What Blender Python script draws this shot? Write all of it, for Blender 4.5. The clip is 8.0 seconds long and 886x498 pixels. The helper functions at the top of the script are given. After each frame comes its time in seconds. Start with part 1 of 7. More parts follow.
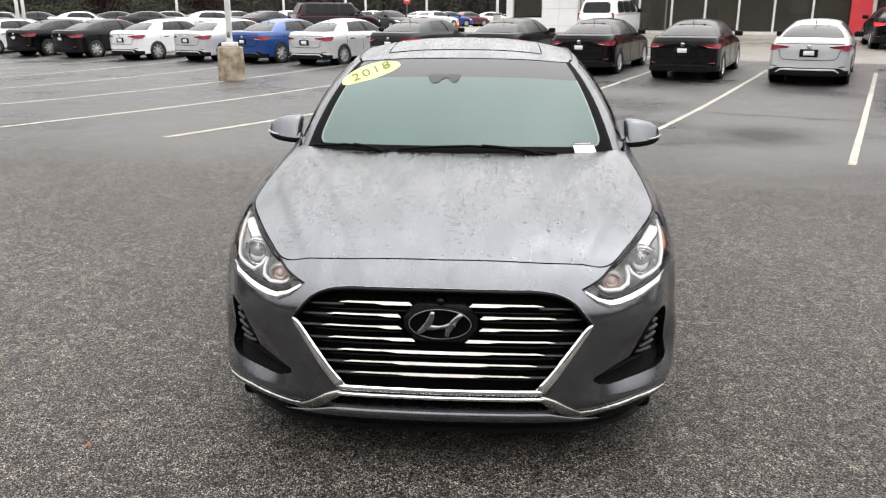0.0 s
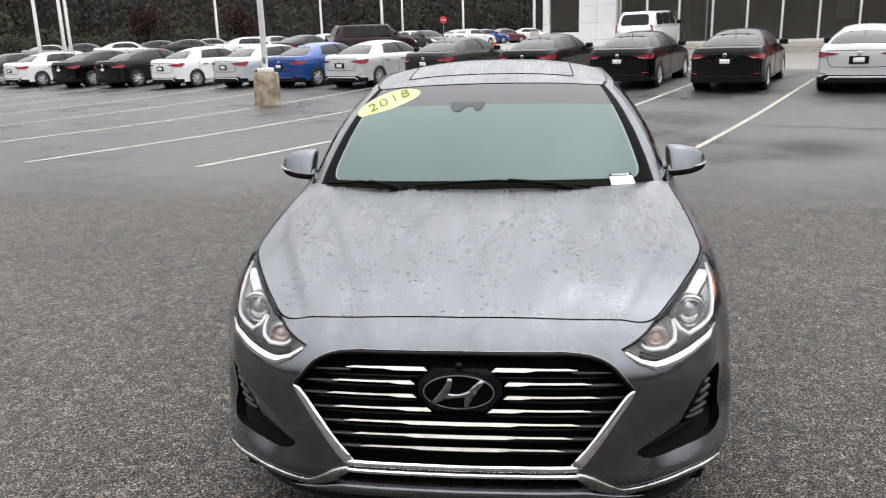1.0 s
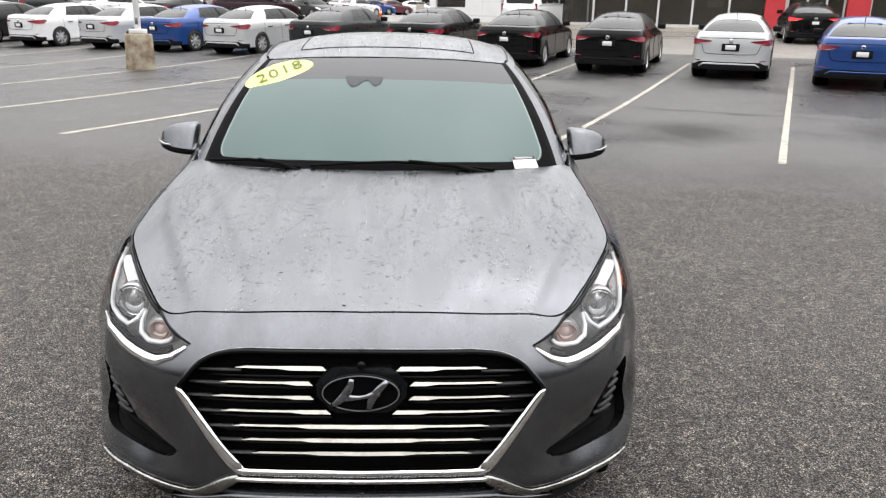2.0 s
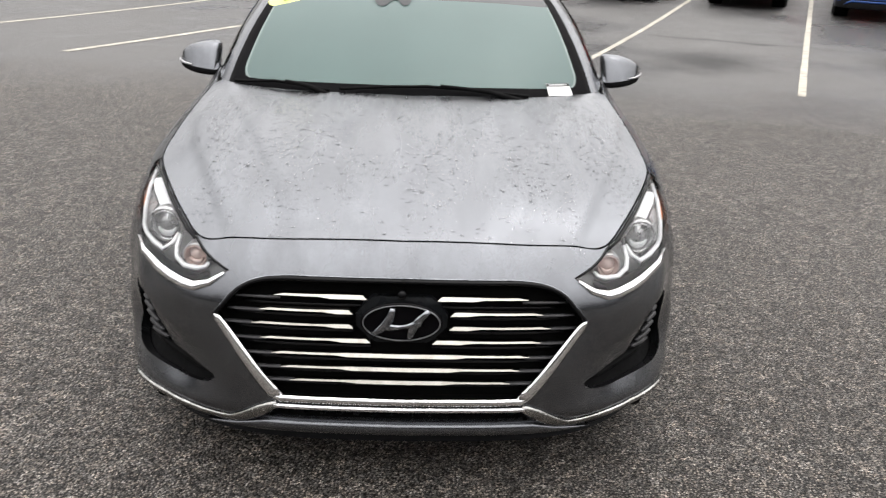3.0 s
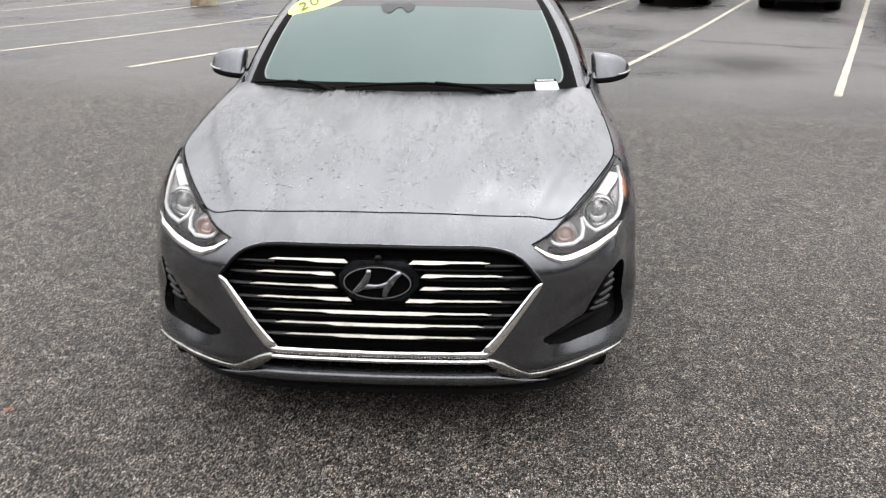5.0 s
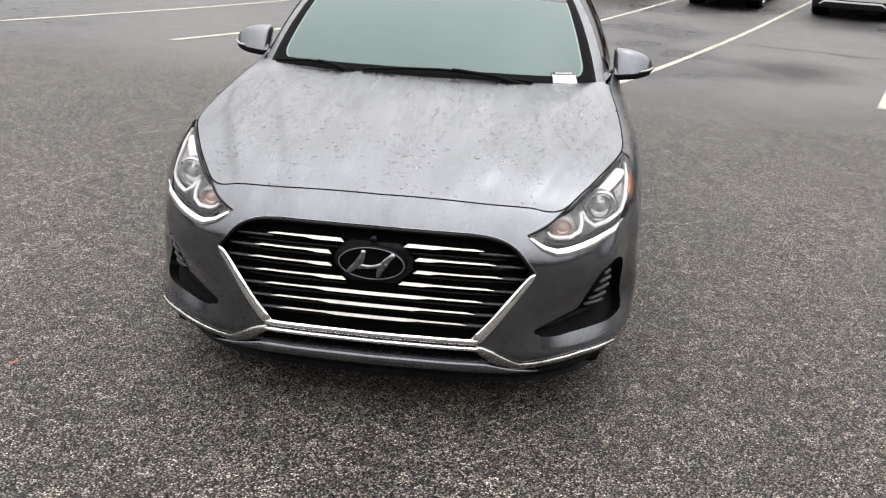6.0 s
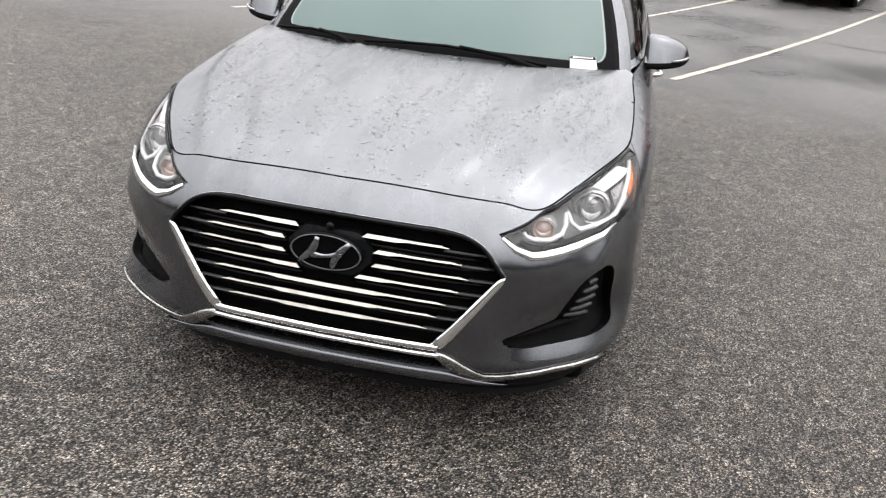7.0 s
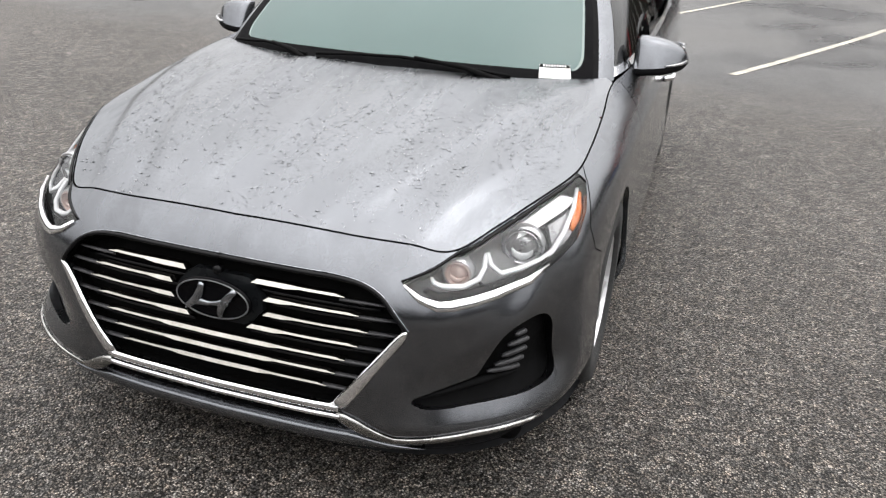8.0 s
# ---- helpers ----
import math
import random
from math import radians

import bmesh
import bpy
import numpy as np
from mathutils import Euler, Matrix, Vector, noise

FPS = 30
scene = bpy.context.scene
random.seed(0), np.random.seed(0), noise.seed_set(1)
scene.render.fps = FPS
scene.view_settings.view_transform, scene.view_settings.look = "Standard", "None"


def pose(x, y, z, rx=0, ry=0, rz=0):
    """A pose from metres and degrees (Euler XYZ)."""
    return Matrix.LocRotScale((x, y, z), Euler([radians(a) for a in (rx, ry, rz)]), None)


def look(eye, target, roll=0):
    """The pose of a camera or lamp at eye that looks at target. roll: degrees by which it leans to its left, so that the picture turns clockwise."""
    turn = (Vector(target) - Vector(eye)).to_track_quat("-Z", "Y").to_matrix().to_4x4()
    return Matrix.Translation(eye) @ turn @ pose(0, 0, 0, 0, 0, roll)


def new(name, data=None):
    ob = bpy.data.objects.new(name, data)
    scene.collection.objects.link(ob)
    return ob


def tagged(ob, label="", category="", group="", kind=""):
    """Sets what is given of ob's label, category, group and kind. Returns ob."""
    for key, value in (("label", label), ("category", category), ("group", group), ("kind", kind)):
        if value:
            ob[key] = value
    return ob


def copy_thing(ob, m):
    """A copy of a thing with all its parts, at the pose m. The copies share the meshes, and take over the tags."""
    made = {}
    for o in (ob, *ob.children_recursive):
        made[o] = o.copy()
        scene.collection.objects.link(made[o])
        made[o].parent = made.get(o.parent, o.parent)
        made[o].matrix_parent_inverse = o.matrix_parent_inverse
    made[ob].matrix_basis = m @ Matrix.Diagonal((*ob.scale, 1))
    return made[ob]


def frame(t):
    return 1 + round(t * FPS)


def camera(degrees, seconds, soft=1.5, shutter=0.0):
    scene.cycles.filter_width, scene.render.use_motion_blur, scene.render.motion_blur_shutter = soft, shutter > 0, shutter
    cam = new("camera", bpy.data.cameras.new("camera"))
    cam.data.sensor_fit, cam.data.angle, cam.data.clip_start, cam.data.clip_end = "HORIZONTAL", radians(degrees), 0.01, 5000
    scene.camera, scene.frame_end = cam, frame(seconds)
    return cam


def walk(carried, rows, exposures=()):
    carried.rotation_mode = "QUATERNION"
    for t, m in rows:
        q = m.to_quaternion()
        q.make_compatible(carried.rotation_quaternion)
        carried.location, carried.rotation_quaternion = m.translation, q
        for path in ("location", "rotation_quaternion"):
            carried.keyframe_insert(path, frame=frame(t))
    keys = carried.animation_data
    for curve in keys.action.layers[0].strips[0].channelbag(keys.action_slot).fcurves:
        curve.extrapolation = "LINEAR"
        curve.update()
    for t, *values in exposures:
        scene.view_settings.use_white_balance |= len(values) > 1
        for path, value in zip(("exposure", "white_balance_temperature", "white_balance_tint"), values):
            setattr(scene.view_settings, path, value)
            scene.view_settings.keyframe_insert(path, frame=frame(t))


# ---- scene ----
cam = camera(58.5, 8.0, soft=1.2, shutter=0.3)
PATH = [
    (0, (0.165, -2.483, 1.558), (0.045, -0.565, 1.005), 0.3),
    (0.2, (0.168, -2.424, 1.560), (0.013, -0.507, 1.012), -0.2),
    (0.3, (0.172, -2.383, 1.563), (-0.004, -0.465, 1.024), -0.5),
    (0.5, (0.194, -2.258, 1.589), (-0.021, -0.342, 1.06), -1.3),
    (0.6, (0.198, -2.219, 1.593), (-0.028, -0.301, 1.072), -1.5),
    (0.8, (0.210, -2.181, 1.591), (-0.030, -0.262, 1.080), -1.8),
    (1, (0.22, -2.137, 1.585), (-0.007, -0.217, 1.074), -1.7),
    (1.2, (0.230, -2.115, 1.579), (0.046, -0.191, 1.065), -1.3),
    (1.4, (0.234, -2.093, 1.575), (0.107, -0.167, 1.053), -1.0),
    (1.5, (0.23, -2.062, 1.579), (0.142, -0.135, 1.048), -0.9),
    (1.7, (0.199, -2.008, 1.585), (0.202, -0.084, 1.039), -0.3),
    (2.8, (0.047, -1.917, 1.58), (0.156, -0.052, 0.866), 2.2),
    (3, (0.031, -1.908, 1.57), (0.102, -0.055, 0.821), 2.3),
    (3.1, (0.030, -1.918, 1.577), (0.073, -0.067, 0.821), 2.1),
    (3.3, (0.038, -1.921, 1.577), (0.017, -0.069, 0.821), 1.3),
    (3.5, (0.09, -1.941, 1.585), (-0.004, -0.087, 0.84), 0.4),
    (3.6, (0.140, -1.940, 1.582), (0.030, -0.084, 0.844), 0.3),
    (3.8, (0.219, -1.946, 1.564), (0.119, -0.086, 0.835), 0.6),
    (4, (0.289, -1.953, 1.55), (0.195, -0.096, 0.814), 0.9),
    (4.1, (0.323, -1.963, 1.541), (0.234, -0.107, 0.802), 1.0),
    (4.3, (0.371, -2.013, 1.551), (0.298, -0.160, 0.803), 0.7),
    (4.5, (0.388, -2.053, 1.567), (0.315, -0.197, 0.826), 0.1),
    (4.7, (0.373, -2.135, 1.582), (0.295, -0.273, 0.857), -0.4),
    (4.9, (0.326, -2.201, 1.575), (0.245, -0.337, 0.854), 0.0),
    (5, (0.309, -2.244, 1.568), (0.223, -0.381, 0.845), 0.4),
    (5.2, (0.292, -2.292, 1.538), (0.197, -0.429, 0.816), 1.1),
    (6.3, (0.542, -2.190, 1.568), (0.323, -0.353, 0.809), 3.9),
    (6.5, (0.609, -2.132, 1.565), (0.339, -0.303, 0.803), 3.9),
    (6.6, (0.629, -2.114, 1.567), (0.342, -0.289, 0.801), 4.2),
    (6.8, (0.660, -2.048, 1.531), (0.331, -0.237, 0.749), 4.8),
    (7, (0.71, -1.959, 1.518), (0.372, -0.156, 0.72), 5.5),
    (7.1, (0.731, -1.923, 1.523), (0.397, -0.121, 0.724), 5.9),
    (7.3, (0.790, -1.797, 1.543), (0.480, 0.017, 0.759), 6.3),
    (7.5, (0.854, -1.71, 1.555), (0.52, 0.1, 0.771), 5.7),
    (7.6, (0.883, -1.664, 1.560), (0.528, 0.137, 0.765), 5.3),
    (7.8, (0.969, -1.602, 1.551), (0.534, 0.179, 0.750), 3.9),
    (8, (1.096, -1.515, 1.551), (0.547, 0.223, 0.728), 2.7),
]
walk(cam, [(t, look(eye, target, roll)) for t, eye, target, roll in PATH], (
    (0.0, 0.04, 6540, 10), (0.5, -0.02, 6400, 10), (1.0, -0.09, 6350, 9.5), (1.5, -0.05, 6390, 10), (3.0, 0.01, 6530, 10.5), (3.5, 0.09, 6530, 10.5), (4.0, 0.02, 6530, 10.5),
    (4.5, 0.16, 6500, 11), (5.0, 0.06, 6500, 11), (6.5, 0.11, 6500, 10.5), (7.0, 0.19, 6500, 11), (7.5, 0.15, 6480, 10.5), (8.0, 0.12, 6450, 10)))

# ---------------------------------------------------------------- world and light
EXPOSURE = 0.0
scene.view_settings.exposure = EXPOSURE
world = bpy.data.worlds.new("overcast_sky")
scene.world = world
world.use_nodes = True
wn, wl = world.node_tree.nodes, world.node_tree.links
sky = wn.new("ShaderNodeTexSky")
sky.sky_type, sky.sun_disc = "NISHITA", False
sky.sun_elevation, sky.sun_rotation = radians(70), radians(60)
sky.air_density, sky.dust_density, sky.ozone_density = 1.0, 6.0, 1.0
grey = wn.new("ShaderNodeHueSaturation")
grey.inputs["Saturation"].default_value = 0.15
wl.new(sky.outputs["Color"], grey.inputs["Color"])
# an even cloud deck under that sky, far brighter overhead than at the horizon
geo = wn.new("ShaderNodeTexCoord")
sep = wn.new("ShaderNodeSeparateXYZ")
wl.new(geo.outputs["Generated"], sep.inputs["Vector"])
deck = wn.new("ShaderNodeValToRGB")
deck.color_ramp.elements[0].position, deck.color_ramp.elements[0].color = 0.0, (1.95, 1.94, 1.93, 1)
deck.color_ramp.elements[1].position, deck.color_ramp.elements[1].color = 1.0, (11.0, 10.85, 10.75, 1)
wl.new(sep.outputs["Z"], deck.inputs["Fac"])
cloud = wn.new("ShaderNodeMix")
cloud.data_type = "RGBA"
cloud.inputs["Factor"].default_value = 0.85
wl.new(grey.outputs["Color"], cloud.inputs["A"])
wl.new(deck.outputs["Color"], cloud.inputs["B"])
wl.new(cloud.outputs["Result"], wn["Background"].inputs["Color"])
wn["Background"].inputs["Strength"].default_value = 0.333
sun_data = bpy.data.lights.new("sun", "SUN")
sun_data.energy, sun_data.angle, sun_data.color = 0.72, radians(120), (1.0, 0.98, 0.95)
sun = new("sun", sun_data)
sun.matrix_world = pose(0, 0, 30, -20, 0, -60)


# ---------------------------------------------------------------- materials
LOT = Vector((0.43, 0.903, 0)).normalized()      # the way the bays run
ACROSS = Vector((LOT.y, -LOT.x, 0))              # along the rows


def material(name):
    m = bpy.data.materials.new(name)
    m.use_nodes = True
    nt = m.node_tree
    return m, nt, nt.nodes["Principled BSDF"]


def node(nt, kind, **values):
    n = nt.nodes.new(kind)
    for k, v in values.items():
        n.inputs[k.replace("_", " ")].default_value = v
    return n


def noise_fac(nt, scale, detail=4.0, rough=0.55, stretch=None):
    co = nt.nodes.new("ShaderNodeTexCoord")
    n = node(nt, "ShaderNodeTexNoise", Scale=scale, Detail=detail, Roughness=rough)
    if stretch:
        mp = nt.nodes.new("ShaderNodeMapping")
        mp.inputs["Scale"].default_value = stretch
        nt.links.new(co.outputs["Object"], mp.inputs["Vector"])
        nt.links.new(mp.outputs["Vector"], n.inputs["Vector"])
    else:
        nt.links.new(co.outputs["Object"], n.inputs["Vector"])
    return n.outputs["Fac"]


def ramp(nt, fac, stops):
    r = nt.nodes.new("ShaderNodeValToRGB")
    e = r.color_ramp.elements
    while len(e) < len(stops):
        e.new(0.5)
    for k, (p, c) in enumerate(stops):
        e[k].position = p
        e[k].color = (*c, 1) if len(c) == 3 else c
    nt.links.new(fac, r.inputs["Fac"])
    return r.outputs["Color"]


def bump(nt, bsdf, fac, strength, distance):
    b = nt.nodes.new("ShaderNodeBump")
    b.inputs["Strength"].default_value, b.inputs["Distance"].default_value = strength, distance
    nt.links.new(fac, b.inputs["Height"])
    nt.links.new(b.outputs["Normal"], bsdf.inputs["Normal"])
    return b


def simple(name, a, b=None, rough=0.5, metal=0.0, scale=8.0, coat=0.0, bumps=0.0, rough2=None, detail=4.0, spec=0.5):
    """Two tones of one surface mixed by noise, with wear in its gloss."""
    m, nt, p = material(name)
    b = b or tuple(0.8 * c for c in a)
    f = noise_fac(nt, scale, detail)
    nt.links.new(ramp(nt, f, [(0.32, b), (0.68, a)]), p.inputs["Base Color"])
    r2 = rough2 if rough2 is not None else min(1.0, rough * 1.25 + 0.03)
    nt.links.new(ramp(nt, noise_fac(nt, scale * 3.1, 3), [(0.3, (rough,) * 3), (0.7, (r2,) * 3)]), p.inputs["Roughness"])
    p.inputs["Metallic"].default_value = metal
    p.inputs["Coat Weight"].default_value = coat
    p.inputs["Coat Roughness"].default_value = 0.03
    p.inputs["Specular IOR Level"].default_value = spec
    if bumps:
        bump(nt, p, noise_fac(nt, scale * 9, 5), 0.5, bumps)
    return m


def car_paint(name, a, metal=0.35, flake=0.06, rough=0.38, wet=False, spec=0.5, coat=1.0):
    m, nt, p = material(name)
    base = ramp(nt, noise_fac(nt, 3.0, 3), [(0.3, tuple(0.9 * c for c in a)), (0.7, a)])
    speck = ramp(nt, noise_fac(nt, 900.0, 1), [(0.35, tuple((1 - 3 * flake) * c for c in (1, 1, 1))), (0.7, (1 + flake,) * 3)])
    mx = nt.nodes.new("ShaderNodeMix")
    mx.data_type, mx.blend_type = "RGBA", "MULTIPLY"
    mx.inputs["Factor"].default_value = 1.0
    nt.links.new(base, mx.inputs["A"])
    nt.links.new(speck, mx.inputs["B"])
    nt.links.new(mx.outputs["Result"], p.inputs["Base Color"])
    p.inputs["Metallic"].default_value = metal
    p.inputs["Specular Tint"].default_value = (0.64, 0.65, 0.67, 1) if metal == 1.0 else (1, 1, 1, 1)
    if wet:
        runs = ramp(nt, noise_fac(nt, 9.0, 5, 0.6, (1.0, 0.10, 1.0)), [(0.34, (0.84,) * 3), (0.66, (1.08,) * 3)])
        my = nt.nodes.new("ShaderNodeMix")
        my.data_type, my.blend_type = "RGBA", "MULTIPLY"
        my.inputs["Factor"].default_value = 1.0
        nt.links.new(mx.outputs["Result"], my.inputs["A"])
        nt.links.new(runs, my.inputs["B"])
        nt.links.new(my.outputs["Result"], p.inputs["Base Color"])
    p.inputs["Roughness"].default_value = rough
    p.inputs["Specular IOR Level"].default_value = spec
    p.inputs["Coat Weight"].default_value = coat
    p.inputs["Coat IOR"].default_value = 1.5
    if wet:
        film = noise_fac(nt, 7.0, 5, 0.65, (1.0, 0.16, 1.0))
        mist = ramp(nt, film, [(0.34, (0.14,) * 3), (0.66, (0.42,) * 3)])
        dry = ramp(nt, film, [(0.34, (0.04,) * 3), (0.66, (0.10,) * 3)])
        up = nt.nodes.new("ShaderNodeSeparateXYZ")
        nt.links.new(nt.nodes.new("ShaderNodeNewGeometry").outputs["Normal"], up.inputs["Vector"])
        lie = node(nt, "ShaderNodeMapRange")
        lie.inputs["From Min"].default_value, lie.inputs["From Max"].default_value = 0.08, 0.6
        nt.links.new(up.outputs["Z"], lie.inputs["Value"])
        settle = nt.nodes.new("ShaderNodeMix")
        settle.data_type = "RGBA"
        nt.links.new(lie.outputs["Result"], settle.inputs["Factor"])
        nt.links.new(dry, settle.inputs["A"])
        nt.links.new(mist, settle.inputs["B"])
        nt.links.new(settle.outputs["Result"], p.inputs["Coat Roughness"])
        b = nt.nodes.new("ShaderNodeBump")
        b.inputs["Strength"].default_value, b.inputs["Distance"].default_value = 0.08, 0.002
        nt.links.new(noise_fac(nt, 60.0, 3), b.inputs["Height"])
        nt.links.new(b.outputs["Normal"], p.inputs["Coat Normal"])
    else:
        p.inputs["Coat Roughness"].default_value = 0.05
    return m


def clear_glass(name, tint=(0.9, 0.95, 0.93), rough=0.02, haze=0.0, hazecol=(0.5, 0.5, 0.5), ior=1.5):
    """Thin glass: lets light straight through, mirrors by Fresnel, with a share of diffuse haze colour."""
    m, nt, p = material(name)
    out = nt.nodes["Material Output"]
    tr = nt.nodes.new("ShaderNodeBsdfTransparent")
    tr.inputs["Color"].default_value = (*tint, 1)
    gl = nt.nodes.new("ShaderNodeBsdfGlossy")
    gl.inputs["Roughness"].default_value = rough
    fr = nt.nodes.new("ShaderNodeFresnel")
    fr.inputs["IOR"].default_value = ior
    mix = nt.nodes.new("ShaderNodeMixShader")
    body = tr.outputs["BSDF"]
    if haze:
        p.inputs["Roughness"].default_value = 0.6
        nt.links.new(ramp(nt, noise_fac(nt, 1.6, 4, 0.5, (1, 1, 0.6)), [(0.3, tuple(0.82 * c for c in hazecol)), (0.7, hazecol)]), p.inputs["Base Color"])
        mh = nt.nodes.new("ShaderNodeMixShader")
        mh.inputs["Fac"].default_value = haze
        nt.links.new(body, mh.inputs[1])
        nt.links.new(p.outputs["BSDF"], mh.inputs[2])
        body = mh.outputs["Shader"]
    nt.links.new(fr.outputs["Fac"], mix.inputs["Fac"])
    nt.links.new(body, mix.inputs[1])
    nt.links.new(gl.outputs["BSDF"], mix.inputs[2])
    nt.links.new(mix.outputs["Shader"], out.inputs["Surface"])
    return m


def glowing(name, colour, strength, base):
    m, nt, p = material(name)
    p.inputs["Base Color"].default_value = (*base, 1)
    p.inputs["Emission Color"].default_value = (*colour, 1)
    p.inputs["Emission Strength"].default_value = strength
    p.inputs["Roughness"].default_value = 0.2
    return m


def asphalt_material():
    m, nt, p = material("asphalt")
    L = nt.links
    co = nt.nodes.new("ShaderNodeTexCoord")

    def tex(scale, detail, rough=0.6):
        n = node(nt, "ShaderNodeTexNoise", Scale=scale, Detail=detail, Roughness=rough)
        L.new(co.outputs["Object"], n.inputs["Vector"])
        return n.outputs["Fac"]

    def cells(scale):
        v = node(nt, "ShaderNodeTexVoronoi", Scale=scale, Randomness=1.0)
        L.new(co.outputs["Object"], v.inputs["Vector"])
        c = nt.nodes.new("ShaderNodeSeparateColor")
        L.new(v.outputs["Color"], c.inputs["Color"])
        return v, c.outputs["Red"]

    vor, pick = cells(160.0)
    stones = ramp(nt, pick, [(0.0, (0.018, 0.0163, 0.015)), (0.35, (0.073, 0.067, 0.0625)), (0.62, (0.149, 0.138, 0.126)), (0.84, (0.260, 0.241, 0.222)), (1.0, (0.43, 0.404, 0.372))])
    # shade down between the stones, multiplied into their colour
    gap_shade = ramp(nt, vor.outputs["Distance"], [(0.25, (1.2, 1.2, 1.2)), (0.64, (0.10, 0.10, 0.10))])
    _, clump = cells(40.0)
    _, patch = cells(21.0)
    patches = ramp(nt, patch, [(0.0, (0.78, 0.78, 0.78)), (0.6, (1.0, 1.0, 1.0)), (1.0, (1.28, 1.275, 1.27))])
    _, hue = cells(61.0)
    hues = ramp(nt, hue, [(0.0, (1.07, 1.0, 0.94)), (0.55, (1.0, 1.0, 1.0)), (1.0, (0.96, 1.0, 1.06))])
    clumps = ramp(nt, clump, [(0.0, (0.62, 0.62, 0.62)), (0.5, (0.96, 0.96, 0.96)), (1.0, (1.52, 1.51, 1.50))])
    big = ramp(nt, tex(0.35, 5), [(0.3, (0.80, 0.78, 0.75)), (0.7, (1.15, 1.13, 1.1))])
    mid = ramp(nt, tex(7.0, 6, 0.7), [(0.3, (0.78, 0.77, 0.76)), (0.72, (1.25, 1.25, 1.25))])

    def mul(a, b):
        x = nt.nodes.new("ShaderNodeMix")
        x.data_type, x.blend_type = "RGBA", "MULTIPLY"
        x.inputs["Factor"].default_value = 1.0
        L.new(a, x.inputs["A"])
        L.new(b, x.inputs["B"])
        return x.outputs["Result"]

    rough_top = mul(mul(stones, gap_shade), mul(mul(big, mid), mul(mul(clumps, patches), hues)))
    # the bays beyond the lane carry a finer, darker seal
    fine = mul(ramp(nt, tex(160.0, 3), [(0.3, (0.027, 0.026, 0.0262)), (0.7, (0.064, 0.0625, 0.061))]), mul(big, ramp(nt, tex(0.30, 3), [(0.40, (0.36, 0.36, 0.40)), (0.56, (1.22, 1.20, 1.19))])))
    sep = nt.nodes.new("ShaderNodeSeparateXYZ")
    L.new(co.outputs["Object"], sep.inputs["Vector"])
    d1 = node(nt, "ShaderNodeMath")
    d1.operation = "MULTIPLY_ADD"
    L.new(sep.outputs["X"], d1.inputs[0])
    d1.inputs[1].default_value = 0.12
    L.new(sep.outputs["Y"], d1.inputs[2])
    d2 = node(nt, "ShaderNodeMath")
    d2.operation = "MULTIPLY_ADD"
    L.new(tex(0.8, 4), d2.inputs[0])
    d2.inputs[1].default_value = 2.4
    L.new(d1.outputs[0], d2.inputs[2])
    mr = node(nt, "ShaderNodeMapRange")
    mr.inputs["From Min"].default_value, mr.inputs["From Max"].default_value = 6.6, 8.6
    L.new(d2.outputs[0], mr.inputs["Value"])
    mx = nt.nodes.new("ShaderNodeMix")
    mx.data_type = "RGBA"
    L.new(mr.outputs["Result"], mx.inputs["Factor"])
    L.new(rough_top, mx.inputs["A"])
    L.new(fine, mx.inputs["B"])
    # the drive before the showroom is paved in pale concrete
    along = nt.nodes.new("ShaderNodeVectorMath")
    along.operation = "DOT_PRODUCT"
    L.new(co.outputs["Object"], along.inputs[0])
    along.inputs[1].default_value = (LOT.x, LOT.y, 0)
    edge = node(nt, "ShaderNodeMapRange")
    edge.inputs["From Min"].default_value, edge.inputs["From Max"].default_value = 22.6, 22.9
    L.new(along.outputs["Value"], edge.inputs["Value"])
    pale = mul(ramp(nt, tex(30.0, 4), [(0.3, (0.17, 0.16, 0.145)), (0.7, (0.235, 0.222, 0.20))]), big)
    paved = nt.nodes.new("ShaderNodeMix")
    paved.data_type = "RGBA"
    L.new(edge.outputs["Result"], paved.inputs["Factor"])
    # oily stains where engines stood in the bays, and a tarred seam across them
    sides = nt.nodes.new("ShaderNodeVectorMath")
    sides.operation = "DOT_PRODUCT"
    L.new(co.outputs["Object"], sides.inputs[0])
    sides.inputs[1].default_value = (ACROSS.x, ACROSS.y, 0)

    def calc(op, a, b, c=None):
        x = nt.nodes.new("ShaderNodeMath")
        x.operation = op
        for k, v in enumerate((a, b) if c is None else (a, b, c)):
            if isinstance(v, (int, float)):
                x.inputs[k].default_value = v
            else:
                L.new(v, x.inputs[k])
        return x.outputs[0]

    rag = tex(1.6, 5, 0.65)
    marks, dull = mx.outputs["Result"], None
    for m0, n0, wide, deep, dark in ((-0.30, 9.75, 1.05, 1.35, 0.34), (2.45, 11.0, 1.05, 1.4, 0.45), (-0.3, 11.95, 2.4, 0.13, 0.45), (-0.5, 16.2, 0.95, 1.7, 0.6)):
        a = calc("DIVIDE", calc("SUBTRACT", sides.outputs["Value"], m0), wide)
        b = calc("DIVIDE", calc("MULTIPLY_ADD", rag, -0.5, calc("SUBTRACT", along.outputs["Value"], n0 - 0.25)), deep)
        r = calc("ADD", calc("SQRT", calc("ADD", calc("MULTIPLY", a, a), calc("MULTIPLY", b, b)), 0.0), calc("MULTIPLY_ADD", rag, 0.9, -0.45))
        film = ramp(nt, r, [(0.30, (dark, dark, dark * 1.03)), (0.62, (0.5 + dark / 2,) * 3), (1.0, (1, 1, 1))])
        marks, dull = mul(marks, film), mul(dull, film) if dull else film
    L.new(marks, paved.inputs["A"])
    L.new(pale, paved.inputs["B"])
    L.new(paved.outputs["Result"], p.inputs["Base Color"])
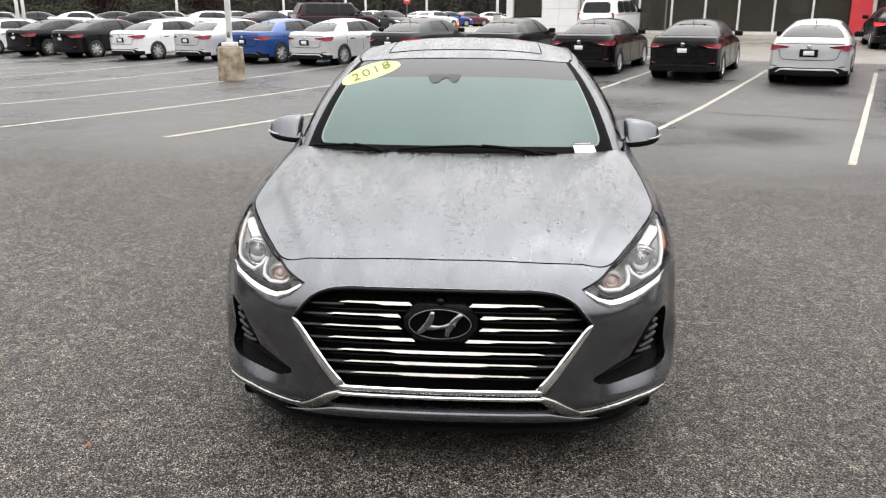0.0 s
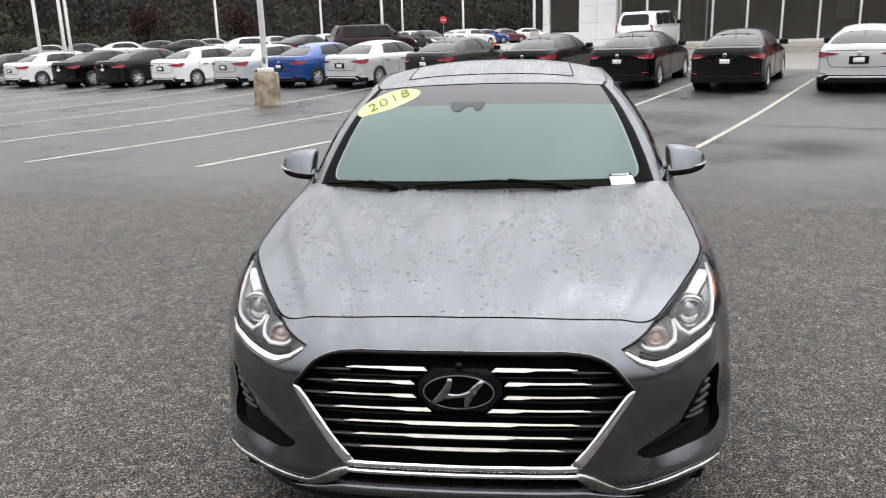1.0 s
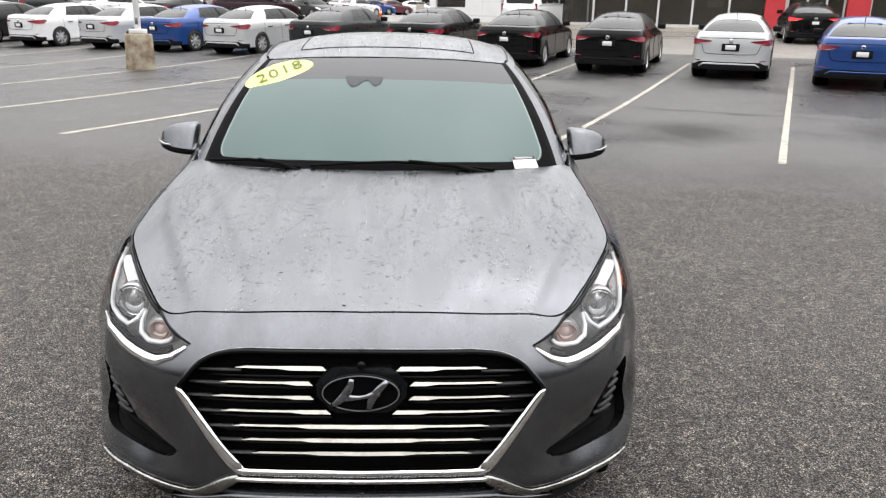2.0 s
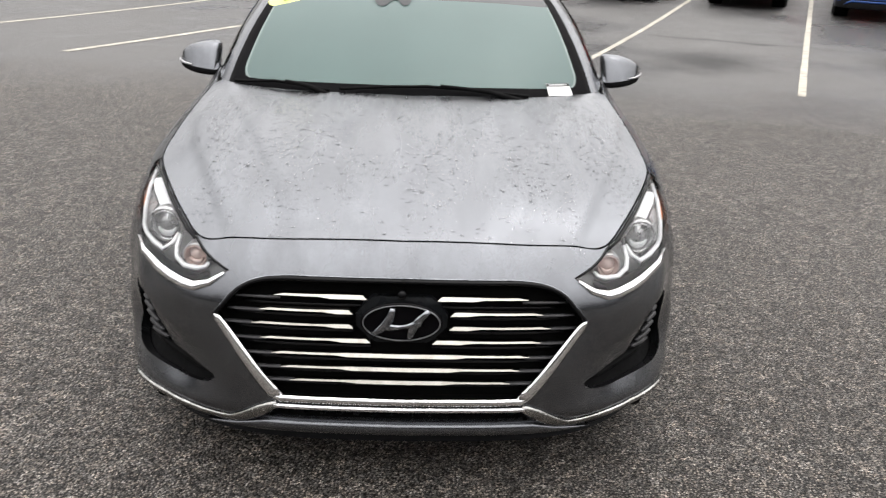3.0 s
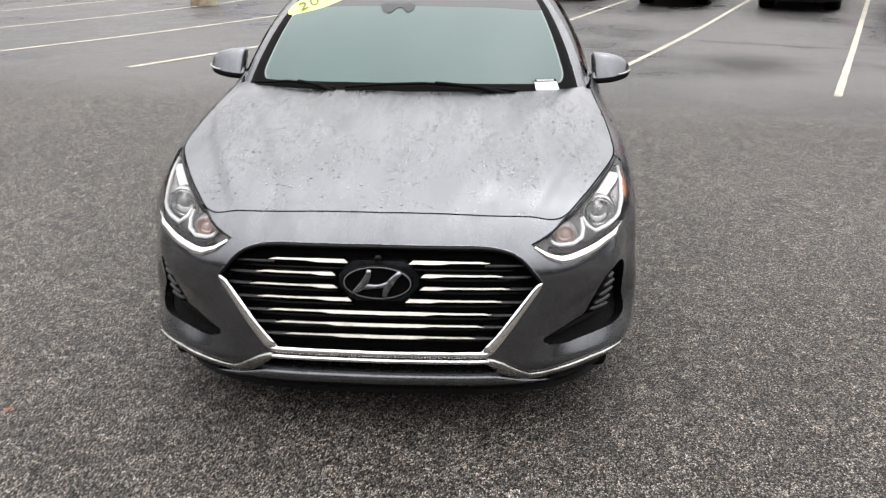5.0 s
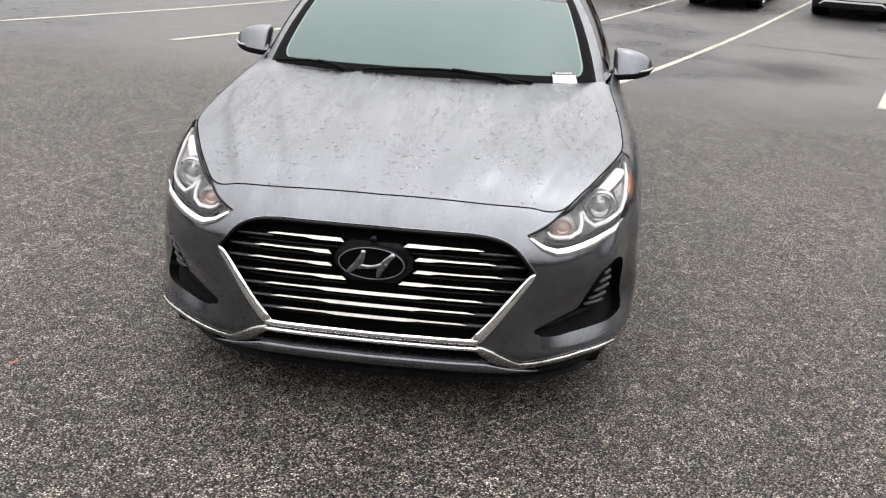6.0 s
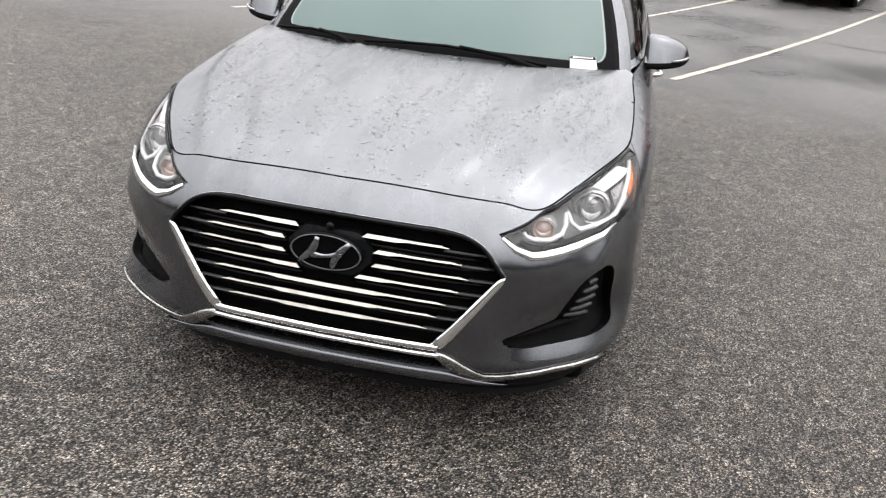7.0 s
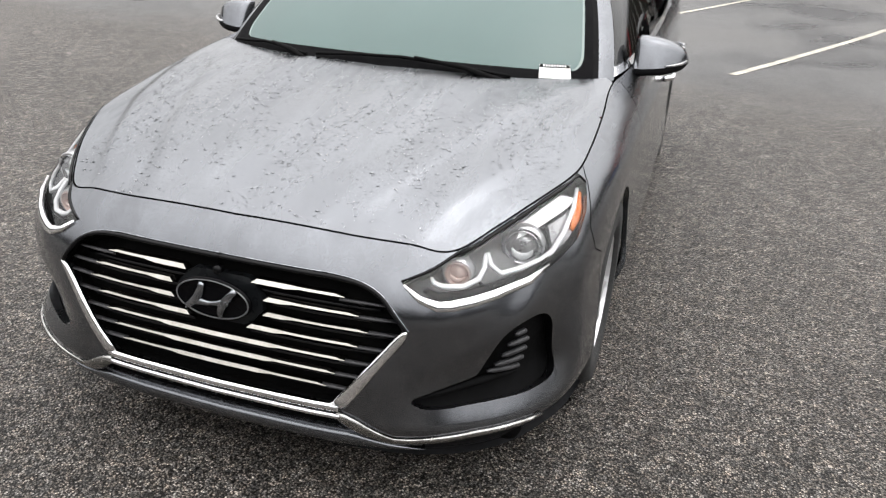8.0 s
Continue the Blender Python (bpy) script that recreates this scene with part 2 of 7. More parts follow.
    wet = nt.nodes.new("ShaderNodeMix")
    wet.data_type = "RGBA"
    L.new(mr.outputs["Result"], wet.inputs["Factor"])
    wet.inputs["A"].default_value = (0.50, 0.50, 0.50, 1)
    L.new(ramp(nt, tex(0.30, 3), [(0.40, (0.26,) * 3), (0.56, (0.5,) * 3)]), wet.inputs["B"])
    L.new(wet.outputs["Result"], p.inputs["Roughness"])
    gloss = node(nt, "ShaderNodeMapRange")
    gloss.inputs["To Min"].default_value, gloss.inputs["To Max"].default_value = 0.52, 0.78
    L.new(mr.outputs["Result"], gloss.inputs["Value"])
    # little gloss down between the stones
    pit = ramp(nt, vor.outputs["Distance"], [(0.30, (1, 1, 1)), (0.66, (0.30, 0.30, 0.30))])
    shine = nt.nodes.new("ShaderNodeMix")
    shine.data_type = "RGBA"
    L.new(mr.outputs["Result"], shine.inputs["Factor"])
    L.new(pit, shine.inputs["A"])
    shine.inputs["B"].default_value = (1, 1, 1, 1)
    level = node(nt, "ShaderNodeMath")
    level.operation = "MULTIPLY"
    L.new(gloss.outputs["Result"], level.inputs[0])
    L.new(shine.outputs["Result"], level.inputs[1])
    L.new(calc("MULTIPLY", level.outputs[0], dull), p.inputs["Specular IOR Level"])
    inv = ramp(nt, vor.outputs["Distance"], [(0.0, (1, 1, 1)), (0.8, (0, 0, 0))])
    bump(nt, p, inv, 0.9, 0.006)
    return m


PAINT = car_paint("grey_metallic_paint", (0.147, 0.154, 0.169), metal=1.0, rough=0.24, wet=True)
CHROME = simple("chrome", (0.92, 0.92, 0.93), (0.84, 0.84, 0.85), rough=0.08, metal=1.0, scale=14)
SATIN = simple("satin_chrome", (0.44, 0.435, 0.42), (0.25, 0.245, 0.235), rough=0.2, metal=1.0, scale=30, bumps=0.0012)
TRIM_BLACK = simple("matt_black_trim", (0.006, 0.006, 0.0065), (0.004, 0.004, 0.004), rough=0.6, scale=20, spec=0.05)
BLACK = simple("black_plastic", (0.010, 0.010, 0.011), (0.006, 0.006, 0.007), rough=0.5, scale=20, bumps=0.0003, spec=0.1)
GLOSS_BLACK = simple("gloss_black", (0.005, 0.005, 0.0055), (0.003, 0.003, 0.0035), rough=0.15, scale=12, spec=0.14)
# shade of hollows put into a near-black colour; also seals, seams and print
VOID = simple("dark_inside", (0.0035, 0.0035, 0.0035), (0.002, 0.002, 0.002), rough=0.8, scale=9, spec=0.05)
RUBBER = simple("tyre_rubber", (0.022, 0.022, 0.022), (0.013, 0.013, 0.013), rough=0.75, scale=25, bumps=0.001)
ALLOY = simple("silver_alloy", (0.66, 0.66, 0.67), (0.5, 0.5, 0.51), rough=0.32, metal=0.6, scale=20)
# the screen is mostly diffuse greenish colour, paler along its sides
SCREEN_GLASS = clear_glass("greenish_windscreen_glass", (0.5, 0.56, 0.53), 0.02, 0.76, (0.076, 0.135, 0.128), 1.33)
SCREEN_EDGE = clear_glass("pale_windscreen_edge_glass", (0.6, 0.66, 0.63), 0.02, 0.8, (0.20, 0.265, 0.250), 1.33)
SHADE = clear_glass("dark_shade_band_glass", (0.22, 0.23, 0.25), 0.02, 0.65, (0.040, 0.042, 0.048), 1.4)
SIDE_GLASS = clear_glass("tinted_side_glass", (0.25, 0.28, 0.27), 0.02)
LENS = clear_glass("clear_lamp_lens", (0.97, 0.97, 0.97), 0.02, ior=1.45)
REFLECTOR = simple("lamp_reflector", (0.75, 0.75, 0.76), (0.6, 0.6, 0.61), rough=0.14, metal=0.95, scale=60)
LOUVRE = simple("dark_louvre_plastic", (0.05, 0.05, 0.053), (0.03, 0.03, 0.032), rough=0.35, scale=20, spec=0.3)
# white of the light guides, also of the painted lamp glare and glint
LAMP_WHITE = simple("white_guide_and_glare", (0.85, 0.86, 0.87), (0.75, 0.76, 0.78), rough=0.25, scale=30)
LAMP_GREY = simple("lamp_housing_grey", (0.20, 0.20, 0.21), (0.12, 0.12, 0.125), rough=0.3, metal=0.5, scale=30)
LAMP_SILVER = simple("lamp_housing_silver", (0.13, 0.13, 0.135), (0.08, 0.08, 0.083), rough=0.3, metal=0.3, scale=30)
PLINTH = simple("dark_gloss_plinth", (0.008, 0.009, 0.010), (0.006, 0.0065, 0.0075), rough=0.25, scale=14, spec=0.14)
LAMP_INNER = simple("lamp_inner_silver", (0.55, 0.55, 0.56), (0.33, 0.33, 0.335), rough=0.25, metal=0.75, scale=22)
SLAT = simple("bright_slat_chrome", (0.46, 0.44, 0.405), (0.36, 0.345, 0.31), rough=0.16, metal=1.0, scale=30)
AMBER = simple("amber_lens", (0.75, 0.22, 0.04), (0.55, 0.14, 0.03), rough=0.15, scale=60, coat=0.6)
ROSE = simple("rose_bulb_bowl", (0.76, 0.61, 0.56), (0.60, 0.46, 0.42), rough=0.2, metal=0.3, scale=60)
DECAL = simple("yellow_decal", (0.76, 0.84, 0.26), (0.70, 0.78, 0.22), rough=0.45, scale=12)
INK = simple("dark_olive_ink", (0.15, 0.18, 0.05), (0.12, 0.14, 0.04), rough=0.5, scale=20)
PAPER = simple("white_paper", (0.82, 0.82, 0.82), (0.74, 0.74, 0.74), rough=0.7, scale=20)
WATER = clear_glass("water", (1.0, 1.0, 1.0), 0.02, ior=1.28)
FRIT = simple("printed_glass_band", (0.006, 0.006, 0.0065), (0.004, 0.004, 0.0045), rough=0.45, scale=14, spec=0.02)
DEVICE = simple("dark_chrome_device", (0.36, 0.37, 0.39), (0.18, 0.19, 0.21), rough=0.16, metal=1.0, scale=40)
BADGE_BLACK = simple("badge_black", (0.003, 0.003, 0.0035), (0.002, 0.002, 0.0025), rough=0.12, scale=12, spec=0.06)
ASPHALT = asphalt_material()
LINE = simple("worn_line_paint", (0.46, 0.432, 0.365), (0.24, 0.222, 0.188), rough=0.6, scale=6, bumps=0.002, detail=8)
CONCRETE = simple("stained_concrete", (0.40, 0.36, 0.28), (0.13, 0.075, 0.035), rough=0.85, scale=4.5, bumps=0.004, detail=8)
KERB = simple("pale_concrete", (0.5, 0.46, 0.4), (0.38, 0.35, 0.3), rough=0.85, scale=2.0, bumps=0.002, detail=8)
POLE = simple("white_pole_paint", (0.72, 0.72, 0.72), (0.6, 0.6, 0.6), rough=0.5, scale=3.0)
WALL = simple("white_wall_panel", (0.72, 0.73, 0.74), (0.64, 0.65, 0.66), rough=0.5, scale=1.2)
RED_PANEL = simple("red_panel", (0.52, 0.035, 0.045), (0.42, 0.025, 0.035), rough=0.4, scale=1.5)
# brown haze colour stands in for reflections and room light in the panes
SHOP_GLASS = clear_glass("dark_shop_glass", (0.62, 0.61, 0.56), 0.015, 0.3, (0.115, 0.106, 0.088))
INTERIOR = simple("dim_interior", (0.34, 0.27, 0.19), (0.10, 0.09, 0.08), rough=0.8, scale=0.6, detail=6)
TAIL_RED = simple("red_lamp_lens", (0.30, 0.010, 0.026), (0.17, 0.006, 0.014), rough=0.15, scale=30, coat=0.3)
BRAKE_LIT = glowing("lit_brake_lamp", (1.0, 0.03, 0.04), 1.1, (0.5, 0.02, 0.03))
TRIM_SILVER = simple("silver_trim_paint", (0.62, 0.62, 0.63), (0.52, 0.52, 0.53), rough=0.35, scale=12)
CONE = simple("orange_cone", (0.8, 0.18, 0.03), (0.65, 0.12, 0.02), rough=0.5, scale=10)


# ---------------------------------------------------------------- mesh helpers
from mathutils.geometry import delaunay_2d_cdt


def empty(name):
    e = new(name)
    e.empty_display_size = 0.2
    return e


def mesh_of(name, verts, faces, mat, smooth=True):
    me = bpy.data.meshes.new(name)
    me.from_pydata([tuple(map(float, v)) for v in verts], [], [tuple(map(int, f)) for f in faces])
    me.materials.append(mat)
    if smooth:
        me.polygons.foreach_set("use_smooth", [True] * len(me.polygons))
    me.update()
    return me


def part(name, bm, mat, parent=None, label="", smooth=True):
    """Links a bmesh, or a (verts, faces) pair, as one mesh object."""
    if isinstance(bm, tuple):
        me = mesh_of(name, bm[0], bm[1], mat, smooth)
    else:
        me = bpy.data.meshes.new(name)
        bm.to_mesh(me)
        bm.free()
        me.materials.append(mat)
        if smooth:
            me.polygons.foreach_set("use_smooth", [True] * len(me.polygons))
    ob = new(name, me)
    if parent:
        ob.parent = parent
    if label:
        tagged(ob, label)
    return ob


def box_bm(x0, x1, y0, y1, z0, z1, bevel=0.0, seg=2, m=None, bm=None):
    bm = bm or bmesh.new()
    r = bmesh.ops.create_cube(bm, size=1.0, matrix=Matrix.LocRotScale(((x0 + x1) / 2, (y0 + y1) / 2, (z0 + z1) / 2), None, (x1 - x0, y1 - y0, z1 - z0)))
    if bevel:
        es = list({e for v in r["verts"] for e in v.link_edges})
        bmesh.ops.bevel(bm, geom=es, offset=bevel, segments=seg, profile=0.5, affect="EDGES")
    if m is not None:
        bm.transform(m)
    return bm


def lathe(profile, n=24, m=None, bm=None, caps=True):
    """A body of revolution about z from (radius, z) pairs."""
    bm = bm or bmesh.new()
    rings = []
    for r, z in profile:
        rings.append([bm.verts.new((r * math.cos(2 * math.pi * k / n), r * math.sin(2 * math.pi * k / n), z)) for k in range(n)])
    for a, b in zip(rings, rings[1:]):
        for k in range(n):
            bm.faces.new((a[k], a[(k + 1) % n], b[(k + 1) % n], b[k]))
    if caps:
        bm.faces.new(rings[0][::-1])
        bm.faces.new(rings[-1])
    if m is not None:
        bm.transform(m)
    bmesh.ops.recalc_face_normals(bm, faces=bm.faces)
    return bm


def tube_bm(points, radius, n=8, bm=None):
    """A round bar along points; radius is a number or one per point."""
    bm = bm or bmesh.new()
    pts = [Vector(p) for p in points]
    rad = radius if isinstance(radius, (list, tuple)) else [radius] * len(pts)
    rings = []
    for i, p in enumerate(pts):
        t = (pts[min(i + 1, len(pts) - 1)] - pts[max(i - 1, 0)]).normalized()
        a = t.orthogonal().normalized() if i == 0 else (rings_a - t * rings_a.dot(t)).normalized()
        rings_a = a
        b = t.cross(a)
        rings.append([bm.verts.new(p + (a * math.cos(2 * math.pi * k / n) + b * math.sin(2 * math.pi * k / n)) * rad[i]) for k in range(n)])
    for a, b in zip(rings, rings[1:]):
        for k in range(n):
            bm.faces.new((a[k], a[(k + 1) % n], b[(k + 1) % n], b[k]))
    bm.faces.new(rings[0][::-1])
    bm.faces.new(rings[-1])
    return bm


def spline(pts):
    """A smooth curve through points, by their index."""
    P = np.array(pts, float)
    n = len(P)

    def at(i):
        i = np.atleast_1d(np.asarray(i, float))
        k = np.clip(np.floor(i).astype(int), 0, n - 2)
        f = (i - k)[:, None]
        a, b, c, d = P[np.clip(k - 1, 0, n - 1)], P[k], P[k + 1], P[np.clip(k + 2, 0, n - 1)]
        return 0.5 * (2 * b + (c - a) * f + (2 * a - 5 * b + 4 * c - d) * f ** 2 + (3 * b - a - 3 * c + d) * f ** 3)

    return at


def interp(x, xs, ys):
    """A smooth (monotone) curve through a few knots."""
    x = np.asarray(x, float)
    xs, ys = np.array(xs, float), np.array(ys, float)
    h, d = np.diff(xs), np.diff(ys) / np.diff(xs)
    m = np.concatenate([[d[0]], np.where(d[:-1] * d[1:] > 0, 2 * d[:-1] * d[1:] / np.where(d[:-1] + d[1:] == 0, 1, d[:-1] + d[1:]), 0), [d[-1]]])
    k = np.clip(np.searchsorted(xs, x) - 1, 0, len(h) - 1)
    t = np.clip((x - xs[k]) / h[k], 0, 1)
    return (2 * t**3 - 3 * t**2 + 1) * ys[k] + (t**3 - 2 * t**2 + t) * h[k] * m[k] + (3 * t**2 - 2 * t**3) * ys[k + 1] + (t**3 - t**2) * h[k] * m[k + 1]


def step(x, a, b):
    t = np.clip((np.asarray(x, float) - a) / (b - a), 0, 1)
    return t * t * (3 - 2 * t)


def rounded(loop, times=2):
    """A closed loop with its corners cut round."""
    P = [np.array(p, float) for p in loop]
    for _ in range(times):
        P = [q for a, b in zip(P, P[1:] + P[:1]) for q in (a * 0.75 + b * 0.25, a * 0.25 + b * 0.75)]
    return [tuple(float(v) for v in p) for p in P]


def resample(poly, h, closed=True):
    P = [np.array(p, float) for p in poly]
    if closed:
        P.append(P[0])
    out = []
    for a, b in zip(P, P[1:]):
        n = max(1, int(np.ceil(np.linalg.norm(b - a) / h)))
        out += [a + (b - a) * k / n for k in range(n)]
    if not closed:
        out.append(P[-1])
    return out


def inside(pts, poly):
    x, y = pts[:, 0], pts[:, 1]
    P = np.array(poly, float)
    r = np.zeros(len(pts), bool)
    for (x0, y0), (x1, y1) in zip(P, np.roll(P, -1, 0)):
        if y0 == y1:
            continue
        c = ((y0 > y) != (y1 > y)) & (x < (x1 - x0) * (y - y0) / (y1 - y0) + x0)
        r ^= c
    return r


def triangulate(outer, loops, grid, h, lines=()):
    """Triangles over a flat outline, with the edges of loops and lines in them: points, triangles."""
    pts, edges = [], []

    def add(chain, closed):
        k = len(pts)
        pts.extend(chain)
        n = len(chain)
        edges.extend((k + i, k + (i + 1) % n) for i in range(n if closed else n - 1))

    add(resample(outer, h * 0.6), True)
    for lp in loops:
        add(resample(lp, h * 0.6), True)
    for ln in lines:
        add(resample(ln, h * 0.6, False), False)
    B = np.array(pts)
    g = grid[inside(grid, outer)]
    keep = np.array([np.min((B[:, 0] - p[0]) ** 2 + (B[:, 1] - p[1]) ** 2) > (0.55 * h) ** 2 for p in g], bool)
    pts = pts + list(g[keep])
    v, _, f, *_ = delaunay_2d_cdt([Vector((p[0], p[1])) for p in pts], edges, [], 0, 1e-5)
    V = np.array([(p.x, p.y) for p in v])
    F = np.array([t for t in f if len(t) == 3])
    A, B, C = V[F[:, 0]], V[F[:, 1]], V[F[:, 2]]
    area = np.abs((B[:, 0] - A[:, 0]) * (C[:, 1] - A[:, 1]) - (B[:, 1] - A[:, 1]) * (C[:, 0] - A[:, 0]))
    longest = np.sqrt(np.max([((A - B) ** 2).sum(1), ((B - C) ** 2).sum(1), ((C - A) ** 2).sum(1)], axis=0))
    F = F[area > longest * 0.0006]
    mid = V[F].mean(1)
    return V, F[inside(mid, outer)]


def mirrored(V, F):
    """Adds the half beyond x = 0 and joins the two along it."""
    V = np.array(V, float)
    n = len(V)
    on = np.abs(V[:, 0]) < 1e-4
    V[on, 0] = 0
    idx = np.where(on, np.arange(n), np.arange(n) + n)
    W = np.vstack([V, V * (-1, 1, 1)])
    G = np.vstack([F, idx[F][:, ::-1]])
    return W, G


def flip_x(V, F):
    return np.array(V, float) * (-1, 1, 1), np.array(F)[:, ::-1]


def panel_bm(V, F, gap=0.0015, flange=0.012, outward=None):
    """A body panel: shrunk by a gap along its edge, and folded in there."""
    used = np.unique(F)
    if not len(used):
        return bmesh.new()
    re = -np.ones(len(V), int)
    re[used] = np.arange(len(used))
    bm = bmesh.new()
    vs = [bm.verts.new(tuple(map(float, V[i]))) for i in used]
    for f in F:
        t = [vs[re[i]] for i in f]
        if len(set(t)) == 3:
            try:
                bm.faces.new(t)
            except ValueError:
                pass
    bm.normal_update()
    moves = {}
    rim = [e for e in bm.edges if len(e.link_faces) == 1]
    for e in rim:
        e.smooth = False
        f = e.link_faces[0]
        d = (e.verts[1].co - e.verts[0].co).normalized().cross(f.normal)
        if d.dot(f.calc_center_median() - e.verts[0].co) < 0:
            d = -d
        for v in e.verts:
            moves[v] = moves.get(v, Vector()) + d
    for v, d in moves.items():
        if d.length > 1e-6:
            v.co += d.normalized() * gap
    if flange:
        nrm = {v: v.normal.copy() for v in moves}
        low = {v: bm.verts.new(v.co - nrm[v] * flange) for v in moves}
        for e in rim:
            a, b = e.verts
            try:
                bm.faces.new((b, a, low[a], low[b]))
            except ValueError:
                pass
    return bm


def ribbon_bm(P, N, width, thick, bm=None):
    """A rounded trim strip along points P with outward normals N."""
    bm = bm or bmesh.new()
    P, N = [Vector(p) for p in P], [Vector(q) for q in N]
    w = width if isinstance(width, (list, tuple, np.ndarray)) else [width] * len(P)
    rings = []
    for i, p in enumerate(P):
        t = (P[min(i + 1, len(P) - 1)] - P[max(i - 1, 0)]).normalized()
        n = (N[i] - t * N[i].dot(t)).normalized()
        s = t.cross(n)
        prof = [(-0.5, -0.6), (-0.5, 0.35), (-0.3, 0.85), (0, 1.0), (0.3, 0.85), (0.5, 0.35), (0.5, -0.6)]
        rings.append([bm.verts.new(p + s * float(w[i]) * a + n * thick * b) for a, b in prof])
    for a, b in zip(rings, rings[1:]):
        for k in range(len(a) - 1):
            bm.faces.new((a[k], b[k], b[k + 1], a[k + 1]))
        bm.faces.new((a[-1], b[-1], b[0], a[0]))
    bm.faces.new(rings[0])
    bm.faces.new(rings[-1][::-1])
    bmesh.ops.recalc_face_normals(bm, faces=bm.faces)
    return bm


# ---------------------------------------------------------------- ground



def ground_z(x, y):
    """Level round the near bays, then rising towards the showroom, less so on the far lot."""
    x, y = np.asarray(x, float), np.asarray(y, float)
    s = 0.507 * x + 0.862 * y
    m = LOT.y * x - LOT.x * y
    t = np.clip((m + 18.0) / 9.0, 0, 1)
    k2 = 0.020 + 0.022 * t * t * (3 - 2 * t)
    a, b, c, k = 6.0, 15.0, 27.0, 0.042
    q = np.clip(s, a, b) - a
    z = 0.5 * k / (b - a) * q**2 + k * (np.clip(s, b, c) - b) + k2 * 30.0 * (1 - np.exp(-np.maximum(s - c, 0) / 30.0))
    return z if z.ndim else float(z)


def lot(m, n, dz=0.0):
    p = ACROSS * m + LOT * n
    return Vector((p.x, p.y, ground_z(p.x, p.y) + dz))


def build_ground():
    near = [0.5 * k for k in range(-40, 121)]
    far = [60 * 1.22 ** k for k in range(1, 19)]
    xs = np.array([-v - 20 for v in far[::-1]] + [v * 0.9 for v in near if v <= 50] + far)
    ys = np.array([-v - 20 for v in far[::-1]] + near + far)
    xs = np.unique(np.concatenate([xs, np.arange(-60, -18, 1.0)]))
    X, Y = np.meshgrid(xs, ys)
    Z = ground_z(X.ravel(), Y.ravel())
    V = np.column_stack([X.ravel(), Y.ravel(), Z])
    nx = len(xs)
    F = [(j * nx + i, j * nx + i + 1, (j + 1) * nx + i + 1, (j + 1) * nx + i) for j in range(len(ys) - 1) for i in range(nx - 1)]
    tagged(part("ground", (V, F), ASPHALT), "wet speckled grey asphalt of a car park", "asphalt", kind="structure")


build_ground()


def painted_line(m0, n0, m1, n1, width=0.085):
    n = max(8, int(abs(n1 - n0) + abs(m1 - m0)) * 4)
    bm = bmesh.new()
    rows = []
    d = (ACROSS * (m1 - m0) + LOT * (n1 - n0)).normalized()
    s = Vector((d.y, -d.x, 0))
    for k in range(n + 1):
        t = k / n
        c = ACROSS * (m0 + (m1 - m0) * t) + LOT * (n0 + (n1 - n0) * t)
        row = []
        for e in (-0.5, 0.5):
            w = width * (1 + 0.12 * noise.noise(Vector((c.x * 3, c.y * 3, e * 7))))
            q = c + s * e * w
            row.append(bm.verts.new((q.x, q.y, ground_z(q.x, q.y) + 0.005)))
        rows.append(row)
    for a, b in zip(rows, rows[1:]):
        bm.faces.new((a[0], a[1], b[1], b[0]))
    bmesh.ops.recalc_face_normals(bm, faces=bm.faces)
    ob = part("parking_line", bm, LINE)
    return tagged(ob, "worn pale parking bay line on asphalt", "line", "parking bay lines", "structure")


for m0, n0, n1 in ((3.72, 8.6, 20.0), (0.95, 7.86, 20.1), (-1.75, 6.86, 20.1), (-4.3, 6.2, 19.8), (-7.43, 5.5, 19.9), (-10.35, 4.8, 19.9), (-13.5, 4.2, 19.9), (-16.8, 3.6, 19.8), (-20.0, 3.0, 19.8), (-23.0, 2.4, 19.8), (-26.0, 1.8, 19.8)):
    painted_line(m0, n0, m0 + {0.95: -0.10, -1.75: 0.12}.get(m0, 0), n1, 0.085 if m0 > -5 else 0.12)


